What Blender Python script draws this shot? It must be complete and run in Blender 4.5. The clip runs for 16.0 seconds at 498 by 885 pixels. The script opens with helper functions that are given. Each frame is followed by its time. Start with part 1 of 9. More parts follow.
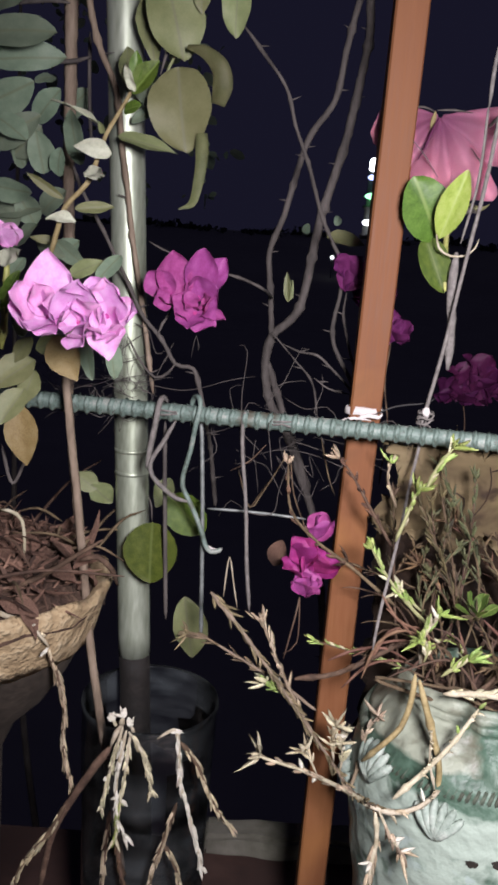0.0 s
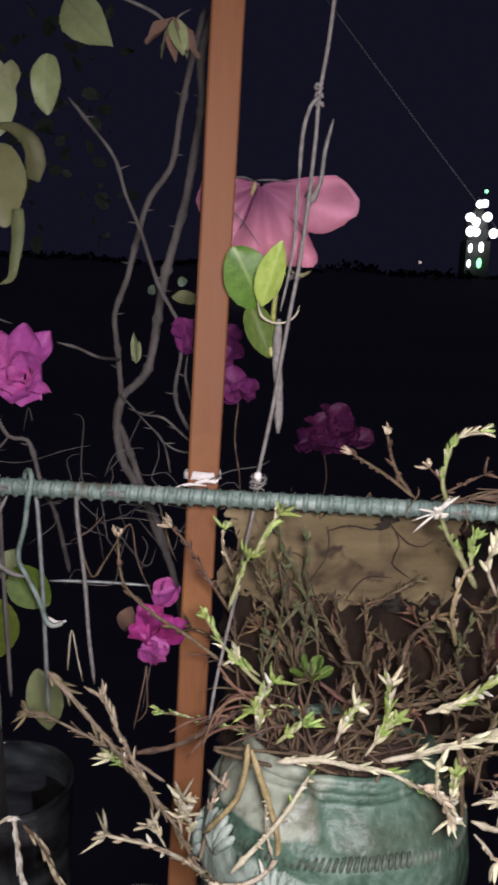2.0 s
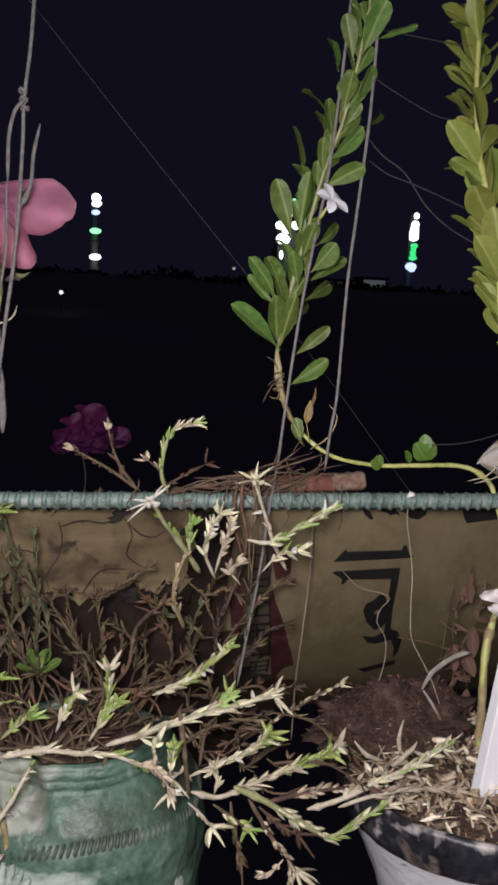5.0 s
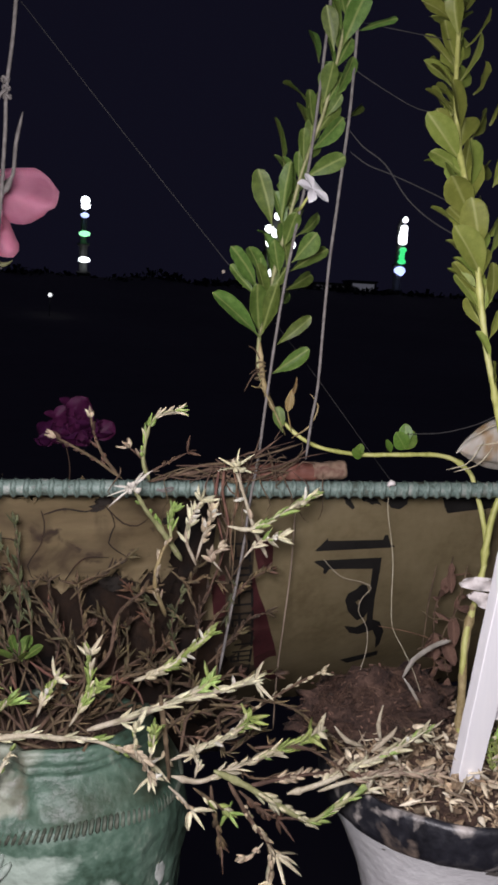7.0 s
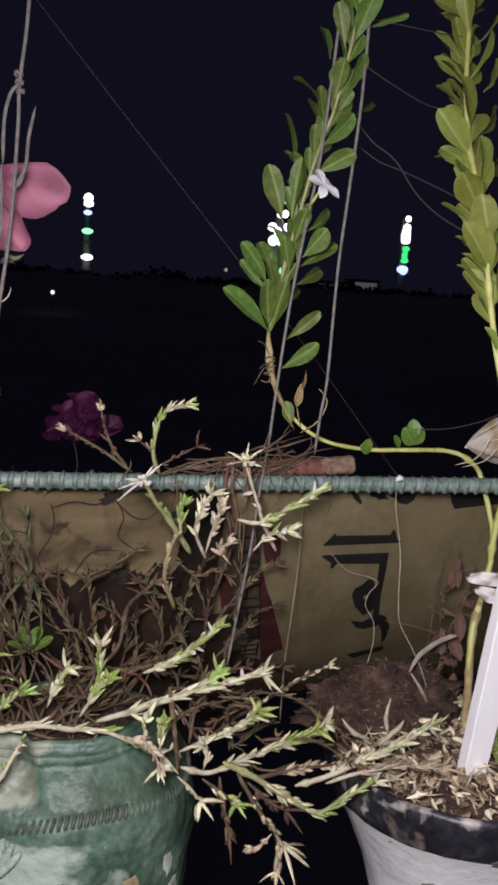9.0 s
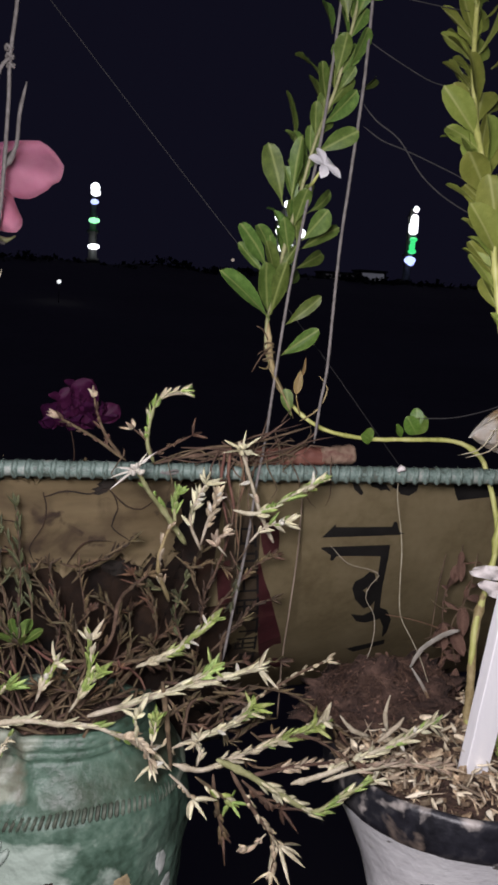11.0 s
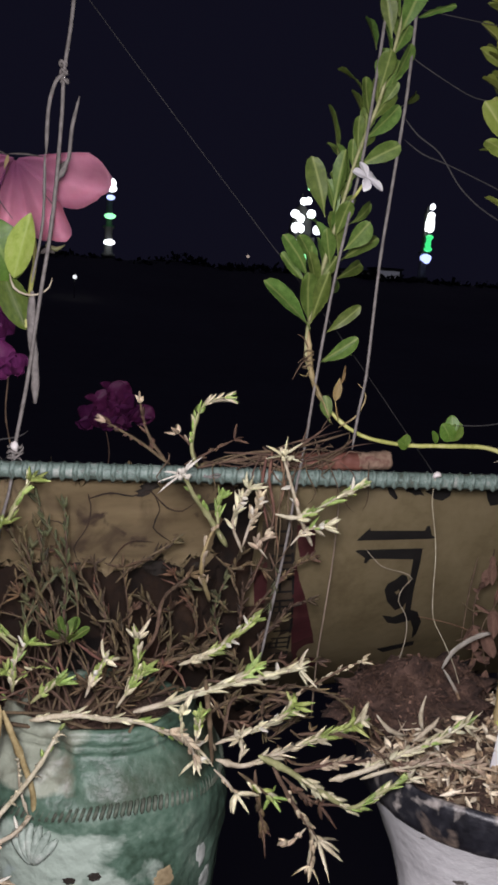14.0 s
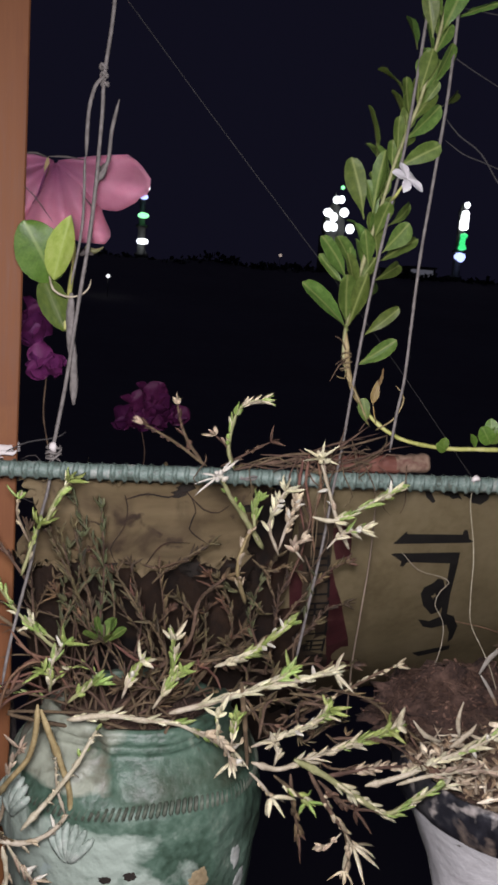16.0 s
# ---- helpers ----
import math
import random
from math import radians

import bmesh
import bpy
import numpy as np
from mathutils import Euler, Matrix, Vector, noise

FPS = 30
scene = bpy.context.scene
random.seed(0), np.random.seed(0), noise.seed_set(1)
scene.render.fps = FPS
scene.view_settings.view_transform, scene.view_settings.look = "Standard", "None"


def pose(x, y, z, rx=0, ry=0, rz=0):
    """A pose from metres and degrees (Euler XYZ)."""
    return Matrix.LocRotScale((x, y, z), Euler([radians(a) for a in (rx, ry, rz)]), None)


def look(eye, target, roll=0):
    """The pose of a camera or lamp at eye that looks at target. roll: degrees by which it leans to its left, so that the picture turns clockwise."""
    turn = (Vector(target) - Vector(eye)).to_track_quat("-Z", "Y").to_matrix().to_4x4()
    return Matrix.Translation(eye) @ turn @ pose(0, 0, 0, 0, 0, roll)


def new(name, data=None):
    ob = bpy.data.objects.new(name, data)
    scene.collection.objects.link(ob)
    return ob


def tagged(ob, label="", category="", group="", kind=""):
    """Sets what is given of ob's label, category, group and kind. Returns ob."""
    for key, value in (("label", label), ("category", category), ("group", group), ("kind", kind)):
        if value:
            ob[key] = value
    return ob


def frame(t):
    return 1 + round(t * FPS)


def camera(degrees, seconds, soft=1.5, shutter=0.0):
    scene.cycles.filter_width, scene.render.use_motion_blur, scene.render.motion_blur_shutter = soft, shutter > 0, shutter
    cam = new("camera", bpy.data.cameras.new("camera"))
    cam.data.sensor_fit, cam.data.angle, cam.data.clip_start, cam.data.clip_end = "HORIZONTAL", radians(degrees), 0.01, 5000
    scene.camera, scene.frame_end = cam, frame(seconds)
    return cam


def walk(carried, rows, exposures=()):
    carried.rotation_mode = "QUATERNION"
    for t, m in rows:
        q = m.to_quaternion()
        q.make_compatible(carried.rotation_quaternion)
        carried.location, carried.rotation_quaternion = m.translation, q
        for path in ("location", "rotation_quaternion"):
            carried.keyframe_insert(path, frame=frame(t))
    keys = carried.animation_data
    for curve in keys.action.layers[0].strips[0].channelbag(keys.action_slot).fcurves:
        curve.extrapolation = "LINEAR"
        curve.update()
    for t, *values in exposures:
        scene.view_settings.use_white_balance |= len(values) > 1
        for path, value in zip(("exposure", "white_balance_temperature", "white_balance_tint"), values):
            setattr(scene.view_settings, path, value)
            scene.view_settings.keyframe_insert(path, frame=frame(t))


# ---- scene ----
cam = camera(32.8, 16.0, 3.1, 0.5)
PATH = [
    (0, (0.008, 0.0, 1.202), (0.016, 1.955, 0.782), 4.2),
    (0.5, (0.009, 0.0, 1.201), (0.022, 1.957, 0.789), 3.9),
    (1, (0.032, 0.002, 1.219), (0.07, 1.962, 0.821), 3.1),
    (1.5, (0.055, 0.002, 1.231), (0.185, 1.966, 0.875), 2.9),
    (2, (0.076, 0.003, 1.236), (0.261, 1.964, 0.893), 2.7),
    (2.5, (0.092, -0.002, 1.238), (0.339, 1.955, 0.906), 2.4),
    (3, (0.123, -0.017, 1.242), (0.458, 1.928, 0.921), 2.1),
    (3.5, (0.141, -0.03, 1.244), (0.625, 1.885, 0.93), 2.5),
    (4, (0.148, -0.034, 1.239), (0.713, 1.859, 0.927), 2.4),
    (4.5, (0.147, -0.034, 1.237), (0.732, 1.853, 0.924), 2.4),
    (7, (0.152, -0.043, 1.224), (0.77, 1.835, 0.921), 2.6),
    (7.5, (0.152, -0.041, 1.224), (0.773, 1.836, 0.92), 2.7),
    (8, (0.152, -0.042, 1.224), (0.774, 1.834, 0.918), 2.7),
    (8.5, (0.148, -0.05, 1.221), (0.768, 1.827, 0.915), 2.8),
    (9, (0.145, -0.045, 1.221), (0.759, 1.833, 0.914), 2.9),
    (11.5, (0.159, -0.028, 1.216), (0.759, 1.851, 0.882), 3.2),
    (12, (0.152, -0.031, 1.217), (0.752, 1.847, 0.882), 3.3),
    (12.5, (0.141, -0.045, 1.221), (0.738, 1.834, 0.886), 3.4),
    (13, (0.135, -0.031, 1.214), (0.726, 1.849, 0.878), 3.5),
    (13.5, (0.132, -0.035, 1.221), (0.707, 1.85, 0.884), 3.5),
    (14, (0.131, -0.038, 1.225), (0.702, 1.848, 0.886), 3.6),
    (14.5, (0.134, -0.04, 1.228), (0.698, 1.848, 0.888), 3.7),
    (15, (0.132, -0.036, 1.226), (0.674, 1.859, 0.885), 3.7),
    (15.5, (0.128, -0.035, 1.227), (0.646, 1.866, 0.883), 3.7),
    (16, (0.127, -0.035, 1.227), (0.627, 1.87, 0.881), 3.6),
]
walk(cam, [(t, look(eye, target, roll)) for t, eye, target, roll in PATH], [(0, 0.74), (1.0, 0.64), (2.4, 0.20), (3.6, 0.0), (4.6, -0.06), (8, 0.0), (11.5, -0.06), (16, 0.06)])

# ---- light: a fixed spot added for the torch at the camera, and the night sky ----
world = bpy.data.worlds.new("night_sky")
scene.world = world
world.use_nodes = True
world.node_tree.nodes["Background"].inputs["Color"].default_value = (0.36, 0.34, 0.80, 1)
world.node_tree.nodes["Background"].inputs["Strength"].default_value = 0.0135

lamp_data = bpy.data.lights.new("camera_torch", "SPOT")
lamp_data.energy, lamp_data.color, lamp_data.shadow_soft_size = 29.0, (1.0, 0.94, 1.0), 0.055
lamp_data.spot_size, lamp_data.spot_blend = math.radians(172), 1.0
lamp = new("camera_torch", lamp_data)
lamp.location = (0.110, -0.035, 1.272)
lamp.rotation_euler = Vector((0.40, 0.58, -0.34)).to_track_quat("-Z", "Y").to_euler()

# ---- helpers ----
UP = Vector((0, 0, 1))
WORLD = {}
rnd = random.Random(7)


def thing(name, at, label, category, group="", kind=""):
    """An empty at the base of a thing."""
    ob = new(name)
    ob.empty_display_size = 0.02
    ob.location = at
    WORLD[ob.name] = Matrix.Translation(at)
    return tagged(ob, label, category, group, kind)


def put(name, mesh, m=None, parent=None, label=""):
    ob = new(name, mesh)
    m = m if m is not None else Matrix.Identity(4)
    ob.matrix_basis = m
    WORLD[ob.name] = m.copy()
    if parent is not None:
        ob.parent = parent
        ob.matrix_parent_inverse = WORLD[parent.name].inverted()
    return tagged(ob, label)


def mesh_of(bm, mat, name="mesh", smooth=True):
    me = bpy.data.meshes.new(name)
    bmesh.ops.recalc_face_normals(bm, faces=bm.faces)
    bm.to_mesh(me)
    bm.free()
    if smooth:
        me.polygons.foreach_set("use_smooth", [True] * len(me.polygons))
    for one in (mat if isinstance(mat, (list, tuple)) else [mat]):
        me.materials.append(one)
    return me


def part(name, bm, mat, parent=None, label="", smooth=True):
    return put(name, mesh_of(bm, mat, name, smooth), None, parent, label)


def curve(pts, step=0.006):
    """A smooth line through the points, in steps."""
    p = [Vector(q) for q in pts]
    if len(p) == 2:
        n = max(1, int((p[1] - p[0]).length / step))
        return [p[0].lerp(p[1], i / n) for i in range(n + 1)]
    p = [2 * p[0] - p[1]] + p + [2 * p[-1] - p[-2]]
    out = []
    for i in range(1, len(p) - 2):
        a, b, c, d = p[i - 1:i + 3]
        n = max(2, int((c - b).length / step))
        for k in range(n):
            t = k / n
            out.append(0.5 * (2 * b + (c - a) * t + (2 * a - 5 * b + 4 * c - d) * t * t + (3 * b - a - 3 * c + d) * t ** 3))
    return out + [p[-2]]


def frames(line):
    """Two side vectors at each point of a line, carried along without twist."""
    side, res = None, []
    for i, q in enumerate(line):
        d = (line[min(i + 1, len(line) - 1)] - line[max(i - 1, 0)])
        d = d.normalized() if d.length > 1e-9 else UP
        if side is None:
            side = d.cross(Vector((0.3, 1, 0.2))).normalized()
        side = (side - d * side.dot(d))
        side = side.normalized() if side.length > 1e-6 else d.orthogonal().normalized()
        res.append((d, side, d.cross(side)))
    return res


def tube(bm, pts, r0, r1=None, seg=7, step=0.006, rough=0.0, nodes=0.0, freq=400.0, flat=1.0, taper=None):
    """A round stem along the points; rough: uneven thickness; nodes: the distance of swollen joints."""
    line = curve(pts, step)
    r1 = r0 if r1 is None else r1
    rings, run = [], 0.0
    off = rnd.random() * 50
    for i, (q, (d, s, u)) in enumerate(zip(line, frames(line))):
        if i:
            run += (q - line[i - 1]).length
        r = r0 + (r1 - r0) * i / max(1, len(line) - 1)
        if nodes:
            r *= 1 + 0.45 * max(0.0, math.cos(math.tau * (run / nodes + off))) ** 14
        if (taper if taper is not None else seg < 12):
            left = min(i, len(line) - 1 - i)
            r *= (0.35, 0.8, 1.0)[min(2, left)] if len(line) > 4 else 1.0
        ring = []
        for k in range(seg):
            a = math.tau * k / seg
            rr = r * (1 + rough * noise.noise((q + s * (math.cos(a) * r) + u * (math.sin(a) * r)) * freq))
            ring.append(bm.verts.new(q + s * (math.cos(a) * rr) + u * (math.sin(a) * rr * flat)))
        rings.append(ring)
    for a, b in zip(rings, rings[1:]):
        for k in range(seg):
            bm.faces.new((a[k], a[(k + 1) % seg], b[(k + 1) % seg], b[k]))
    bm.faces.new(rings[0][::-1])
    bm.faces.new(rings[-1])
    return line


def stem(name, pts, r0, r1, mat, parent, label="", **kw):
    bm = bmesh.new()
    tube(bm, pts, r0, r1, **kw)
    return part(name, bm, mat, parent, label)


def lathe(bm, centre, profile, seg=64, bump=None, scale=(1, 1)):
    """A round body from (radius, height) pairs."""
    c = Vector(centre)
    rings = []
    for r, z in profile:
        ring = []
        for k in range(seg):
            a = math.tau * k / seg
            q = Vector((math.cos(a) * r * scale[0], math.sin(a) * r * scale[1], z))
            if bump:
                q += bump(q, a) * Vector((math.cos(a), math.sin(a), 0))
            ring.append(bm.verts.new(c + q))
        rings.append(ring)
    for a, b in zip(rings, rings[1:]):
        for k in range(seg):
            bm.faces.new((a[k], a[(k + 1) % seg], b[(k + 1) % seg], b[k]))
    return rings


def blade(width, rows=9, cols=6, shape=0.5, fold=0.15, bend=0.15, wave=0.0, thick=0.012, seed=0, tip=1.0, cup=0.0, sway=0.0, root=0.75):
    """A leaf or petal one unit long along y, facing z, with thickness. shape: where it is widest; tip: how pointed."""
    bm = bmesh.new()
    r = random.Random(seed)
    ph = r.random() * 9
    top, bot = [], []
    for i in range(rows + 1):
        v = 0.5 - 0.5 * math.cos(math.pi * i / rows)
        k = math.log(0.5) / math.log(shape)
        w = math.sin(math.pi * min(1, max(0, v)) ** k) ** (root if v < shape else tip) * width / 2
        w = max(w, 0.012)
        ra, rb = [], []
        for j in range(cols + 1):
            u = 2 * j / cols - 1
            x = u * w + sway * math.sin(v * 3.0)
            z = abs(u) * w * fold - bend * v * v + cup * (u * u) * w + wave * abs(u) * math.sin(v * 11 + ph + u * 2) * 0.5
            y = v - 0.5 * bend * v * v * abs(bend)
            t = thick * (1 - 0.6 * abs(u)) * (1.5 if j == cols // 2 else 1)
            ra.append(bm.verts.new((x, y, z)))
            rb.append(bm.verts.new((x, y, z - t)))
        top.append(ra), bot.append(rb)
    for i in range(rows):
        for j in range(cols):
            bm.faces.new((top[i][j], top[i][j + 1], top[i + 1][j + 1], top[i + 1][j]))
            bm.faces.new((bot[i][j], bot[i + 1][j], bot[i + 1][j + 1], bot[i][j + 1]))
        bm.faces.new((top[i][0], top[i + 1][0], bot[i + 1][0], bot[i][0]))
        bm.faces.new((top[i][cols], bot[i][cols], bot[i + 1][cols], top[i + 1][cols]))
    for row_t, row_b in ((top[0], bot[0]), (top[-1], bot[-1])):
        for j in range(cols):
            bm.faces.new((row_t[j], row_b[j], row_b[j + 1], row_t[j + 1]))
    rim = set()
    for row in (0, rows):
        for j in range(cols):
            rim |= {frozenset((top[row][j], top[row][j + 1])), frozenset((bot[row][j], bot[row][j + 1]))}
    for i in range(rows):
        for j in (0, cols):
            rim |= {frozenset((top[i][j], top[i + 1][j])), frozenset((bot[i][j], bot[i + 1][j]))}
    for e in bm.edges:
        if frozenset(e.verts) in rim:
            e.smooth = False
    return bm


def leaf_frame(base, end, facing, width=1.0):
    """The matrix that lays a unit leaf from base to end, with its face turned to facing."""
    b, e = Vector(base), Vector(end)
    y = e - b
    size = y.length
    y.normalize()
    z = Vector(facing)
    z = z - y * z.dot(y)
    z = z.normalized() if z.length > 1e-5 else y.orthogonal().normalized()
    x = y.cross(z)
    m = Matrix((x * size * width, y * size, z * size)).transposed().to_4x4()
    m.translation = b
    return m


TO_EYE = Vector((-0.1, -1.0, 0.25))


def leaf(name, mesh, base, end, parent, facing=TO_EYE, width=1.0, tilt=0.5, label=""):
    f = Vector(facing) + Vector((rnd.uniform(-1, 1), rnd.uniform(-0.3, 0.3), rnd.uniform(-1, 1))) * tilt
    return put(name, mesh, leaf_frame(base, end, f, width), parent, label)


# ---- materials ----
def material(name, colours, scale=60.0, rough=0.6, metal=0.0, bump=0.2, fine=400.0, vary=0.0, through_light=0.0, spec=0.5,
             stretch=(1, 1, 1), coords="Object", contrast=0.5, gloss_break=0.15, bump_scale=0.0006, midrib=None, island=0.0, blot=None):
    """Two scales of variation between the colours, fine relief, and a shift from object to object."""
    m = bpy.data.materials.new(name)
    m.use_nodes = True
    t = m.node_tree
    n, l = t.nodes, t.links
    b = n["Principled BSDF"]
    co = n.new("ShaderNodeTexCoord")
    mp = n.new("ShaderNodeMapping")
    mp.inputs["Scale"].default_value = stretch
    l.new(co.outputs[coords], mp.inputs["Vector"])
    big, small = n.new("ShaderNodeTexNoise"), n.new("ShaderNodeTexNoise")
    for tex, s, d in ((big, scale, 4.0), (small, fine, 6.0)):
        tex.inputs["Scale"].default_value = s
        tex.inputs["Detail"].default_value = d
        l.new(mp.outputs["Vector"], tex.inputs["Vector"])
    mix = n.new("ShaderNodeMath")
    mix.operation = "MULTIPLY_ADD"
    mix.inputs[1].default_value = 0.35
    l.new(small.outputs["Fac"], mix.inputs[0])
    half = n.new("ShaderNodeMath")
    half.operation = "MULTIPLY"
    half.inputs[1].default_value = 0.65
    l.new(big.outputs["Fac"], half.inputs[0])
    l.new(half.outputs[0], mix.inputs[2])
    ramp = n.new("ShaderNodeValToRGB")
    e = ramp.color_ramp.elements
    lo, hi = 0.5 - contrast / 2 + 0.08, 0.5 + contrast / 2 - 0.08
    cs = list(colours)
    e[0].position, e[1].position = lo, hi
    e[0].color, e[1].color = (*cs[0], 1), (*cs[-1], 1)
    for i, c in enumerate(cs[1:-1]):
        el = e.new(lo + (hi - lo) * (i + 1) / (len(cs) - 1))
        el.color = (*c, 1)
    l.new(mix.outputs[0], ramp.inputs["Fac"])
    colour = ramp.outputs["Color"]
    if vary:
        info, hsv = n.new("ShaderNodeObjectInfo"), n.new("ShaderNodeHueSaturation")
        mr, mv = n.new("ShaderNodeMapRange"), n.new("ShaderNodeMapRange")
        mr.inputs["To Min"].default_value, mr.inputs["To Max"].default_value = 0.5 - 0.06 * vary, 0.5 + 0.04 * vary
        mv.inputs["To Min"].default_value, mv.inputs["To Max"].default_value = 1 - 0.45 * vary, 1 + 0.35 * vary
        l.new(info.outputs["Random"], mr.inputs["Value"])
        l.new(info.outputs["Random"], mv.inputs["Value"])
        l.new(mr.outputs[0], hsv.inputs["Hue"])
        l.new(mv.outputs[0], hsv.inputs["Value"])
        l.new(colour, hsv.inputs["Color"])
        colour = hsv.outputs["Color"]
    if island:
        geo, hsv2 = n.new("ShaderNodeNewGeometry"), n.new("ShaderNodeHueSaturation")
        ms = n.new("ShaderNodeMapRange")
        ms.inputs["To Min"].default_value, ms.inputs["To Max"].default_value = 1 - 0.6 * island, 1 + 1.1 * island
        l.new(geo.outputs["Random Per Island"], ms.inputs["Value"])
        l.new(ms.outputs[0], hsv2.inputs["Value"])
        l.new(colour, hsv2.inputs["Color"])
        colour = hsv2.outputs["Color"]
    if midrib:
        sep, ab, mm, mixc = n.new("ShaderNodeSeparateXYZ"), n.new("ShaderNodeMath"), n.new("ShaderNodeMapRange"), n.new("ShaderNodeMix")
        l.new(co.outputs["Object"], sep.inputs[0])
        ab.operation = "ABSOLUTE"
        l.new(sep.outputs["X"], ab.inputs[0])
        mm.inputs["From Min"].default_value, mm.inputs["From Max"].default_value = 0.006, 0.030
        mm.inputs["To Min"].default_value, mm.inputs["To Max"].default_value = 0.7, 0.0
        l.new(ab.outputs[0], mm.inputs["Value"])
        mixc.data_type = "RGBA"
        l.new(mm.outputs[0], mixc.inputs["Factor"])
        l.new(colour, mixc.inputs["A"])
        mixc.inputs["B"].default_value = (*midrib, 1)
        colour = mixc.outputs["Result"]
    for tint, bscale, at, soft in (blot or ()):
        bt, bm_, bx = n.new("ShaderNodeTexNoise"), n.new("ShaderNodeMapRange"), n.new("ShaderNodeMix")
        bt.inputs["Scale"].default_value, bt.inputs["Detail"].default_value = bscale, 7.0
        bt.inputs["Distortion"].default_value = 0.6
        l.new(co.outputs["Object"], bt.inputs["Vector"])
        bm_.inputs["From Min"].default_value, bm_.inputs["From Max"].default_value = at, at + soft
        l.new(bt.outputs["Fac"], bm_.inputs["Value"])
        bx.data_type = "RGBA"
        l.new(bm_.outputs[0], bx.inputs["Factor"])
        l.new(colour, bx.inputs["A"])
        bx.inputs["B"].default_value = (*tint, 1)
        colour = bx.outputs["Result"]
    l.new(colour, b.inputs["Base Color"])
    b.inputs["Metallic"].default_value = metal
    b.inputs["Specular IOR Level"].default_value = spec
    rr = n.new("ShaderNodeMapRange")
    rr.inputs["To Min"].default_value, rr.inputs["To Max"].default_value = max(0.02, rough - gloss_break), min(1, rough + gloss_break)
    l.new(small.outputs["Fac"], rr.inputs["Value"])
    l.new(rr.outputs[0], b.inputs["Roughness"])
    if bump:
        bp = n.new("ShaderNodeBump")
        bp.inputs["Strength"].default_value = bump
        bp.inputs["Distance"].default_value = bump_scale * 5
        l.new(mix.outputs[0], bp.inputs["Height"])
        l.new(bp.outputs[0], b.inputs["Normal"])
    if through_light:
        tr, mx = n.new("ShaderNodeBsdfTranslucent"), n.new("ShaderNodeMixShader")
        l.new(colour, tr.inputs["Color"])
        mx.inputs[0].default_value = through_light
        l.new(b.outputs[0], mx.inputs[1])
        l.new(tr.outputs[0], mx.inputs[2])
        l.new(mx.outputs[0], n["Material Output"].inputs["Surface"])
    return m


def glow(name, colour, strength):
    m = bpy.data.materials.new(name)
    m.use_nodes = True
    b = m.node_tree.nodes["Principled BSDF"]
    b.inputs["Base Color"].default_value = (0.1, 0.1, 0.1, 1)
    b.inputs["Emission Color"].default_value = (*colour, 1)
    b.inputs["Emission Strength"].default_value = strength
    return m


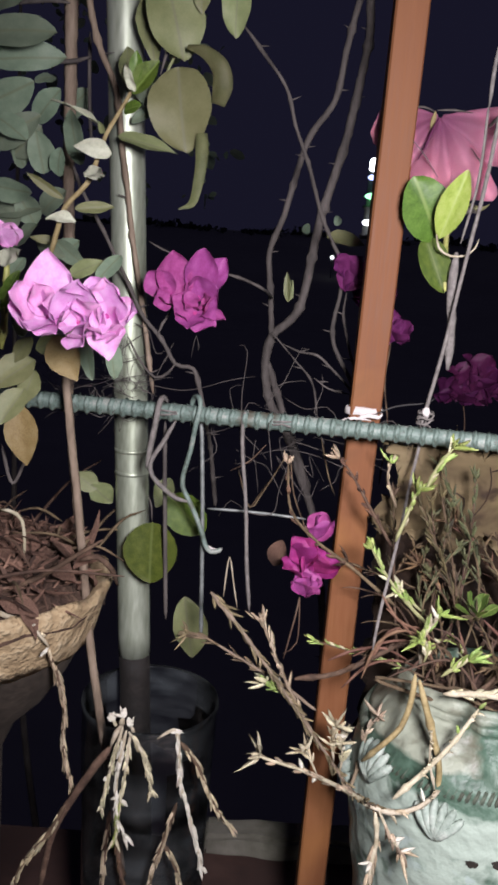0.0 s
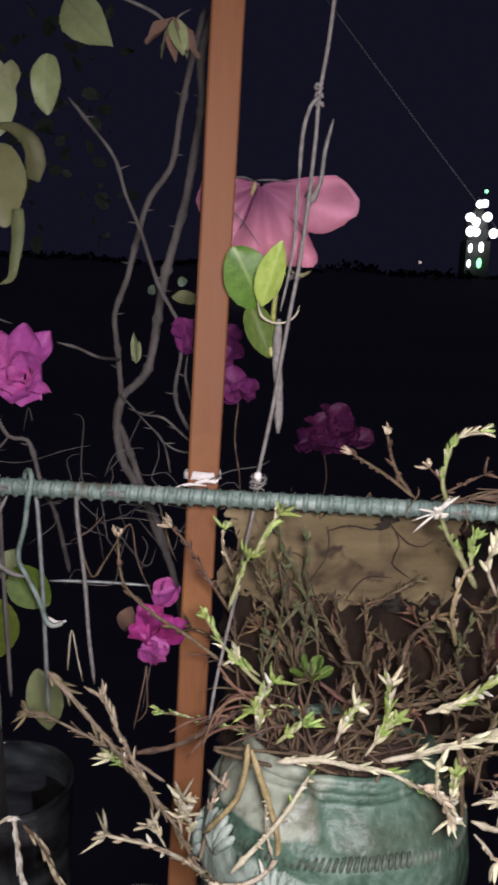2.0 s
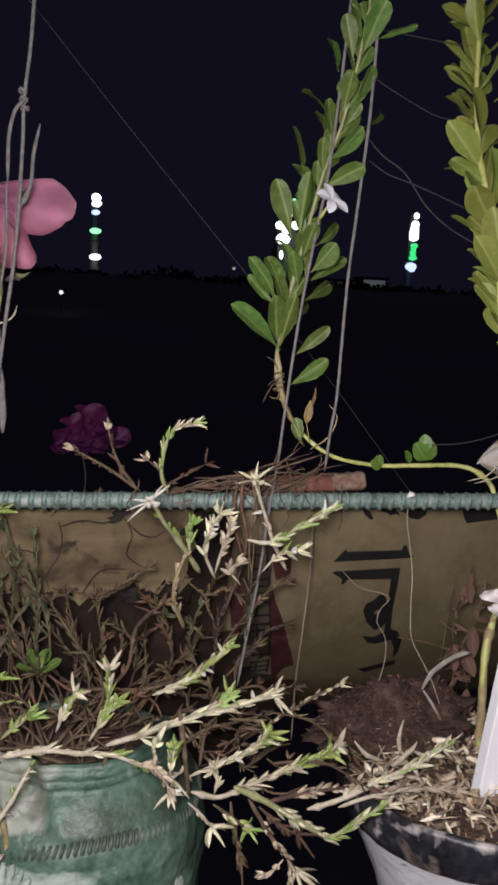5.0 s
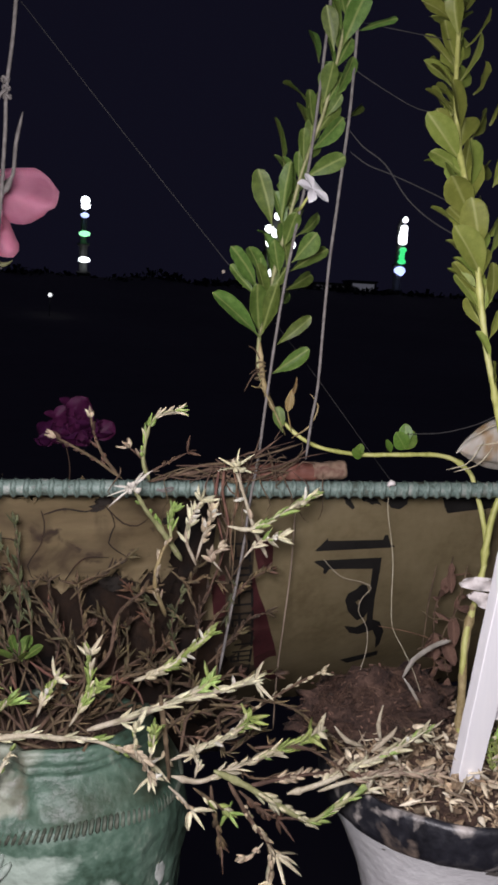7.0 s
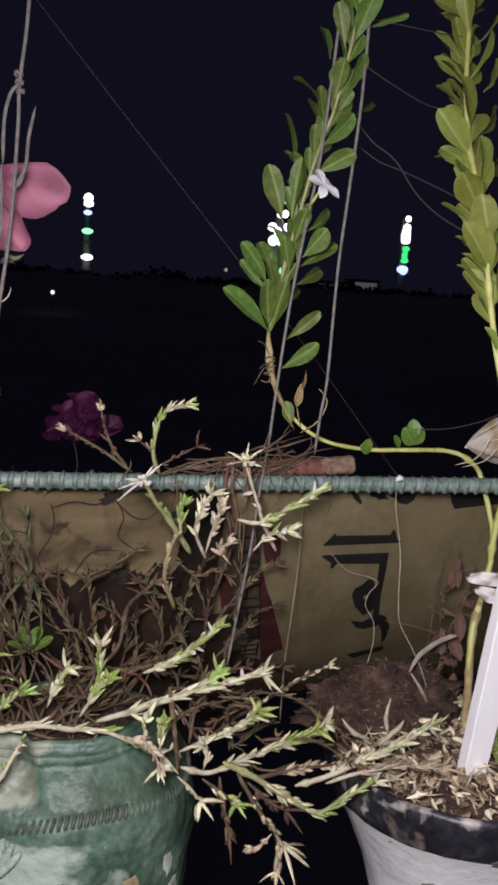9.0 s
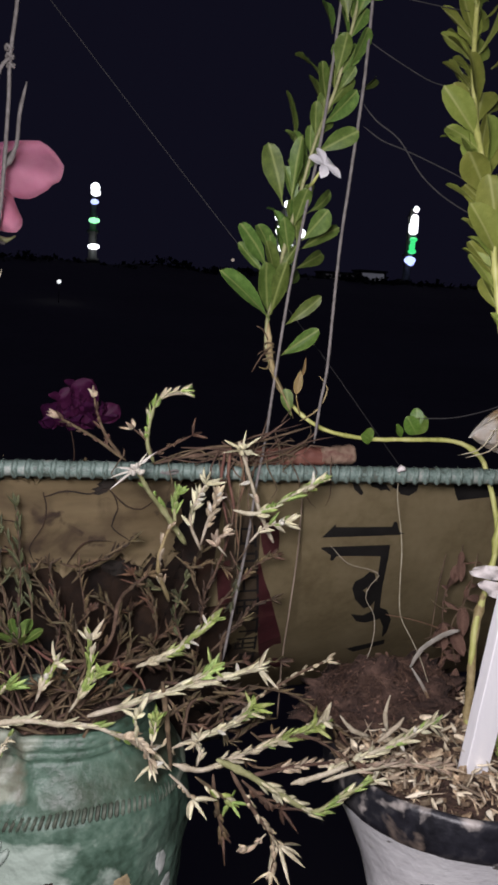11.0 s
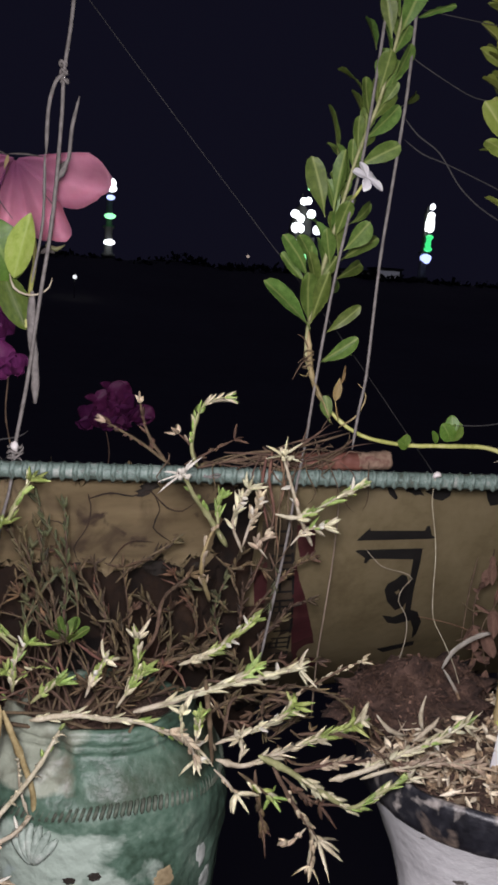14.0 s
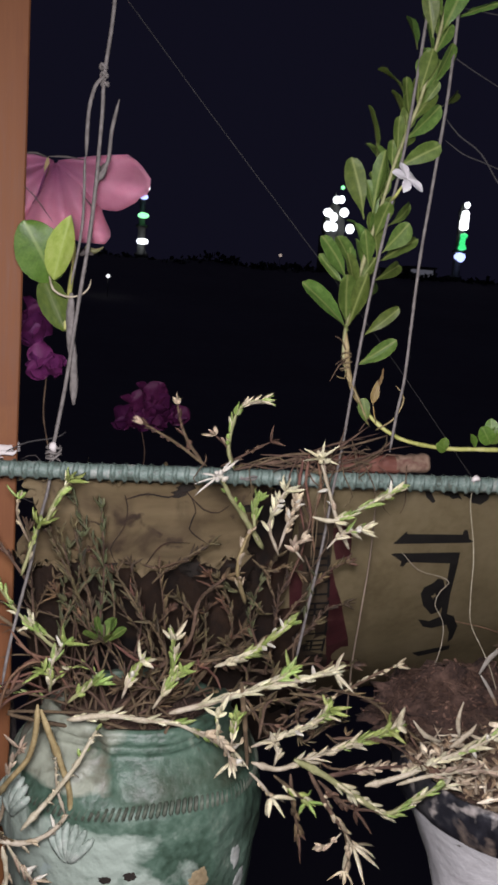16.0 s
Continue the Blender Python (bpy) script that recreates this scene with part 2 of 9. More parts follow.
M = {
    "rebar": material("aqua_paint", [(0.055, 0.065, 0.05), (0.120, 0.170, 0.148), (0.175, 0.232, 0.205), (0.29, 0.31, 0.28)], 70, 0.55, bump=0.4, fine=700, contrast=0.42, blot=(((0.095, 0.085, 0.062), 34.0, 0.57, 0.12),)),
    "steel": material("galvanised_steel", [(0.25, 0.28, 0.20), (0.46, 0.51, 0.40), (0.64, 0.69, 0.58)], 25, 0.45, metal=0.6, bump=0.1, fine=300, stretch=(1, 1, 0.2), gloss_break=0.08),
    "batten": material("varnished_wood", [(0.115, 0.043, 0.019), (0.185, 0.074, 0.032), (0.235, 0.104, 0.049)], 28, 0.6, spec=0.2, blot=(((0.29, 0.13, 0.045), 7.0, 0.50, 0.25), ((0.10, 0.046, 0.024), 9.0, 0.58, 0.24)), bump=0.2, fine=400, stretch=(1, 1, 0.07), contrast=0.85),
    "bark": material("grey_bark", [(0.036, 0.031, 0.029), (0.078, 0.067, 0.062), (0.125, 0.110, 0.103)], 80, 0.85, bump=0.6, fine=500, stretch=(1, 1, 0.3)),
    "stick": material("brown_bark", [(0.13, 0.095, 0.068), (0.22, 0.165, 0.12), (0.32, 0.25, 0.19)], 80, 0.8, bump=0.5, fine=500, stretch=(1, 1, 0.25)),
    "twig": material("dry_twig", [(0.040, 0.025, 0.014), (0.092, 0.059, 0.034), (0.18, 0.125, 0.076)], 90, 0.85, bump=0.5, fine=600, vary=0.5),
    "red_stalk": material("reddish_bare_stalk", [(0.07, 0.032, 0.019), (0.145, 0.075, 0.045), (0.24, 0.14, 0.09)], 90, 0.8, bump=0.4, fine=600, vary=0.4),
    "pale_twig": material("greyish_tan_twig", [(0.13, 0.095, 0.062), (0.235, 0.18, 0.12), (0.36, 0.29, 0.205)], 90, 0.8, bump=0.5, fine=600, vary=0.4),
    "pale": material("bleached_stalk", [(0.25, 0.205, 0.135), (0.42, 0.37, 0.265), (0.56, 0.51, 0.40)], 120, 0.75, bump=0.4, fine=700, vary=0.3),
    "needle": material("withered_needle_leaf", [(0.23, 0.17, 0.11), (0.39, 0.32, 0.215), (0.53, 0.47, 0.34)], 100, 0.65, bump=0.2, fine=700, vary=0.4, through_light=0.15, island=0.5),
    "white_needle": material("bleached_needle_leaf", [(0.30, 0.26, 0.16), (0.475, 0.44, 0.295), (0.62, 0.59, 0.44)], 100, 0.65, bump=0.2, fine=700, vary=0.3, through_light=0.15, island=0.45),
    "bleached": material("bleached_scale_leaf", [(0.44, 0.41, 0.33), (0.62, 0.59, 0.51), (0.74, 0.72, 0.64)], 100, 0.65, bump=0.2, fine=700, vary=0.2, through_light=0.15),
    "strip": material("dirty_brown_print", [(0.055, 0.038, 0.026), (0.105, 0.076, 0.048), (0.16, 0.12, 0.075)], 22, 0.7, bump=0.15, fine=160),
    "green_needle": material("fresh_needle_leaf", [(0.13, 0.19, 0.045), (0.25, 0.34, 0.09), (0.42, 0.47, 0.19)], 100, 0.5, bump=0.15, fine=600, vary=0.4, through_light=0.2, island=0.35),
    "brown_needle": material("dead_needle_leaf", [(0.036, 0.022, 0.012), (0.082, 0.051, 0.027), (0.16, 0.105, 0.056)], 100, 0.75, bump=0.2, fine=600, vary=0.5, through_light=0.1, island=0.5),
    "dull_needle": material("dull_dry_leaf", [(0.032, 0.021, 0.010), (0.064, 0.045, 0.023), (0.125, 0.090, 0.045)], 100, 0.7, bump=0.2, fine=600, vary=0.7, through_light=0.15, island=0.5),
    "dry_needle": material("tan_dry_needle_leaf", [(0.10, 0.078, 0.042), (0.18, 0.142, 0.078), (0.28, 0.23, 0.135)], 100, 0.7, bump=0.2, fine=700, vary=0.4, through_light=0.15, island=0.5),
    "rust_needle": material("reddish_dead_leaf", [(0.050, 0.024, 0.013), (0.100, 0.052, 0.028), (0.17, 0.095, 0.053)], 100, 0.75, bump=0.2, fine=600, vary=0.5, through_light=0.1, island=0.5),
    "dull_green": material("dull_green_needle", [(0.035, 0.038, 0.018), (0.068, 0.074, 0.032), (0.12, 0.125, 0.06)], 100, 0.65, bump=0.2, fine=600, vary=0.5, through_light=0.15, island=0.5),
    "leaf": material("glossy_green_leaf", [(0.055, 0.10, 0.018), (0.09, 0.15, 0.030), (0.145, 0.215, 0.052)], 7, 0.5, spec=0.4, bump=0.2, fine=35, vary=0.45, through_light=0.18, midrib=(0.26, 0.30, 0.10)),
    "round_leaf": material("dark_olive_green_leaf", [(0.045, 0.076, 0.009), (0.075, 0.112, 0.015), (0.112, 0.150, 0.026)], 7, 0.55, spec=0.3, bump=0.2, fine=35, vary=0.3, through_light=0.18, midrib=(0.13, 0.16, 0.045)),
    "shaded_foot": material("shaded_pipe_foot", [(0.004, 0.0035, 0.003), (0.009, 0.007, 0.006), (0.018, 0.014, 0.012)], 40, 0.8, bump=0.5, fine=250),
    "tall_leaf": material("yellow_green_leaf", [(0.125, 0.165, 0.028), (0.205, 0.25, 0.05), (0.31, 0.345, 0.09)], 7, 0.5, spec=0.4, bump=0.12, fine=35, contrast=0.9, vary=0.35, through_light=0.18, midrib=(0.36, 0.38, 0.14)),
    "lime": material("fresh_lime_leaf", [(0.065, 0.12, 0.016), (0.105, 0.185, 0.028), (0.155, 0.245, 0.046)], 7, 0.42, bump=0.2, fine=35, vary=0.3, through_light=0.25, midrib=(0.24, 0.34, 0.09)),
    "fresh": material("pale_fresh_leaf", [(0.26, 0.36, 0.06), (0.36, 0.46, 0.10), (0.44, 0.52, 0.16)], 7, 0.45, bump=0.2, fine=35, through_light=0.25, midrib=(0.42, 0.50, 0.16)),
    "olive": material("dull_olive_leaf", [(0.135, 0.155, 0.068), (0.215, 0.235, 0.108), (0.30, 0.31, 0.16)], 5, 0.55, bump=0.12, fine=35, contrast=0.95, vary=0.5, through_light=0.2, midrib=(0.19, 0.19, 0.12)),
    # Dusty green, raised further so that haze is put into the colour.
    "back_leaf": material("dusty_hazed_leaf", [(0.12, 0.175, 0.12), (0.20, 0.265, 0.185), (0.29, 0.35, 0.25)], 5, 0.55, bump=0.12, fine=35, contrast=0.95, vary=0.6, through_light=0.15, midrib=(0.18, 0.2, 0.12)),
    "pale_leaf": material("bleached_pale_leaf", [(0.48, 0.50, 0.38), (0.62, 0.64, 0.50), (0.72, 0.72, 0.60)], 6, 0.55, bump=0.2, fine=35, through_light=0.2),
    "yellow_leaf": material("yellowing_leaf", [(0.19, 0.13, 0.045), (0.28, 0.205, 0.080), (0.32, 0.25, 0.115)], 5, 0.6, bump=0.3, fine=35, vary=0.4, through_light=0.2),
    "green_stem": material("green_stem", [(0.26, 0.28, 0.07), (0.45, 0.46, 0.145), (0.57, 0.56, 0.25)], 60, 0.5, bump=0.25, fine=400, stretch=(1, 1, 0.4)),
    "woody_stem": material("woody_stem", [(0.17, 0.125, 0.055), (0.29, 0.225, 0.105), (0.42, 0.34, 0.18)], 80, 0.7, bump=0.5, fine=500),
    # Own hues; weaker light on the farther blossoms is put into the darker tones.
    "mid_bract": material("dimmed_rosy_bract", [(0.31, 0.042, 0.20), (0.41, 0.075, 0.29), (0.52, 0.13, 0.39)], 4, 0.6, bump=0.25, fine=22, vary=0.3, through_light=0.22),
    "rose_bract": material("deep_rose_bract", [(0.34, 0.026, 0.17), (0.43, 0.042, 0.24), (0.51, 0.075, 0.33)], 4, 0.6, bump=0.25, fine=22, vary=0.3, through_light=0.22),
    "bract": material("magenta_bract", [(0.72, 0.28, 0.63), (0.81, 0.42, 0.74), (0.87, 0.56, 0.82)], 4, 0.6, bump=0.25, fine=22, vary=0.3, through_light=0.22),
    "deep_bract": material("dimmed_magenta_bract", [(0.065, 0.007, 0.045), (0.10, 0.012, 0.072), (0.14, 0.020, 0.105)], 4, 0.6, bump=0.25, fine=22, vary=0.4, through_light=0.35),
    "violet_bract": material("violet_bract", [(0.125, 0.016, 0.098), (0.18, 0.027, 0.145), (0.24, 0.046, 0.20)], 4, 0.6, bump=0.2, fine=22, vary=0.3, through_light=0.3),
    "pink": material("pink_petal", [(0.68, 0.265, 0.385), (0.81, 0.39, 0.515), (0.87, 0.50, 0.61)], 28, 0.6, bump=0.12, fine=160, vary=0.15, through_light=0.25, contrast=0.8),
    "white_petal": material("white_petal", [(0.70, 0.68, 0.70), (0.82, 0.80, 0.82)], 4, 0.5, bump=0.15, fine=26, through_light=0.2),
    "cord": material("grey_cord", [(0.10, 0.09, 0.085), (0.165, 0.15, 0.14), (0.24, 0.22, 0.21)], 200, 0.8, bump=0.6, fine=900),
    "wire": material("weathered_wire", [(0.12, 0.135, 0.13), (0.20, 0.22, 0.215), (0.29, 0.30, 0.29)], 120, 0.5, metal=0.3, bump=0.3, fine=700),
    "thread": material("thin_thread", [(0.022, 0.022, 0.022), (0.048, 0.045, 0.045)], 200, 0.8, bump=0),
    "cloth": material("white_cloth_strip", [(0.55, 0.50, 0.48), (0.72, 0.68, 0.66)], 120, 0.8, bump=0.5, fine=600),
    "panel": material("printed_sheet", [(0.215, 0.168, 0.088), (0.305, 0.245, 0.135), (0.37, 0.30, 0.175)], 14, 0.6, bump=0.15, fine=120),
    "red_print": material("faded_red_print", [(0.062, 0.016, 0.018), (0.105, 0.027, 0.031), (0.14, 0.052, 0.046)], 30, 0.65, bump=0.15, fine=200),
    "ink": material("black_print", [(0.012, 0.011, 0.011), (0.03, 0.027, 0.025)], 60, 0.7, bump=0.1, fine=300),
    "board": material("worn_cardboard", [(0.155, 0.110, 0.052), (0.285, 0.215, 0.115), (0.42, 0.335, 0.20)], 16, 0.85, bump=0.3, fine=120, stretch=(0.25, 1, 1.0), contrast=0.6, blot=(((0.075, 0.048, 0.029), 18.0, 0.50, 0.20), ((0.07, 0.045, 0.03), 52.0, 0.60, 0.12))),
    "burnt": material("charred_edge", [(0.008, 0.006, 0.004), (0.030, 0.021, 0.015)], 60, 0.95, bump=0.6, fine=400),
    "scorched": material("scorched_cardboard", [(0.012, 0.006, 0.004), (0.030, 0.016, 0.009), (0.066, 0.036, 0.020)], 24, 0.9, bump=0.6, fine=160, contrast=0.6, blot=(((0.085, 0.030, 0.017), 14.0, 0.60, 0.14), ((0.008, 0.005, 0.004), 22.0, 0.50, 0.16))),
    "aqua_pot": material("weathered_aqua_paint", [(0.020, 0.030, 0.018), (0.040, 0.074, 0.050), (0.066, 0.118, 0.084), (0.106, 0.168, 0.125), (0.26, 0.30, 0.24)], 30, 0.5, bump=0.65, fine=170, contrast=0.56, bump_scale=0.001),
    "notch": material("worn_notched_band", [(0.035, 0.042, 0.028), (0.068, 0.084, 0.062), (0.12, 0.135, 0.10)], 60, 0.7, bump=0.5, fine=300, vary=0.5),
    "relief": material("pale_aqua_plaster", [(0.17, 0.215, 0.18), (0.31, 0.37, 0.32), (0.44, 0.48, 0.43)], 50, 0.75, bump=0.6, fine=200, bump_scale=0.001),
    "pale_pot": material("bare_plaster", [(0.27, 0.31, 0.28), (0.40, 0.43, 0.40), (0.54, 0.55, 0.51)], 40, 0.8, bump=0.6, fine=200, bump_scale=0.001),
    "white_pot": material("white_painted_clay", [(0.72, 0.71, 0.72), (0.86, 0.85, 0.86), (0.90, 0.90, 0.90)], 18, 0.5, blot=(((0.16, 0.145, 0.13), 38.0, 0.67, 0.03), ((0.55, 0.50, 0.47), 20.0, 0.60, 0.10)), bump=0.5, fine=120, bump_scale=0.001),
    "black_rim": material("worn_black_paint", [(0.006, 0.006, 0.008), (0.018, 0.018, 0.024), (0.09, 0.085, 0.085)], 20, 0.42, bump=0.6, fine=110, contrast=0.5, blot=(((0.42, 0.38, 0.35), 22.0, 0.56, 0.07), ((0.30, 0.23, 0.18), 12.0, 0.60, 0.07)), bump_scale=0.001),
    "soil": material("dry_soil", [(0.028, 0.016, 0.011), (0.065, 0.036, 0.025), (0.13, 0.08, 0.052)], 70, 0.95, bump=1.0, fine=300, bump_scale=0.002),
    "chip": material("dry_litter_chip", [(0.05, 0.03, 0.02), (0.20, 0.14, 0.085), (0.50, 0.41, 0.28)], 90, 0.9, bump=0.5, fine=300, island=1.0),
    "soil_scrap": material("brown_leaf_scrap", [(0.04, 0.020, 0.014), (0.10, 0.054, 0.038), (0.20, 0.12, 0.085)], 40, 0.9, bump=0.5, fine=300, island=0.9),
    "jute": material("frayed_sacking", [(0.24, 0.16, 0.085), (0.42, 0.31, 0.18), (0.58, 0.47, 0.31)], 60, 0.9, bump=1.0, fine=260, contrast=0.6, bump_scale=0.002),
    "sprig_stem": material("dull_green_stalk", [(0.15, 0.155, 0.065), (0.27, 0.275, 0.125), (0.38, 0.37, 0.20)], 70, 0.6, bump=0.3, fine=450),
    "ochre": material("ochre_clay", [(0.20, 0.15, 0.08), (0.33, 0.26, 0.15), (0.42, 0.35, 0.22)], 60, 0.85, bump=0.4, fine=250),
    "litter": material("pale_dry_litter", [(0.36, 0.29, 0.19), (0.60, 0.52, 0.38), (0.74, 0.68, 0.55)], 90, 0.8, bump=0.4, fine=500, island=0.45),
    "clay": material("dark_fired_clay", [(0.020, 0.015, 0.011), (0.042, 0.031, 0.023), (0.07, 0.053, 0.04)], 30, 0.85, bump=0.6, fine=200),
    "white_wood": material("white_painted_stick", [(0.74, 0.72, 0.74), (0.83, 0.82, 0.84), (0.87, 0.86, 0.87)], 40, 0.5, bump=0.15, fine=300, stretch=(1, 1, 0.08)),
    "coir": material("coir_fibre", [(0.022, 0.011, 0.008), (0.058, 0.031, 0.022), (0.125, 0.072, 0.052)], 60, 0.95, bump=1.0, fine=350, bump_scale=0.002),
    "coir_fuzz": material("coir_fuzz", [(0.035, 0.018, 0.012), (0.075, 0.041, 0.028), (0.15, 0.09, 0.062)], 60, 0.95, bump=0, fine=350, island=0.6),
    "cane": material("reddish_cane", [(0.10, 0.032, 0.022), (0.155, 0.060, 0.042), (0.22, 0.11, 0.08)], 50, 0.7, bump=0.3, fine=300, stretch=(0.2, 1, 1), blot=(((0.30, 0.20, 0.12), 22.0, 0.53, 0.10),)),
    "cane_end": material("torn_beige_fibre", [(0.10, 0.060, 0.040), (0.19, 0.125, 0.085), (0.29, 0.20, 0.145)], 60, 0.85, bump=0.6, fine=260, blot=(((0.11, 0.045, 0.034), 60.0, 0.52, 0.12),)),
    "red_floor": material("red_oxide_cement", [(0.026, 0.014, 0.012), (0.044, 0.023, 0.019), (0.07, 0.038, 0.031)], 9, 0.7, bump=0.3, fine=90),
    "kerb": material("limewashed_kerb", [(0.07, 0.07, 0.05), (0.13, 0.125, 0.10), (0.18, 0.17, 0.145)], 14, 0.85, bump=0.5, fine=90),
    # Raised colour: night haze over the ground is put into it.
    "far_ground": material("hazy_far_ground", [(0.36, 0.34, 0.30), (0.44, 0.42, 0.37)], 0.05, 0.95, spec=0.0, bump=0, fine=0.6),
    "far_tree": material("dark_foliage", [(0.09, 0.11, 0.07), (0.12, 0.14, 0.10)], 0.3, 0.9, spec=0.0, bump=0, fine=2.0, vary=0.3),
    "far_wall": material("weathered_tower", [(0.05, 0.05, 0.05), (0.07, 0.07, 0.065)], 0.3, 0.9, bump=0, fine=2.0),
    "papery": material("papery_husk", [(0.26, 0.23, 0.19), (0.42, 0.39, 0.34), (0.54, 0.51, 0.46)], 9, 0.6, bump=0.3, fine=40, through_light=0.2, stretch=(3, 0.4, 1), blot=(((0.30, 0.19, 0.085), 26.0, 0.52, 0.16),)),
    "lamp_white": glow("white_tower_lamp", (0.92, 0.96, 1.0), 3.0),
    "lamp_blue": glow("bluish_tower_lamp", (0.42, 0.50, 1.0), 1.9),
    "lamp_green": glow("green_tower_lamp", (0.05, 0.75, 0.22), 1.2),
    "lamp_mint": glow("mint_tower_lamp", (0.30, 1.0, 0.45), 1.7),
}


def clear_plastic():
    """A dusty clear plastic: mostly lets light through, with gloss and a milky film."""
    m = bpy.data.materials.new("dusty_clear_plastic")
    m.use_nodes = True
    t = m.node_tree
    n, l = t.nodes, t.links
    b = n["Principled BSDF"]
    b.inputs["Base Color"].default_value = (0.34, 0.38, 0.40, 1)
    b.inputs["Roughness"].default_value = 0.25
    clear, mx = n.new("ShaderNodeBsdfTransparent"), n.new("ShaderNodeMixShader")
    clear.inputs["Color"].default_value = (0.93, 0.96, 0.97, 1)
    co, tex, mr = n.new("ShaderNodeTexCoord"), n.new("ShaderNodeTexNoise"), n.new("ShaderNodeMapRange")
    mp = n.new("ShaderNodeMapping")
    mp.inputs["Scale"].default_value = (12, 12, 45)
    tex.inputs["Scale"].default_value, tex.inputs["Detail"].default_value = 1.0, 6.0
    l.new(co.outputs["Object"], mp.inputs["Vector"])
    l.new(mp.outputs["Vector"], tex.inputs["Vector"])
    mr.inputs["From Min"].default_value, mr.inputs["From Max"].default_value = 0.35, 0.75
    mr.inputs["To Min"].default_value, mr.inputs["To Max"].default_value = 0.004, 0.13
    l.new(tex.outputs["Fac"], mr.inputs["Value"])
    l.new(mr.outputs[0], mx.inputs[0])
    l.new(clear.outputs[0], mx.inputs[1])
    l.new(b.outputs[0], mx.inputs[2])
    fr, gl, mx2 = n.new("ShaderNodeFresnel"), n.new("ShaderNodeBsdfGlossy"), n.new("ShaderNodeMixShader")
    fr.inputs["IOR"].default_value = 1.5
    gl.inputs["Roughness"].default_value = 0.08
    bp = n.new("ShaderNodeBump")
    bp.inputs["Strength"].default_value, bp.inputs["Distance"].default_value = 0.6, 0.004
    l.new(tex.outputs["Fac"], bp.inputs["Height"])
    l.new(bp.outputs[0], gl.inputs["Normal"])
    l.new(fr.outputs[0], mx2.inputs[0])
    l.new(mx.outputs[0], mx2.inputs[1])
    l.new(gl.outputs[0], mx2.inputs[2])
    l.new(mx2.outputs[0], n["Material Output"].inputs["Surface"])
    return m


M["plastic"] = clear_plastic()


def weather_pot(m):
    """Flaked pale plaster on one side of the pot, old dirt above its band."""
    n, l = m.node_tree.nodes, m.node_tree.links
    b = n["Principled BSDF"]
    colour = b.inputs["Base Color"].links[0].from_socket
    co, sep = n.new("ShaderNodeTexCoord"), n.new("ShaderNodeSeparateXYZ")
    l.new(co.outputs["Object"], sep.inputs[0])
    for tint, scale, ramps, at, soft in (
            ((0.34, 0.41, 0.35), 38.0, (("X", 0.272, 0.190, 0.45), ("Z", 0.852, 0.842, 0.40)), 1.18, 0.14),
            ((0.32, 0.39, 0.36), 60.0, (("X", 0.25, 0.19, 0.3), ("Z", 0.840, 0.80, 0.30)), 1.16, 0.05),
            ((0.27, 0.295, 0.23), 45.0, (("X", 0.214, 0.160, 0.75), ("Z", 0.857, 0.868, 0.75)), 1.56, 0.30),
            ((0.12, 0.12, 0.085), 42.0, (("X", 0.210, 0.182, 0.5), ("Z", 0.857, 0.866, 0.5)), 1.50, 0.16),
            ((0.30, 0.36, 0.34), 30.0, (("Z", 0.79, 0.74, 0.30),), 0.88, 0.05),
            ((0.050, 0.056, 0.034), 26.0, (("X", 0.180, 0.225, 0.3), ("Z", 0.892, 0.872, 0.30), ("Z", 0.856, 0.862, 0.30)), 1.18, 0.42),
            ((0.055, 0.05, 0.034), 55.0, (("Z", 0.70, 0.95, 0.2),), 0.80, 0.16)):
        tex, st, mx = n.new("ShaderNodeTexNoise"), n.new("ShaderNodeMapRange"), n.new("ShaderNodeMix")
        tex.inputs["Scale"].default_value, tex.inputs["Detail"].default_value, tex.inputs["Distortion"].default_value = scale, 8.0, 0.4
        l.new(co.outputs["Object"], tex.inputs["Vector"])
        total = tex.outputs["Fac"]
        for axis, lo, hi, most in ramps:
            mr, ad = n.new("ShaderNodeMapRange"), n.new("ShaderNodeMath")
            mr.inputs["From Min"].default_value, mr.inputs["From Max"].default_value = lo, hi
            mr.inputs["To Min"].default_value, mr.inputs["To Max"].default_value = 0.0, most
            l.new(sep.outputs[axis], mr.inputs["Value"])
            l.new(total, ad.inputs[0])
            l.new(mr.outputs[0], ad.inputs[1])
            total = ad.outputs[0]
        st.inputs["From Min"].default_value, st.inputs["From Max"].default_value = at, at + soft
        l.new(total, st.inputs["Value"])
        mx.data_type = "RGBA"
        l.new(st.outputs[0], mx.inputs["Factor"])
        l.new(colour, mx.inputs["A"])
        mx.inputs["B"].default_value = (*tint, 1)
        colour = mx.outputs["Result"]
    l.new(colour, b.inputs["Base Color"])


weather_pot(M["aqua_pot"])


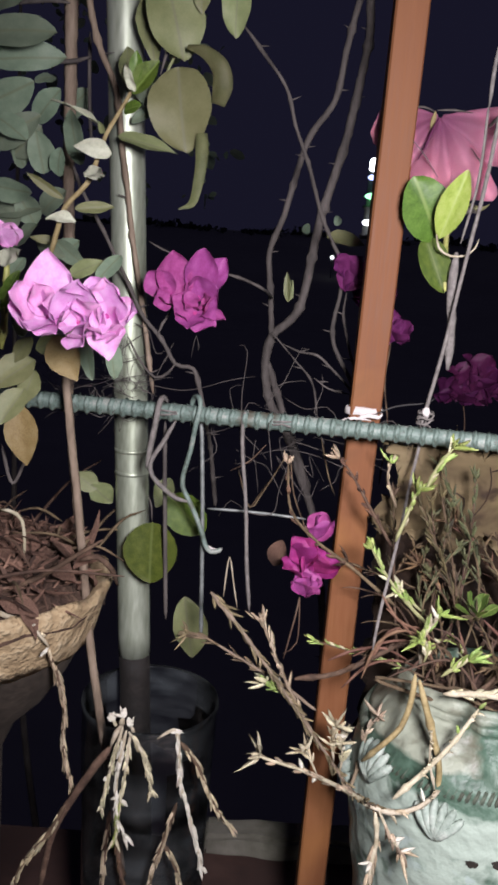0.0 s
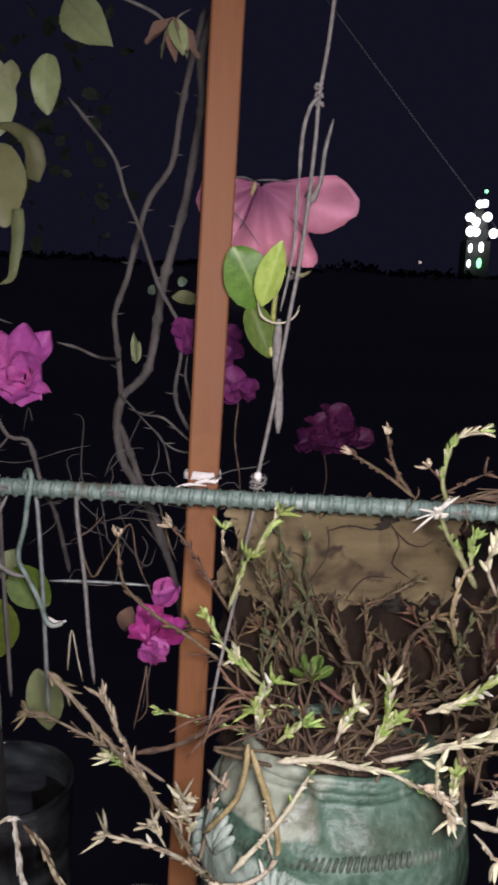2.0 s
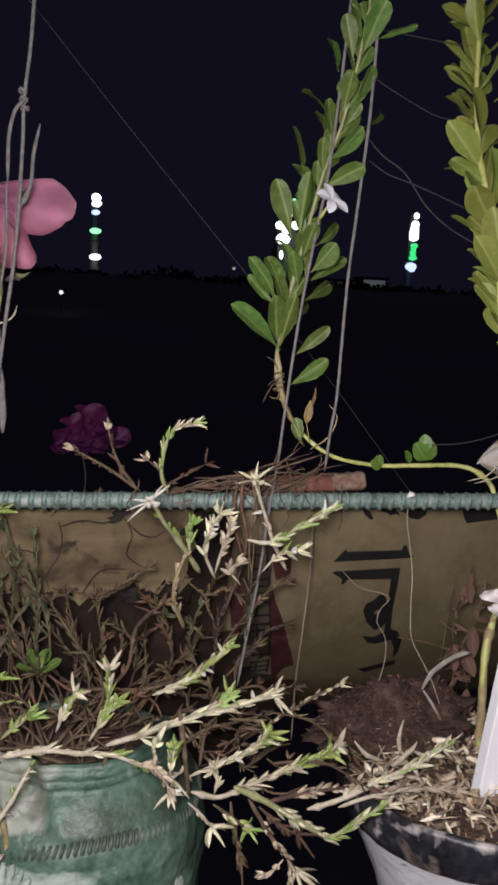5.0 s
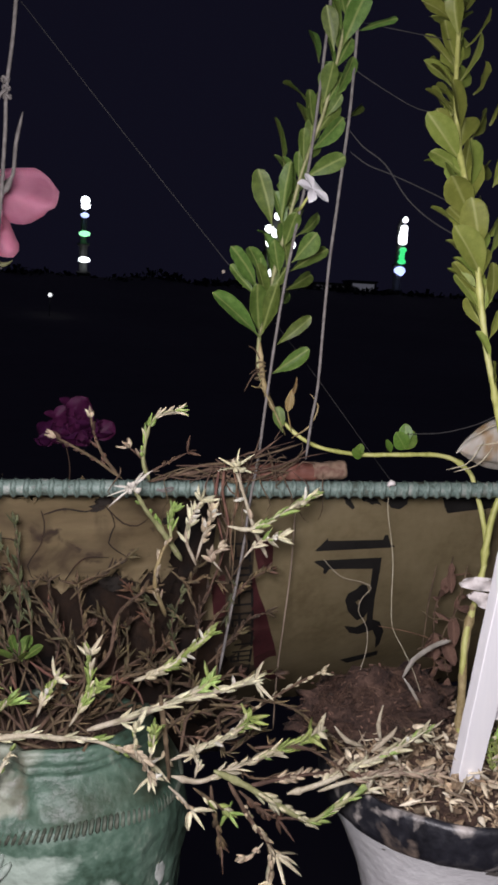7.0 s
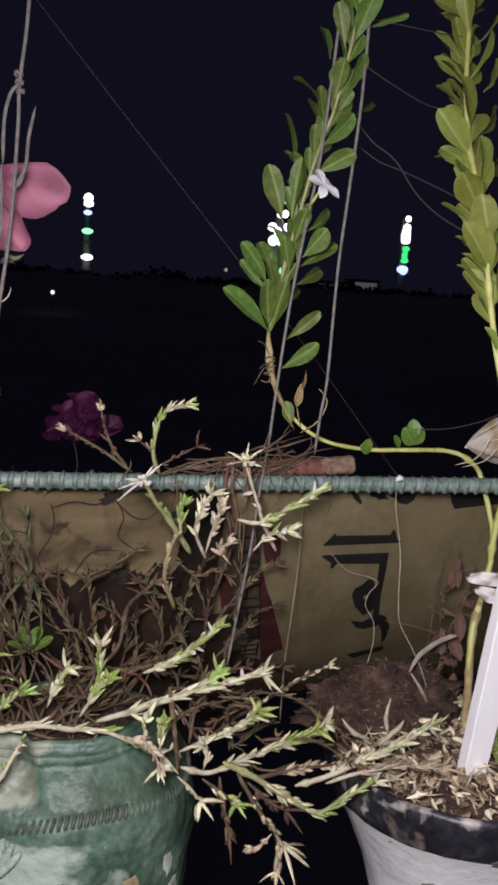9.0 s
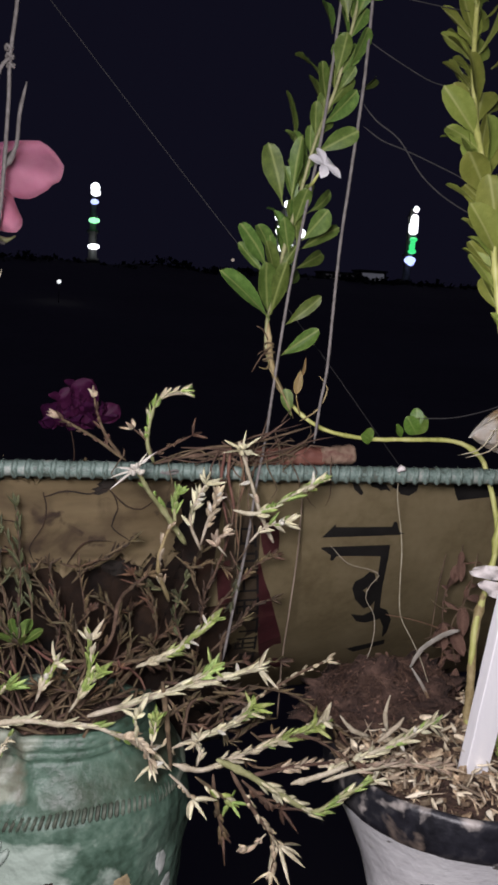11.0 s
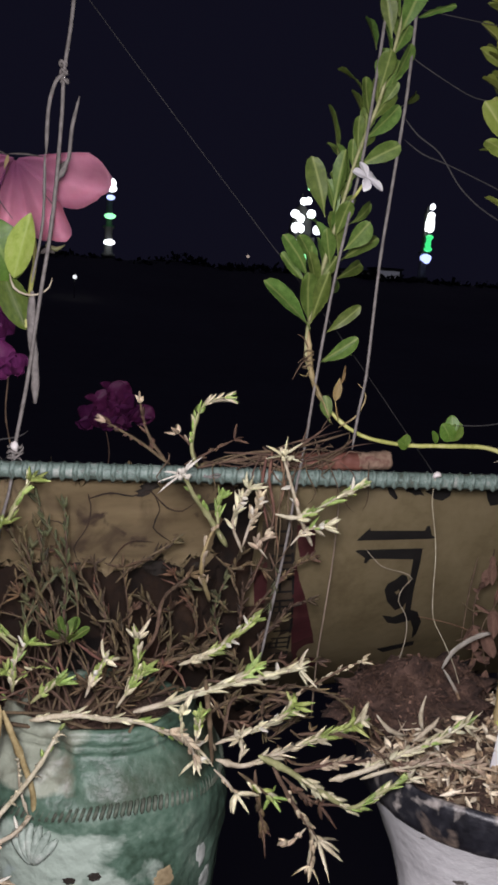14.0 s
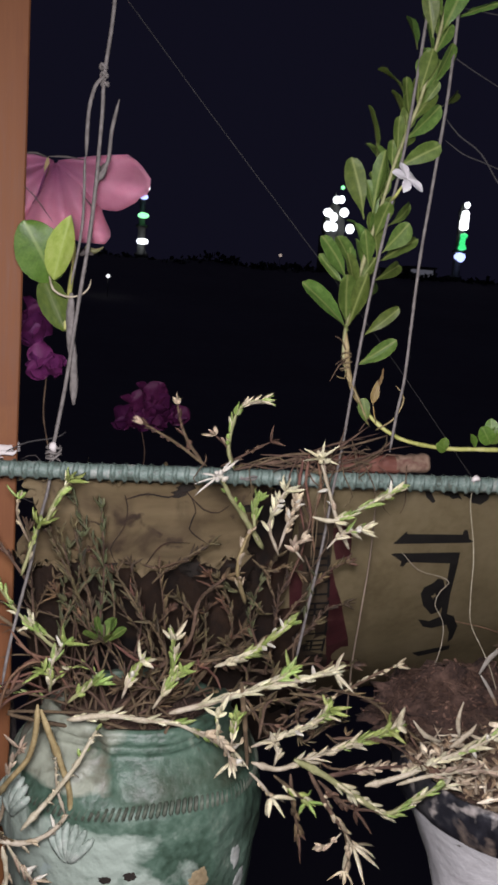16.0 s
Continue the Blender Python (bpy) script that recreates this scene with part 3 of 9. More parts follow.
def eye_of_petal(m, centre, reach, tint):
    """Deeper pigment towards the heart of a bloom."""
    n, l = m.node_tree.nodes, m.node_tree.links
    b = n["Principled BSDF"]
    colour = b.inputs["Base Color"].links[0].from_socket
    co, far, mr, mx = n.new("ShaderNodeTexCoord"), n.new("ShaderNodeVectorMath"), n.new("ShaderNodeMapRange"), n.new("ShaderNodeMix")
    far.operation = "DISTANCE"
    l.new(co.outputs["Object"], far.inputs[0])
    far.inputs[1].default_value = centre
    mr.inputs["From Min"].default_value, mr.inputs["From Max"].default_value = 0.004, reach
    mr.inputs["To Min"].default_value, mr.inputs["To Max"].default_value = 0.95, 0.0
    l.new(far.outputs["Value"], mr.inputs["Value"])
    mx.data_type = "RGBA"
    l.new(mr.outputs[0], mx.inputs["Factor"])
    l.new(colour, mx.inputs["A"])
    mx.inputs["B"].default_value = (*tint, 1)
    l.new(mx.outputs["Result"], b.inputs["Base Color"])


# ---- the setting ----
def box(bm, lo, hi, bevel=0.0):
    made = bmesh.ops.create_cube(bm, size=1)["verts"]
    for v in made:
        v.co = Vector([lo[i] + (hi[i] - lo[i]) * (v.co[i] + 0.5) for i in range(3)])
    if bevel:
        edges = list({e for v in made for e in v.link_edges})
        bmesh.ops.bevel(bm, geom=edges, offset=bevel, segments=2, affect="EDGES")


def setting(name, bm, mat, label, category, smooth=False):
    return tagged(part(name, bm, mat, None, label, smooth), label, category, "", "structure")


FLOOR_Z = 0.50
bm = bmesh.new()
bmesh.ops.create_grid(bm, x_segments=60, y_segments=60, size=4500)
for v in bm.verts:
    v.co.z = -7 + (0 if v.co.length < 120 else 0.6 * noise.noise(v.co * 0.004))
setting("ground", bm, M["far_ground"], "dark open ground at night far below the terrace", "ground")

bm = bmesh.new()
box(bm, (-3.2, -3.0, -7.2), (3.6, 0.30, 0.0))
setting("floor", bm, M["red_floor"], "dark red cement terrace floor", "floor")
bm = bmesh.new()
box(bm, (-3.2, 0.302, -7.2), (0.262, 0.93, FLOOR_Z), 0.01)
box(bm, (0.262, 0.302, -7.2), (3.6, 0.665, FLOOR_Z), 0.01)
setting("parapet", bm, M["red_floor"], "broad red cement parapet that carries the pots", "parapet")
bm = bmesh.new()
box(bm, (-0.01, 0.885, FLOOR_Z + 0.001), (0.22, 0.925, FLOOR_Z + 0.032), 0.006)
bmesh.ops.subdivide_edges(bm, edges=[e for e in bm.edges if e.calc_length() > 0.2], cuts=60)
for v in bm.verts:
    v.co += Vector((0, noise.noise(v.co * 30) * 0.004, noise.noise(v.co * 22 + Vector((9, 0, 0))) * 0.004))
setting("kerb", bm, M["kerb"], "low limewashed kerb along the parapet edge", "kerb")
# the house behind the camera
bm = bmesh.new()
box(bm, (-3.2, -3.25, 0.0), (3.6, -3.0, 2.9))
setting("wall_south", bm, M["kerb"], "plain limewashed house wall behind the terrace", "wall")


# ---- far things ----
def far_wood():
    """A line of dark trees on the horizon."""
    r = random.Random(3)
    verts, faces = [], []
    for i in range(420):
        x = -84 + i * 0.6 + r.uniform(-0.7, 0.7)
        y = 159 + r.uniform(-2, 4)
        top = 6.9 + 1.0 * noise.noise(Vector((x * 0.07, 0, 0))) + r.uniform(-0.5, 0.5)
        if 27 < x < 39:
            top += 1.1 * math.sin((x - 27) / 12 * math.pi)
        for k in range(14):
            h = r.uniform(4.8, top)
            c = Vector((x + r.gauss(0, 0.8), y + r.gauss(0, 0.8), h))
            s = r.uniform(0.3, 0.8)
            a, b2 = Vector((r.gauss(0, 1), r.gauss(0, 1), r.gauss(0, 1))).normalized(), Vector((r.gauss(0, 1), r.gauss(0, 1), r.gauss(0, 1))).normalized()
            n0 = len(verts)
            verts += [c + a * s, c + b2 * s, c - a * s, c - b2 * s * 0.8]
            faces.append((n0, n0 + 1, n0 + 2, n0 + 3))
    me = bpy.data.meshes.new("far_trees")
    me.from_pydata(verts, [], faces)
    me.materials.append(M["far_tree"])
    tagged(put("far_trees", me), "dark line of trees on the night horizon", "trees", "", "stuff")


far_wood()


def far_ridge():
    bm = bmesh.new()
    rows = []
    for i in range(121):
        x = -200 + i * 4.0
        h = 6.5 + 0.6 * noise.noise(Vector((x * 0.04, 1, 0))) + (1.0 * math.sin((x - 25) / 16 * math.pi) if 25 < x < 41 else 0)
        rows.append([bm.verts.new((x, y, z)) for y, z in ((40, -7.3), (80, -5.5), (120, -0.5), (145, 3.6), (158, h - 0.5), (163, h), (190, -7.5))])
    for a, b in zip(rows, rows[1:]):
        for k in range(6):
            bm.faces.new((a[k], b[k], b[k + 1], a[k + 1]))
    setting("backdrop", bm, M["far_ground"], "low dark wooded ridge on the night horizon", "ridge", True)


far_ridge()


def lamp_blob(name, at, size, mat, parent, squash=1.0):
    bm = bmesh.new()
    bmesh.ops.create_icosphere(bm, subdivisions=2, radius=size)
    for v in bm.verts:
        v.co = Vector((v.co.x, v.co.y, v.co.z * squash)) + Vector(at)
    return part(name, bm, mat, parent)


def minaret(name, x, top, lights, label):
    """A slim tower with balconies; lights: (dx, z, size, squash, material)."""
    t = thing(name, (x, 201.5, -7), label, "tower", "lit towers on the horizon")
    bm = bmesh.new()
    lathe(bm, (x, 201.5, 0), [(1.3, -7), (1.15, 8), (1.6, 8.3), (1.6, 8.9), (1.0, 9), (0.9, 14.5), (1.4, 14.8), (1.4, 15.3), (0.75, 15.4), (0.65, top - 3), (0.9, top - 2.8), (0.85, top - 2.2), (0.45, top - 1.3), (0.05, top)], 16)
    part("shaft", bm, M["far_wall"], t)
    for dx, z, size, squash, mat in lights:
        lamp_blob("lamp", (x + dx, 199.6, z), size, M[mat], t, squash)
    return t


minaret("minaret", 24.25, 25.5, [(0.1, 24.6, 1.1, 1.0, "lamp_white"), (0.2, 23.4, 1.15, 0.7, "lamp_white"), (0, 21.4, 1.0, 0.6, "lamp_blue"), (0, 17.3, 1.35, 0.5, "lamp_mint"), (0, 11.5, 1.4, 0.5, "lamp_white")],
        "slim mosque tower with white and green lamps at night")
minaret("minaret", 104.8, 27.0, [(0.1, 23.3, 1.05, 1.2, "lamp_white"), (0.0, 21.6, 1.2, 1.1, "lamp_white"), (0.15, 18.0, 0.7, 1.2, "lamp_green"), (0.1, 16.5, 0.75, 1.1, "lamp_green"), (0.0, 13.2, 1.0, 0.9, "lamp_blue"), (0.4, 26.4, 0.75, 1.1, "lamp_white"), (0.2, 24.3, 1.0, 0.9, "lamp_white"), (0, 22.4, 1.2, 0.8, "lamp_white"), (0, 20.9, 1.2, 0.7, "lamp_white"),
                                (0.3, 18.9, 1.0, 0.7, "lamp_green"), (0, 17.2, 0.8, 1.0, "lamp_green"), (0.1, 15.9, 1.1, 0.6, "lamp_green"), (-0.3, 13.7, 1.5, 0.7, "lamp_blue")],
        "slim mosque tower with white, green and bluish lamps at night")


def lit_shrine():
    t = thing("lit_shrine", (71.5, 203, -7), "domed shrine front outlined by bright white lamps", "tower", "lit towers on the horizon")
    bm = bmesh.new()
    box(bm, (68.8, 201.2, -7), (74.6, 206, 16.5))
    part("body", bm, M["far_wall"], t, "", False)
    bm = bmesh.new()
    lathe(bm, (71.6, 203.6, 0), [(2.6, 16.5), (2.9, 18), (2.6, 20.5), (1.7, 23), (0.5, 24.6), (0.1, 27)], 20)
    part("dome", bm, M["far_wall"], t)
    for dx, z, size, sq, mat in ((0.4, 27.7, 0.55, 1, "lamp_mint"), (-0.9, 24.7, 1.1, 1, "lamp_white"), (0.3, 24.9, 1.0, 1.1, "lamp_white"), (-2.9, 21.6, 1.35, 0.9, "lamp_white"), (1.2, 21.9, 1.3, 1, "lamp_white"), (-1.4, 20.6, 1.1, 1.2, "lamp_white"),
                                (-2.6, 18.4, 1.3, 1.1, "lamp_white"), (-1.2, 18.3, 1.1, 1.1, "lamp_white"), (3.0, 18.2, 1.25, 1.1, "lamp_white"), (-2.3, 14.6, 0.55, 2.3, "lamp_white"), (0.3, 14.9, 0.7, 2.1, "lamp_white"), (-2.4, 11.0, 0.55, 2.0, "lamp_white"), (0.1, 11.2, 0.7, 2.0, "lamp_mint")):
        lamp_blob("lamp", (71.5 + dx, 199.6, z), size * 0.86, M[mat], t, sq)


lit_shrine()
t = thing("street_lamp", (10.1, 120, -0.6), "small white street lamp far off on a thin post", "street lamp")
stem("post", [(10.1, 120.3, -0.8), (10.1, 120.3, 2.5)], 0.05, 0.04, M["far_wall"], t, step=3)
lamp_blob("lamp", (10.1, 120, 2.41), 0.30, glow("small_street_lamp", (0.92, 0.96, 1.0), 1.1), t)
t = thing("street_lamp", (57.5, 200, -7), "dim warm street lamp far off among trees", "street lamp")
stem("post", [(57.5, 200.3, -7), (57.5, 200.3, 11.0)], 0.1, 0.08, M["far_wall"], t, step=3)
lamp_blob("lamp", (57.5, 200, 10.7), 0.4, glow("dim_lamp", (1.0, 0.8, 0.7), 0.35), t)
t = thing("far_house", (110, 235, -7), "pale flat-roofed house beyond the trees", "house")
bm = bmesh.new()
box(bm, (106.0, 232.5, -7), (114.4, 238, 11.6))
part("wall", bm, M["far_wall"], t, "", False)
bm = bmesh.new()
box(bm, (105.6, 232.2, 11.6), (114.8, 238.3, 12.1))
part("roof", bm, M["far_wall"], t, "", False)
# Glow added: street light on the pale wall is put into an emitting strip.
bm = bmesh.new()
box(bm, (106.6, 232.3, 9.2), (113.6, 232.45, 11.2))
part("wall_glow", bm, glow("dim_wall_glow", (0.8, 0.8, 1.0), 0.075), t, "strip of pale wall, street light put in as glow", False)


t = thing("far_house", (99, 235, -7), "low dark house beyond the trees, dimly lit", "house")
bm = bmesh.new()
box(bm, (94.0, 232.5, -7), (104.6, 238, 10.6))
part("wall", bm, M["far_wall"], t, "", False)
bm = bmesh.new()
box(bm, (93.6, 232.2, 10.6), (105.0, 238.3, 11.0))
part("roof", bm, M["far_wall"], t, "", False)
# Added glowing panes carry the dim light on this house.
for x0 in (95.0, 98.4, 101.8):
    bm = bmesh.new()
    box(bm, (x0, 232.3, 8.8), (x0 + 2.0, 232.45, 10.2))
    part("added_glow", bm, glow("added_dim_glow", (0.8, 0.75, 0.9), 0.022), t, "added dim glow on the house wall", False)


# ---- bars, poles and cords ----
def rebar_y(x):
    return 0.655 - 0.126 * x


def rebar():
    """A ribbed bar laid level along the row of pots."""
    x0, x1, seg = -1.1, 1.3, 14
    u = Vector((1, -0.126, 0)).normalized()
    s = Vector((0, 0, 1))
    w = u.cross(s)
    length = (x1 - x0) * math.hypot(1, 0.126)
    start = Vector((x0, rebar_y(x0), 1.080))
    bar = thing("rebar", start, "ribbed steel bar painted pale aqua, tied along the plants", "bar")
    n = int(length / 0.008)
    bm = bmesh.new()
    rings = []
    for i in range(n + 1):
        q = start + u * (length * i / n)
        ring = []
        for k in range(seg):
            a = math.tau * k / seg
            r = 0.0056 + 0.0012 * max(0, 1 - abs(math.sin(a)) * 4) + 0.0004 * noise.noise(q * 60)
            ring.append(bm.verts.new(q + s * (math.cos(a) * r) + w * (math.sin(a) * r)))
        rings.append(ring)
    for a, b in zip(rings, rings[1:]):
        for k in range(seg):
            bm.faces.new((a[k], a[(k + 1) % seg], b[(k + 1) % seg], b[k]))
    bm.faces.new(rings[0][::-1]), bm.faces.new(rings[-1])
    part("core", bm, M["rebar"], bar)
    meshes = []
    for kind in range(4):
        bm = bmesh.new()
        rings = []
        for x, r in ((-0.0028, 0.0050), (-0.0010, 0.0079 + 0.0002 * kind), (0.0008, 0.0081 + 0.0001 * kind), (0.0028, 0.0050)):
            ring = []
            for k in range(seg):
                a = math.tau * k / seg
                low = max(0, 1 - abs(math.sin(a)) * 3.5)
                rr = r - (r - 0.0050) * 0.8 * low + 0.0003 * noise.noise(Vector((math.cos(a) * 2, math.sin(a) * 2, kind * 5 + x * 300)))
                dx = x - 0.0022 * abs(math.sin(a / 2 + 0.6))
                ring.append(bm.verts.new((dx, math.sin(a) * rr, math.cos(a) * rr)))
            rings.append(ring)
        for a, b in zip(rings, rings[1:]):
            for k in range(seg):
                bm.faces.new((a[k], a[(k + 1) % seg], b[(k + 1) % seg], b[k]))
        meshes.append(mesh_of(bm, M["rebar"], "rib"))
    turn = Matrix((u, w, s)).transposed().to_4x4()
    r = random.Random(2)
    for i in range(int(length / 0.0098)):
        put("rib", meshes[r.randrange(4)], Matrix.Translation(start + u * (i * 0.0098 + r.uniform(-0.0004, 0.0004))) @ turn, bar)


rebar()

# galvanised pipe
PIPE_TOP, PIPE_LOW = Vector((-0.1425, 0.720, 1.95)), Vector((-0.0665, 0.720, 0.600))
pipe = thing("metal_pole", PIPE_LOW, "thin galvanised steel pipe standing in a plastic jar, slightly leaning", "pole")
bm = bmesh.new()
PIPE_MID = PIPE_LOW.lerp(PIPE_TOP, (0.842 - PIPE_LOW.z) / (PIPE_TOP.z - PIPE_LOW.z))
tube(bm, [PIPE_MID, PIPE_TOP], 0.0145, 0.0145, seg=28, step=0.02)
part("tube", bm, M["steel"], pipe)
# Shade inside the jar is put into the foot's near-black colour.
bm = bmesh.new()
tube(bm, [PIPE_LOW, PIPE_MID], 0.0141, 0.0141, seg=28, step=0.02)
part("foot", bm, M["shaded_foot"], pipe, "near-black lower end, shade inside the jar put into its colour")
for z in (1.032, 1.012):
    q = PIPE_LOW.lerp(PIPE_TOP, (z - PIPE_LOW.z) / (PIPE_TOP.z - PIPE_LOW.z))
    bm = bmesh.new()
    tube(bm, [q, q + Vector((0, 0, 0.0035))], 0.0150, 0.0150, seg=28, step=0.002)
    part("seam_ring", bm, M["steel"], pipe)

# wooden batten
BAT_TOP, BAT_LOW = Vector((0.1160, 0.69, 1.95)), Vector((0.0960, 0.69, 0.515))
bat = thing("wooden_pole", BAT_LOW, "reddish-brown wooden batten standing upright behind the bar", "pole")
bm = bmesh.new()
n = 60
rows = []
for i in range(n + 1):
    q = BAT_LOW.lerp(BAT_TOP, i / n)
    row = []
    for dx, dy in ((-1, -0.82), (-0.88, -1), (0.90, -1), (1, -0.85), (1, 0.85), (0.9, 1), (-0.9, 1), (-1, 0.85)):
        wob = 0.0005 * noise.noise(Vector((dx * 3, dy * 3, q.z * 12)))
        row.append(bm.verts.new(q + Vector((dx * (0.0128 + wob), dy * (0.0095 + wob), 0))))
    rows.append(row)
for a, b in zip(rows, rows[1:]):
    for k in range(8):
        bm.faces.new((a[k], a[(k + 1) % 8], b[(k + 1) % 8], b[k]))
bm.faces.new(rows[0][::-1]), bm.faces.new(rows[-1])
part("shaft", bm, M["batten"], bat, "", False)
bm = bmesh.new()
bmesh.ops.create_icosphere(bm, subdivisions=1, radius=0.0022)
for v in bm.verts:
    v.co = Vector((v.co.x, v.co.y * 0.4, v.co.z * 1.3)) + Vector((0.096, 0.688, 0.989))
part("knot", bm, M["burnt"], bat)


def wrap(name, at, radius, turns, rise, mat, label, thick=0.0012, squash=1.0, seed=1, category="tie"):
    """A few loose turns of cord round something."""
    r = random.Random(seed)
    pts = []
    for i in range(turns * 8 + 1):
        a = math.tau * i / 8
        k = radius * r.uniform(0.92, 1.18)
        pts.append(Vector(at) + Vector((math.cos(a) * k, math.sin(a) * k * squash, rise * (i / (turns * 8) - 0.5) + r.uniform(-0.0015, 0.0015))))
    bm = bmesh.new()
    tube(bm, pts, thick, thick, seg=6, step=0.004)
    return tagged(part(name, bm, mat), label, category)


# the cloth tie round the batten, and its tails
tie = thing("cloth_tie", (0.105, 0.69, 1.086), "white cloth strip knotted round the wooden pole and the bar", "tie")
bm = bmesh.new()
bmesh.ops.create_cone(bm, segments=16, radius1=0.0150, radius2=0.0140, depth=0.006, cap_ends=False)
for v in bm.verts:
    v.co = Vector((v.co.x * 1.08, v.co.y * 0.85, v.co.z + 0.002 * noise.noise(v.co * 300))) + Vector((0.1035, 0.69, 1.0885))
bmesh.ops.solidify(bm, geom=bm.faces[:], thickness=0.0012)
part("band", bm, M["cloth"], tie)
stem("tail", [(0.094, 0.670, 1.083), (0.105, 0.670, 1.087), (0.113, 0.670, 1.086), (0.116, 0.670, 1.089)], 0.0022, 0.0012, M["cloth"], tie, flat=0.4)
stem("tail", [(0.108, 0.660, 1.090), (0.125, 0.660, 1.098), (0.147, 0.660, 1.102), (0.155, 0.660, 1.107)], 0.0007, 0.0005, M["thread"], tie)
stem("tail", [(0.081, 0.660, 1.083), (0.092, 0.660, 1.086), (0.106, 0.660, 1.085)], 0.0016, 0.0010, M["cloth"], tie, flat=0.5)

# cords from the bar upwards
def cord(name, pts, r, label, mat="cord", category="string", **kw):
    bm = bmesh.new()
    tube(bm, pts, r, r, seg=7, rough=0.12, **kw)
    return tagged(part(name, bm, M[mat]), label, category)


hang = thing("knotted_cord", (0.145, 0.645, 1.089), "grey cord knotted to the bar and drawn straight up", "string")
stem("cord", [(0.142, 0.645, 1.084), (0.145, 0.645, 1.100), (0.153, 0.645, 1.147), (0.161, 0.645, 1.209), (0.168, 0.645, 1.260), (0.172, 0.645, 1.301), (0.175, 0.645, 1.350), (0.176, 0.645, 1.381), (0.180, 0.645, 1.413), (0.183, 0.645, 1.448), (0.187, 0.645, 1.504), (0.190, 0.645, 1.573)], 0.0016, 0.0015, M["cord"], hang, rough=0.15)
stem("loop", [(0.164, 0.642, 1.321), (0.165, 0.642, 1.353), (0.169, 0.642, 1.371), (0.173, 0.642, 1.377), (0.177, 0.642, 1.380)], 0.0016, 0.0014, M["cord"], hang)
stem("loop_leg", [(0.163, 0.640, 1.321), (0.163, 0.640, 1.284), (0.161, 0.640, 1.259), (0.155, 0.640, 1.225)], 0.0011, 0.0010, M["cord"], hang)
stem("cord_end", [(0.188, 0.648, 1.366), (0.183, 0.648, 1.343), (0.181, 0.648, 1.320), (0.175, 0.648, 1.309), (0.173, 0.648, 1.302)], 0.0015, 0.0014, M["cord"], hang)
stem("cord_end", [(0.180, 0.648, 1.316), (0.176, 0.648, 1.308), (0.171, 0.648, 1.305)], 0.0024, 0.0020, M["cord"], hang)
for i, (dx, dz) in enumerate(((0, 0), (0.0008, -0.006), (-0.0006, 0.006))):
    k = Vector((0.176, 0.645, 1.381)) + Vector((dx, 0, dz))
    bm = bmesh.new()
    tube(bm, [k + Vector((math.cos(a) * 0.0026, math.sin(a) * 0.0026, 0.0015 * math.sin(2 * a))) for a in [math.tau * j / 8 for j in range(9)]], 0.0012, 0.0012, seg=6, step=0.002)
    part("knot", bm, M["cord"], hang)
stem("frayed_strip", [(0.156, 0.655, 1.219), (0.156, 0.655, 1.190), (0.159, 0.655, 1.164), (0.160, 0.655, 1.144), (0.160, 0.655, 1.130)], 0.0036, 0.0032, M["cord"], hang, "flat grey frayed strip of fibre", flat=0.3, rough=0.35)
stem("thorny_tendril", [(0.139, 0.652, 1.231), (0.142, 0.652, 1.221), (0.151, 0.652, 1.216), (0.162, 0.652, 1.217), (0.169, 0.652, 1.223), (0.171, 0.652, 1.230)], 0.0010, 0.0006, M["pale"], hang)
wrap("cord_wrap", Vector((0.145, 0.644, 1.093)), 0.0052, 3, 0.012, M["cord"], "grey cord wound round the bar below the knot", 0.0010, 1.0, 4)
bm = bmesh.new()
tube(bm, [(0.145, 0.640, 1.102), (0.144, 0.640, 1.098), (0.146, 0.640, 1.094)], 0.0038, 0.0030, seg=8, step=0.003, rough=0.4)
tagged(part("cloth_knot", bm, M["cloth"]), "small white cloth knot on the grey cord", "knot")

stem("lower_cord", [(0.145, 0.640, 1.092), (0.141, 0.640, 1.063), (0.135, 0.625, 1.042), (0.129, 0.610, 1.014), (0.121, 0.590, 0.986), (0.114, 0.575, 0.958), (0.110, 0.565, 0.935)], 0.0013, 0.0012, M["cord"], hang, rough=0.2)
cord("string", [(0.348, 0.606, 0.921), (0.355, 0.606, 0.967), (0.364, 0.606, 1.025), (0.367, 0.600, 1.074), (0.374, 0.606, 1.106), (0.379, 0.606, 1.157), (0.386, 0.606, 1.221), (0.394, 0.606, 1.275), (0.405, 0.606, 1.341), (0.411, 0.606, 1.402), (0.415, 0.606, 1.456), (0.419, 0.606, 1.513), (0.420, 0.606, 1.584)], 0.0012, "grey string drawn from the pot up past the plant")
cord("string", [(0.413, 0.598, 1.106), (0.416, 0.598, 1.138), (0.420, 0.598, 1.168), (0.422, 0.598, 1.223), (0.424, 0.598, 1.268), (0.429, 0.598, 1.325), (0.434, 0.598, 1.386), (0.436, 0.598, 1.440), (0.437, 0.598, 1.481), (0.438, 0.598, 1.569)], 0.0012, "grey string drawn up beside the plant stem")
cord("thread", [(0.148, 0.700, 1.505), (0.195, 0.700, 1.454), (0.273, 0.700, 1.369), (0.361, 0.700, 1.275), (0.448, 0.700, 1.181), (0.546, 0.700, 1.066), (0.595, 0.700, 1.012)], 0.0003, "thin thread stretched slanting behind the plants", "thread", "thread", step=0.02)
cord("thread", [(0.433, 0.612, 1.425), (0.449, 0.612, 1.416), (0.480, 0.612, 1.403), (0.501, 0.612, 1.396), (0.528, 0.612, 1.393), (0.562, 0.612, 1.380)], 0.0004, "fine dark thread between the two plants", "thread", "thread")
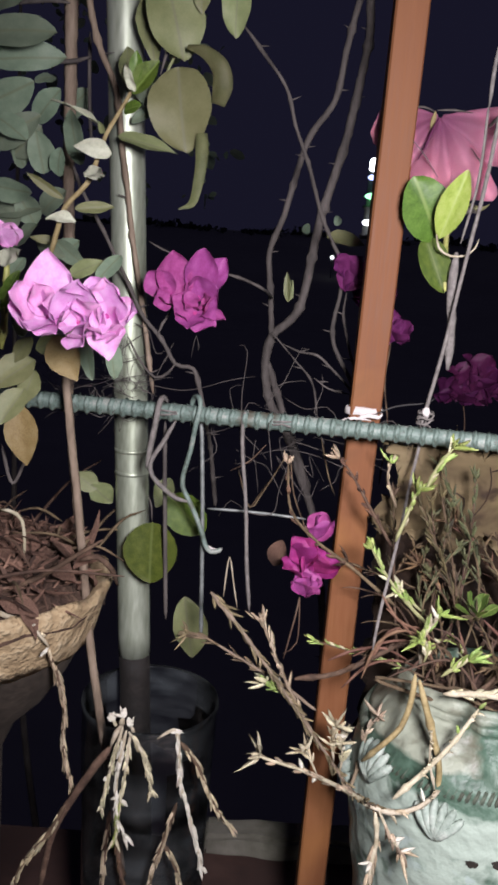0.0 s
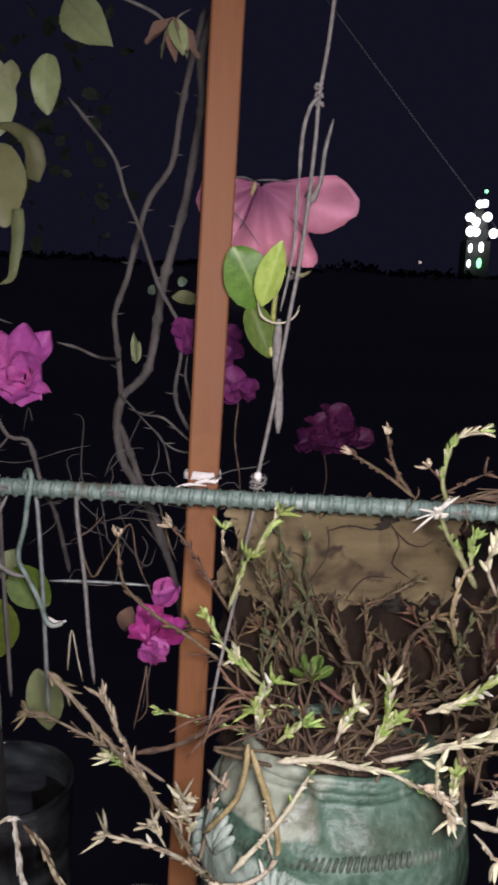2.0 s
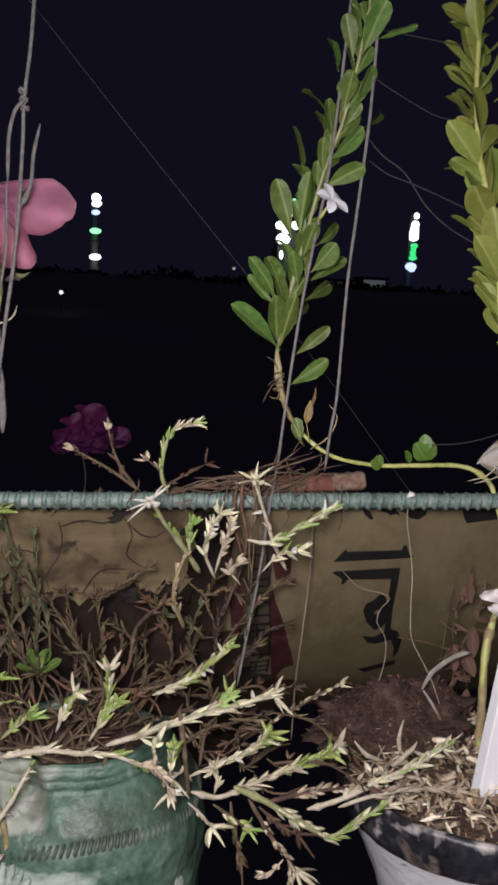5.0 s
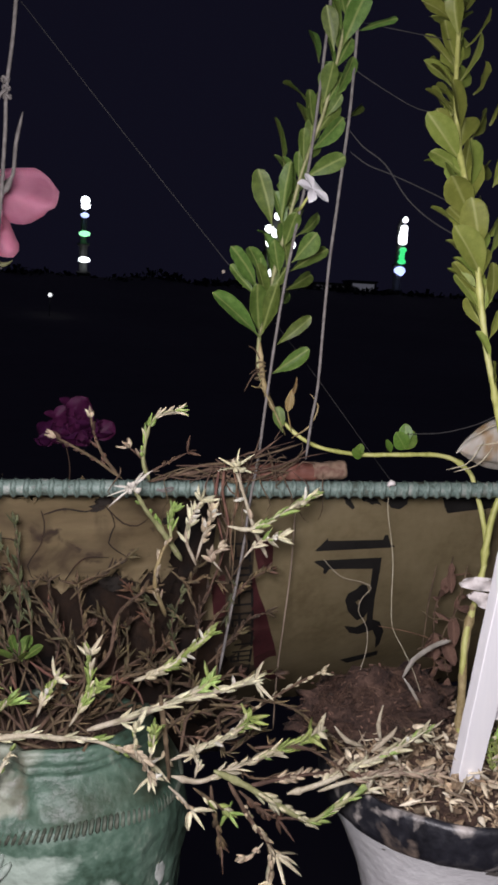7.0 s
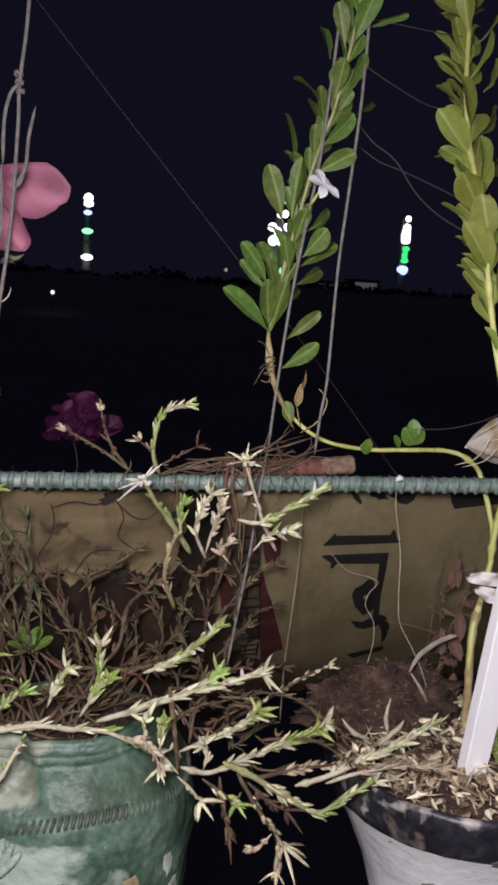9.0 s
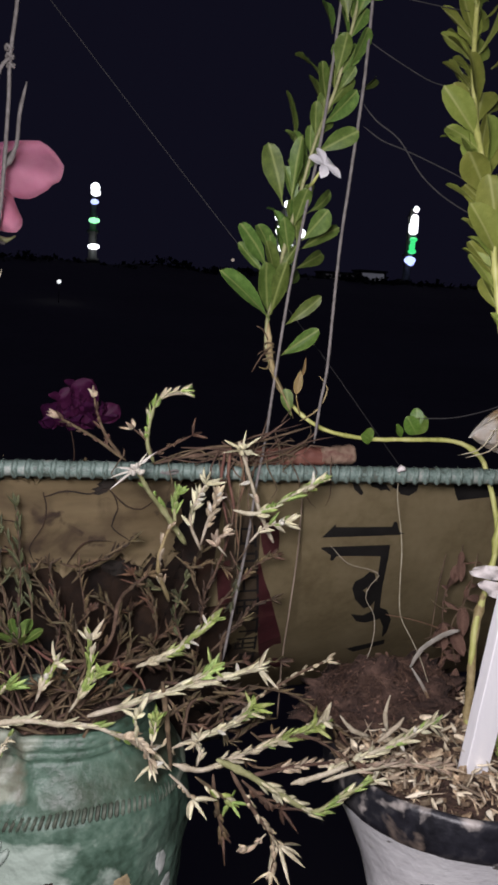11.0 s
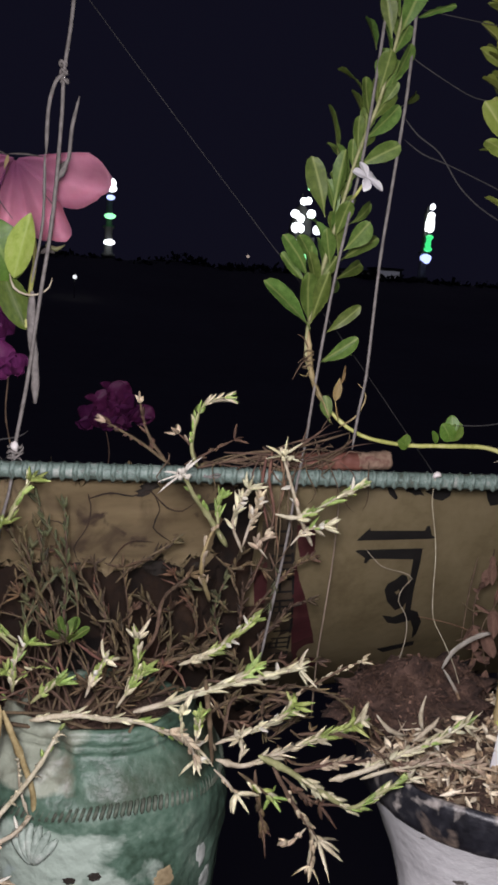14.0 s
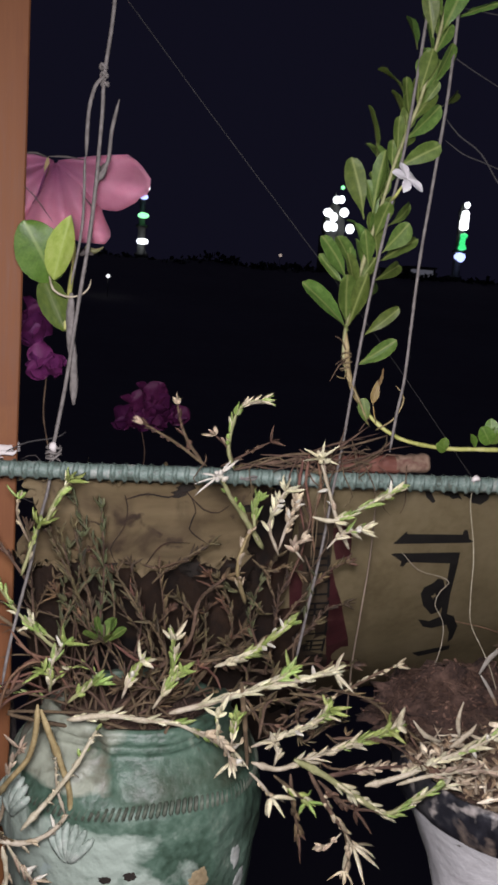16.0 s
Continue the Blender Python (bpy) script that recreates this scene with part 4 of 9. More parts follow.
cord("thread", [(0.438, 0.605, 1.371), (0.450, 0.605, 1.360), (0.471, 0.605, 1.348), (0.493, 0.605, 1.323), (0.521, 0.605, 1.305), (0.561, 0.605, 1.291), (0.584, 0.605, 1.295)], 0.0006, "fine twisted thread between the two plants", "thread", "thread")
cord("thread", [(0.439, 0.605, 1.355), (0.456, 0.605, 1.346), (0.476, 0.605, 1.341), (0.503, 0.605, 1.333), (0.536, 0.605, 1.322), (0.571, 0.605, 1.306)], 0.0005, "fine twisted thread between the two plants", "thread", "thread")
cord("thread", [(0.449, 0.620, 1.458), (0.480, 0.620, 1.457), (0.511, 0.620, 1.456), (0.532, 0.620, 1.456)], 0.0004, "fine dark thread between the two plants", "thread", "thread")
cord("thread", [(0.507, 0.600, 1.127), (0.540, 0.600, 1.128), (0.573, 0.600, 1.135), (0.593, 0.600, 1.143), (0.607, 0.600, 1.150)], 0.0005, "fine pale thread tied to the plant", "thread", "thread")
cord("hanging_thread", [(0.486, 0.586, 1.085), (0.493, 0.600, 1.061), (0.499, 0.600, 1.031), (0.502, 0.600, 1.010), (0.503, 0.600, 0.979), (0.506, 0.600, 0.953), (0.519, 0.600, 0.930), (0.531, 0.600, 0.908), (0.542, 0.600, 0.882), (0.557, 0.600, 0.850), (0.521, 0.520, 0.875), (0.517, 0.500, 0.879)], 0.00042, "fine pale thread hanging from the bar to the soil", "pale", "thread")
cord("hanging_thread", [(0.418, 0.628, 1.054), (0.417, 0.628, 1.006), (0.413, 0.628, 0.954), (0.409, 0.628, 0.907), (0.408, 0.628, 0.853)], 0.0007, "tan thread hanging before the printed sheet", "stick", "thread")
cord("hanging_thread", [(0.453, 0.640, 1.006), (0.471, 0.640, 0.989), (0.494, 0.640, 0.982), (0.503, 0.640, 0.976), (0.495, 0.640, 0.968), (0.491, 0.640, 0.955), (0.501, 0.640, 0.938), (0.502, 0.640, 0.915), (0.495, 0.640, 0.888)], 0.00035, "fine curled thread before the printed sheet", "pale", "thread")
bm = bmesh.new()
tube(bm, [(0.483, 0.584, 1.085), (0.486, 0.584, 1.088), (0.490, 0.584, 1.086)], 0.0030, 0.0026, seg=7, step=0.002, rough=0.4)
tagged(part("thread_knot", bm, M["cloth"]), "small white thread knot on the bar", "knot")

# wires hanging on the bar
cord("hook_wire", [(-0.036, 0.667, 1.067), (-0.037, 0.664, 1.084), (-0.035, 0.660, 1.093), (-0.031, 0.652, 1.095), (-0.029, 0.648, 1.089), (-0.032, 0.648, 1.072), (-0.035, 0.655, 1.052), (-0.039, 0.655, 1.035), (-0.040, 0.655, 1.022), (-0.035, 0.655, 1.012), (-0.028, 0.655, 0.998), (-0.022, 0.655, 0.984), (-0.019, 0.655, 0.974), (-0.014, 0.655, 0.968), (-0.007, 0.655, 0.970), (-0.006, 0.655, 0.972)], 0.0021, "pale aqua wire hook hung on the bar", "rebar", "wire")
cord("straight_wire", [(-0.032, 0.664, 1.090), (-0.029, 0.668, 1.075), (-0.025, 0.668, 1.026), (-0.021, 0.668, 0.953), (-0.018, 0.668, 0.887)], 0.0018, "pale straight wire hanging from the bar", "wire", "wire")
cord("hanging_wire", [(-0.056, 0.668, 1.086), (-0.059, 0.662, 1.091), (-0.061, 0.650, 1.089), (-0.064, 0.650, 1.069), (-0.067, 0.650, 1.050), (-0.069, 0.650, 1.036)], 0.0024, "grey wire bent over the bar", "cord", "wire")
cord("hanging_wire", [(-0.048, 0.652, 1.075), (-0.058, 0.652, 1.055), (-0.066, 0.652, 1.041), (-0.064, 0.652, 1.029), (-0.054, 0.652, 1.019), (-0.044, 0.652, 1.012), (-0.035, 0.652, 1.010)], 0.0020, "grey twisted wire below the bar", "cord", "wire")
cord("hanging_wire", [(-0.058, 0.672, 1.070), (-0.056, 0.672, 1.023), (-0.053, 0.672, 0.969), (-0.049, 0.672, 0.899)], 0.0018, "thin brown stalk hanging behind the wires", "bark", "stalk")
cord("hanging_wire", [(0.016, 0.664, 1.072), (0.011, 0.660, 1.082), (0.007, 0.652, 1.086), (0.005, 0.648, 1.081), (0.006, 0.650, 1.056), (0.012, 0.650, 1.010), (0.016, 0.650, 0.962), (0.021, 0.650, 0.921)], 0.0016, "grey wire bent over the bar", "cord", "wire")
cord("cross_wire", [(-0.020, 0.680, 0.997), (0.006, 0.680, 0.997), (0.034, 0.680, 0.996), (0.063, 0.680, 0.994)], 0.0013, "grey wire running level behind the bar", "wire", "wire")
bm = bmesh.new()
tube(bm, [(-0.020, 0.676, 0.967), (-0.013, 0.676, 0.962), (-0.005, 0.676, 0.964)], 0.0030, 0.0020, seg=7, step=0.003, flat=0.5)
tagged(part("plastic_scrap", bm, M["cloth"]), "small white scrap on a hook end", "scrap")
for i, (zx, zr) in enumerate(((0.035, 1.0), (0.30, 1.0), (-0.055, 1.1))):
    wrap("tie_wire", (zx, rebar_y(zx), 1.080), 0.0088, 2, 0.004, M["cord"], "thin grey tie wound round the bar", 0.0008, 1.0, 11 + i)

# ---- cane tube behind the bar ----
cane = thing("cane_tube", (0.41, 0.622, 1.083), "short hollow cane, reddish with a torn beige end, behind the bar", "cane")
bm = bmesh.new()
tube(bm, [(0.362, 0.622, 1.091), (0.385, 0.622, 1.0905), (0.410, 0.622, 1.0915), (0.432, 0.622, 1.091)], 0.0074, 0.0080, seg=20, step=0.002, rough=0.16, freq=150, taper=False)
part("tube", bm, M["cane"], cane)
bm = bmesh.new()
tube(bm, [(0.428, 0.6215, 1.0915), (0.445, 0.6215, 1.0918), (0.4585, 0.6215, 1.0925)], 0.0079, 0.0084, seg=20, step=0.002, rough=0.14, freq=170, taper=False)
part("torn_end", bm, M["cane_end"], cane, "torn beige end")


# ---- printed sheet and cardboard behind the plants ----
def sheet_y(x, z):
    under = max(0.0, 1.0 - z)
    return 0.655 - 0.27 * (z - 1.0) + 2.3 * under * under + 0.004 * math.sin(x * 14) + 0.003 * noise.noise(Vector((x * 9, z * 9, 2)))


def sheet(bm, x0, x1, z0, z1, lift=0.0, nx=60, nz=30, edge=0.0, thick=0.0016, yf=sheet_y):
    grid = []
    for i in range(nx + 1):
        col = []
        for k in range(nz + 1):
            x, z = x0 + (x1 - x0) * i / nx, z0 + (z1 - z0) * k / nz
            if edge:
                b = min(1, min(k, nz - k, i, nx - i) / 3)
                x += edge * (1 - b) * (noise.noise(Vector((x * 60, z * 60, 5))) + 0.7 * noise.noise(Vector((x * 230, z * 230, 9))))
                z += edge * (1 - b) * (noise.noise(Vector((x * 60, z * 60, 15))) + 0.7 * noise.noise(Vector((x * 230, z * 230, 19))))
            col.append(bm.verts.new((x, yf(x, z) - lift, z)))
        grid.append(col)
    for i in range(nx):
        for k in range(nz):
            bm.faces.new((grid[i][k], grid[i + 1][k], grid[i + 1][k + 1], grid[i][k + 1]))
    bmesh.ops.solidify(bm, geom=bm.faces[:], thickness=-thick)


panel = thing("printed_sheet", (0.5, 0.69, 0.80), "stiff yellowish printed sheet with black script and a red stripe", "sheet")
bm = bmesh.new()
sheet(bm, 0.350, 0.95, 0.78, 1.070, nx=70, nz=44)
part("sheet", bm, M["panel"], panel)
def flat_shape(name, outline, mat, parent, lift):
    """A printed shape cut as a thin plate that follows the sheet."""
    bm = bmesh.new()
    vs = [bm.verts.new((x, sheet_y(x, z) - lift, z)) for x, z in outline]
    f = bm.faces.new(vs)
    bmesh.ops.solidify(bm, geom=[f], thickness=0.0006)
    bmesh.ops.triangulate(bm, faces=bm.faces[:])
    return part(name, bm, mat, parent, "", False)


for outline in (
    [(0.448, 1.011), (0.459, 1.024), (0.460, 1.021), (0.517, 1.019), (0.518, 1.024), (0.521, 1.024), (0.526, 1.014), (0.532, 1.011), (0.526, 1.010)],
    [(0.449, 1.000), (0.452, 1.001), (0.520, 1.000), (0.522, 0.984), (0.526, 0.951), (0.534, 0.921), (0.527, 0.921), (0.518, 0.958), (0.513, 0.988), (0.467, 0.991), (0.464, 0.986), (0.461, 0.987), (0.461, 0.992)],
    [(0.493, 0.953), (0.494, 0.961), (0.501, 0.965), (0.506, 0.971), (0.512, 0.969), (0.518, 0.958), (0.525, 0.940), (0.522, 0.929), (0.515, 0.925), (0.501, 0.938)],
    [(0.503, 0.919), (0.517, 0.916), (0.532, 0.925), (0.542, 0.921), (0.553, 0.906), (0.557, 0.886), (0.555, 0.879), (0.548, 0.896), (0.539, 0.909), (0.524, 0.905), (0.513, 0.908)],
    [(0.466, 1.066), (0.472, 1.065), (0.480, 1.054), (0.478, 1.052), (0.470, 1.058)],
    [(0.484, 1.064), (0.494, 1.064), (0.501, 1.062), (0.507, 1.055), (0.502, 1.057), (0.497, 1.056), (0.492, 1.059), (0.487, 1.060)],
    [(0.506, 1.060), (0.517, 1.063), (0.525, 1.064), (0.534, 1.062), (0.534, 1.055), (0.527, 1.050), (0.518, 1.052), (0.513, 1.057)],
    [(0.569, 1.065), (0.602, 1.064), (0.633, 1.063), (0.652, 1.061), (0.655, 1.050), (0.635, 1.049), (0.600, 1.046), (0.580, 1.044), (0.575, 1.051)],
    [(0.521, 0.864), (0.561, 0.874), (0.564, 0.866), (0.533, 0.856)],
):
    flat_shape("script", outline, M["ink"], panel, 0.0016)
flat_shape("pale_dot", [(0.5045, 0.9500), (0.5070, 0.9515), (0.5080, 0.9540), (0.5090, 0.9515), (0.5115, 0.9500), (0.5090, 0.9485), (0.5080, 0.9460), (0.5070, 0.9485)], M["panel"], panel, 0.0028)
# the brown strip of the small print, and the red band beside it
flat_shape("print_strip", [(0.353, 1.034), (0.371, 1.036), (0.386, 1.034), (0.390, 1.000), (0.396, 0.960), (0.408, 0.915), (0.426, 0.862), (0.432, 0.842), (0.398, 0.846), (0.384, 0.880), (0.370, 0.935), (0.360, 0.985)], M["strip"], panel, 0.0011)
flat_shape("red_band", [(0.390, 0.987), (0.393, 0.988), (0.400, 0.970), (0.409, 0.953), (0.421, 0.926), (0.435, 0.897), (0.463, 0.838), (0.432, 0.843), (0.415, 0.886), (0.403, 0.925), (0.396, 0.955)], M["red_print"], panel, 0.0016)
flat_shape("red_band", [(0.386, 1.029), (0.396, 1.031), (0.404, 1.027), (0.407, 1.012), (0.408, 1.000), (0.395, 0.996), (0.390, 1.010)], M["red_print"], panel, 0.0016)
flat_shape("red_band", [(0.352, 0.990), (0.364, 0.993), (0.368, 0.970), (0.371, 0.947), (0.361, 0.944), (0.356, 0.966)], M["red_print"], panel, 0.0016)
# unreadable small print that runs down the strip: each sign a head bar with strokes
r = random.Random(61)
for k in range(7):
    z = 1.027 - 0.0250 * k
    x = 0.358 + (1.027 - z) * 0.215

    def bar(u0, v0, u1, v1):
        flat_shape("print_bar", [(x + u0 + v0 * 0.2, z - v0), (x + u1 + v0 * 0.2, z - v0), (x + u1 + v1 * 0.2, z - v1), (x + u0 + v1 * 0.2, z - v1)], M["ink"], panel, 0.0034 + 0.0003 * (v1 - v0 > 0.006))

    bar(0.0215, 0.000, 0.0238, 0.0215)
    ends = [r.uniform(0.001, 0.007) for n in range(3)]
    for n, u in enumerate(ends):
        if n != 1 or k % 2:
            bar(u, 0.002 + 0.0072 * n, 0.0215, 0.0044 + 0.0072 * n)
    if k % 3 != 1:
        bar(0.0085, 0.0044, 0.0108, 0.0164)
    if k % 2:
        bar(0.0015, 0.0095, 0.0038, 0.0188)


def board_y(x, z):
    return 0.668 - 0.10 * (z - 1.0) + 0.003 * math.sin(x * 25) + 0.0003 * math.sin(z * 260) + 0.003 * noise.noise(Vector((x * 14, z * 14, 8)))


card = thing("cardboard", (0.24, 0.672, 0.93), "worn beige corrugated cardboard with charred torn edges", "cardboard")
bm = bmesh.new()
sheet(bm, 0.128, 0.338, 0.990, 1.072, 0, 120, 50, 0.020, 0.003, board_y)
part("sheet", bm, M["board"], card)
bm = bmesh.new()
sheet(bm, 0.125, 0.375, 0.80, 1.012, -0.006, 34, 28, 0.008, 0.003, board_y)
part("charred_lower_half", bm, M["scorched"], card, "scorched dark brown lower half")
bm = bmesh.new()
sheet(bm, 0.322, 0.372, 0.84, 1.062, 0.001, 16, 40, 0.014, 0.002, board_y)
part("scorched_edge", bm, M["scorched"], card, "scorched brown edge of the cardboard")
r = random.Random(21)
for k in range(11):
    c = Vector((r.uniform(0.14, 0.34), 0, r.choice((0.985, 1.068, 0.99, 0.98)) + r.uniform(-0.006, 0.006)))
    if k < 3:
        c = Vector(((0.252, 0.258, 0.315)[k], 0, (1.055, 1.062, 1.04)[k]))
    bm = bmesh.new()
    ring = []
    s = r.uniform(0.003, 0.010)
    for j in range(11):
        a = math.tau * j / 11
        x, z = c.x + math.cos(a) * s * r.uniform(0.6, 1.6), c.z + math.sin(a) * s * r.uniform(0.4, 0.9)
        ring.append(bm.verts.new((x, board_y(x, z) - 0.0012, z)))
    f = bm.faces.new(ring)
    bmesh.ops.solidify(bm, geom=[f], thickness=0.0008)
    part("charred_spot", bm, M["burnt"], card, "", False)

for pts in ([(0.182, 0.660, 1.056), (0.200, 0.660, 1.060), (0.207, 0.660, 1.045), (0.205, 0.660, 1.026), (0.194, 0.660, 1.007), (0.201, 0.660, 0.992)], [(0.205, 0.660, 1.050), (0.223, 0.660, 1.055), (0.242, 0.660, 1.052), (0.258, 0.660, 1.056), (0.266, 0.660, 1.039), (0.261, 0.660, 1.024), (0.281, 0.660, 1.008)], [(0.224, 0.660, 0.991), (0.233, 0.660, 1.005), (0.243, 0.660, 1.012), (0.262, 0.660, 1.011)], [(0.261, 0.661, 1.053), (0.273, 0.661, 1.041), (0.286, 0.661, 1.038), (0.296, 0.661, 1.045)], [(0.173, 0.660, 1.032), (0.187, 0.660, 1.027), (0.185, 0.660, 1.003)]):
    stem("dark_rootlet", pts, 0.0008, 0.0004, M["scorched"], card, rough=0.5)


# ---- pots ----
def lumps(amount, scale, seed=0.0):
    def f(q, a):
        return amount * noise.noise(q * scale + Vector((seed, seed, 0))) + 0.4 * amount * noise.noise(q * scale * 3.1 + Vector((seed, 0, 4)))
    return f


GP = Vector((0.2155, 0.607, 0.0))
green = thing("aqua_pot", (GP.x, GP.y, FLOOR_Z), "old round clay pot in flaking aqua paint with a notched band", "plant pot")
bm = bmesh.new()
prof = [(0.055, FLOOR_Z + 0.002), (0.066, FLOOR_Z + 0.004), (0.078, 0.60), (0.090, 0.68), (0.099, 0.745), (0.1040, 0.79), (0.1045, 0.815), (0.1025, 0.835), (0.099, 0.852), (0.094, 0.864), (0.088, 0.872), (0.082, 0.879), (0.0765, 0.8855), (0.0748, 0.8875), (0.0745, 0.890), (0.0762, 0.8920), (0.0738, 0.8940), (0.0738, 0.8965), (0.0757, 0.8985), (0.0735, 0.9005), (0.0735, 0.903), (0.0715, 0.9065), (0.066, 0.905), (0.064, 0.890), (0.064, 0.870)]


def ease(x, lo, hi):
    t = min(1.0, max(0.0, (x - lo) / (hi - lo)))
    return t * t * (3 - 2 * t)


def plastered(q, a):
    """Lumpy clay, with a folded step where thick plaster meets the painted shoulder."""
    h = lumps(0.003, 28)(q, a) + 0.0006 * noise.noise(q * 160)
    a = a - math.tau if a > math.pi else a
    d = -1.962 + (0.897 - q.z) * 6.28 - a
    k = ease(q.z, 0.858, 0.868)
    if d < 0:
        return h + k * 0.0020 * math.exp(d / 0.07)
    return h + k * (0.0020 - 0.0055 * ease(d, 0, 0.16) + 0.0062 * ease(d, 0.18, 0.60) * (1 - ease(d, 1.0, 1.6)) + 0.0040 * ease(d, 1.0, 1.6)
                    + 0.0030 * noise.noise(q * 75 + Vector((3, 1, 0))) * ease(d, 0.05, 0.3))


close = []
for (r0, z0), (r1, z1) in zip(prof, prof[1:]):
    n = max(1, int(math.hypot(r1 - r0, z1 - z0) / 0.0025)) if z0 > 0.74 else 4
    close += [(r0 + (r1 - r0) * k / n, z0 + (z1 - z0) * k / n) for k in range(n)]
lathe(bm, GP, close + [prof[-1]], 200, plastered)
for v in bm.verts:  # the mouth is broken down at the back
    if v.co.z > 0.884:
        v.co.z = 0.884 + (v.co.z - 0.884) * (1 - 0.8 * ease(v.co.y, GP.y - 0.02, GP.y + 0.035))
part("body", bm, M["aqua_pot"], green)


def pot_radius(z):
    for (r0, z0), (r1, z1) in zip(prof[:18], prof[1:18]):
        if z0 <= z <= z1:
            return r0 + (r1 - r0) * (z - z0) / max(1e-6, z1 - z0)
    return 0.07


# the band of notches round the shoulder, each notch a small ridge
for k in range(128):
    a = math.tau * k / 128
    bm = bmesh.new() if k == 0 else bm
    if k == 0:
        box(bm, (-0.0012, -0.0022, -0.0055), (0.0012, 0.0022, 0.0055), 0.0010)
        ridge_me = mesh_of(bm, M["notch"], "notch")
    lean = 0.0022 * math.sin(3 * a)
    m = Matrix.Translation((GP.x + math.cos(a) * 0.0978, GP.y + math.sin(a) * 0.0978, 0.853 + lean + 0.005 * math.exp(-(((a - math.tau if a > math.pi else a) + 1.40) / 0.5) ** 2))) @ Euler((0, 0, a + math.pi / 2)).to_matrix().to_4x4() @ Euler((-0.5, 0.35, 0)).to_matrix().to_4x4()
    put("notch", ridge_me, m, green)
# shell-shaped reliefs on the belly
for a0, z0, s in ((-2.14, 0.832, 0.72), (-2.75, 0.842, 0.8), (-3.3, 0.80, 1.0)):
    bm = bmesh.new()
    rr0 = pot_radius(z0) - 0.004
    bmesh.ops.create_icosphere(bm, subdivisions=3, radius=0.012 * s)
    for v in bm.verts:
        v.co = Vector((v.co.x * 1.2, v.co.y * 0.6, v.co.z * 1.4)) + Vector((GP.x + math.cos(a0) * rr0, GP.y + math.sin(a0) * rr0, z0))
    relief = part("shell_relief", bm, M["relief"], green, "pale plaster shell relief")
    for j in range(6):
        b = -0.75 + 0.3 * j
        pts = []
        for k in range(6):
            v = k / 5
            ang = a0 + math.sin(b) * 0.34 * v * s
            z = z0 - 0.018 * s + 0.040 * s * v * math.cos(b)
            rr = pot_radius(z) + 0.002 + 0.003 * math.sin(math.pi * v)
            pts.append((GP.x + math.cos(ang) * rr, GP.y + math.sin(ang) * rr, z))
        stem("rib", pts, 0.0022, 0.0050 * s, M["relief"], relief, seg=8, step=0.006, rough=0.2, freq=150)


def pot_patch(ang, z, wide, tall, seed, mat="pale_pot", name="bare_patch", label="flake of bare plaster"):
    """A thin flake of bare plaster that follows the pot."""
    r = random.Random(seed)
    bm = bmesh.new()
    mid = None
    rings = []
    for k in range(5):
        ring = []
        for j in range(40):
            a = math.tau * j / 40
            w = (0.2 + 0.8 * k / 4) * (1 + 0.40 * noise.noise(Vector((math.cos(a) * 1.7 + seed, math.sin(a) * 1.7, seed))) + 0.22 * noise.noise(Vector((math.cos(a) * 5 + seed, math.sin(a) * 5, seed))))
            da, dz = math.cos(a) * wide * w, math.sin(a) * tall * w
            zz = min(0.90, z + dz)
            rr = pot_radius(zz) + lumps(0.003, 28)(Vector((math.cos(ang + da) * pot_radius(zz), math.sin(ang + da) * pot_radius(zz), zz)), 0) + (0.0005 if k < 4 else -0.0004)
            ring.append(bm.verts.new((GP.x + math.cos(ang + da) * rr, GP.y + math.sin(ang + da) * rr, zz)))
        rings.append(ring)
    bm.faces.new(rings[0])
    for a, b in zip(rings, rings[1:]):
        for j in range(40):
            bm.faces.new((a[j], a[(j + 1) % 40], b[(j + 1) % 40], b[j]))
    part(name, bm, M[mat], green, label)


for i, (ang, z, wide, tall) in enumerate(((-1.42, 0.745, 0.10, 0.010), (-0.75, 0.775, 0.10, 0.010))):
    pot_patch(ang, z, wide, tall, 3 + i)
pot_patch(-0.82, 0.800, 0.07, 0.010, 9)
pot_patch(-1.22, 0.801, 0.085, 0.009, 12, "ochre", "ochre_patch", "patch of ochre clay")
for ang, z, wide, seed in ((-1.885, 0.809, 0.045, 14), (-1.71, 0.8125, 0.050, 15)):
    pot_patch(ang, z, wide, 0.0035, seed, "burnt", "dark_chip", "dark chipped hole")
bm = bmesh.new()
rings = lathe(bm, GP, [(0.064, 0.884), (0.045, 0.890), (0.02, 0.893), (0.001, 0.894)], 32, lumps(0.004, 60))
part("soil", bm, M["soil"], green)

WP = Vector((0.545, 0.545, 0.0))
white = thing("white_pot", (WP.x, WP.y, FLOOR_Z), "white painted clay pot with a worn black rim, full of litter", "plant pot")
bm = bmesh.new()
lathe(bm, WP, [(0.046, FLOOR_Z + 0.002), (0.050, FLOOR_Z + 0.004), (0.055, 0.58), (0.062, 0.66), (0.070, 0.72), (0.0790, 0.755), (0.0860, 0.772), (0.0955, 0.794), (0.1060, 0.815), (0.1125, 0.826)], 80, lumps(0.0018, 34, 3))
part("body", bm, M["white_pot"], white)
bm = bmesh.new()
lathe(bm, WP, [(0.1125, 0.8255), (0.1150, 0.828), (0.1165, 0.834), (0.1168, 0.845), (0.1165, 0.856), (0.115, 0.861), (0.111, 0.860), (0.108, 0.850), (0.106, 0.83)], 80, lumps(0.0018, 40, 7))
part("rim", bm, M["black_rim"], white, "worn black painted rim")
bm = bmesh.new()
rings = []
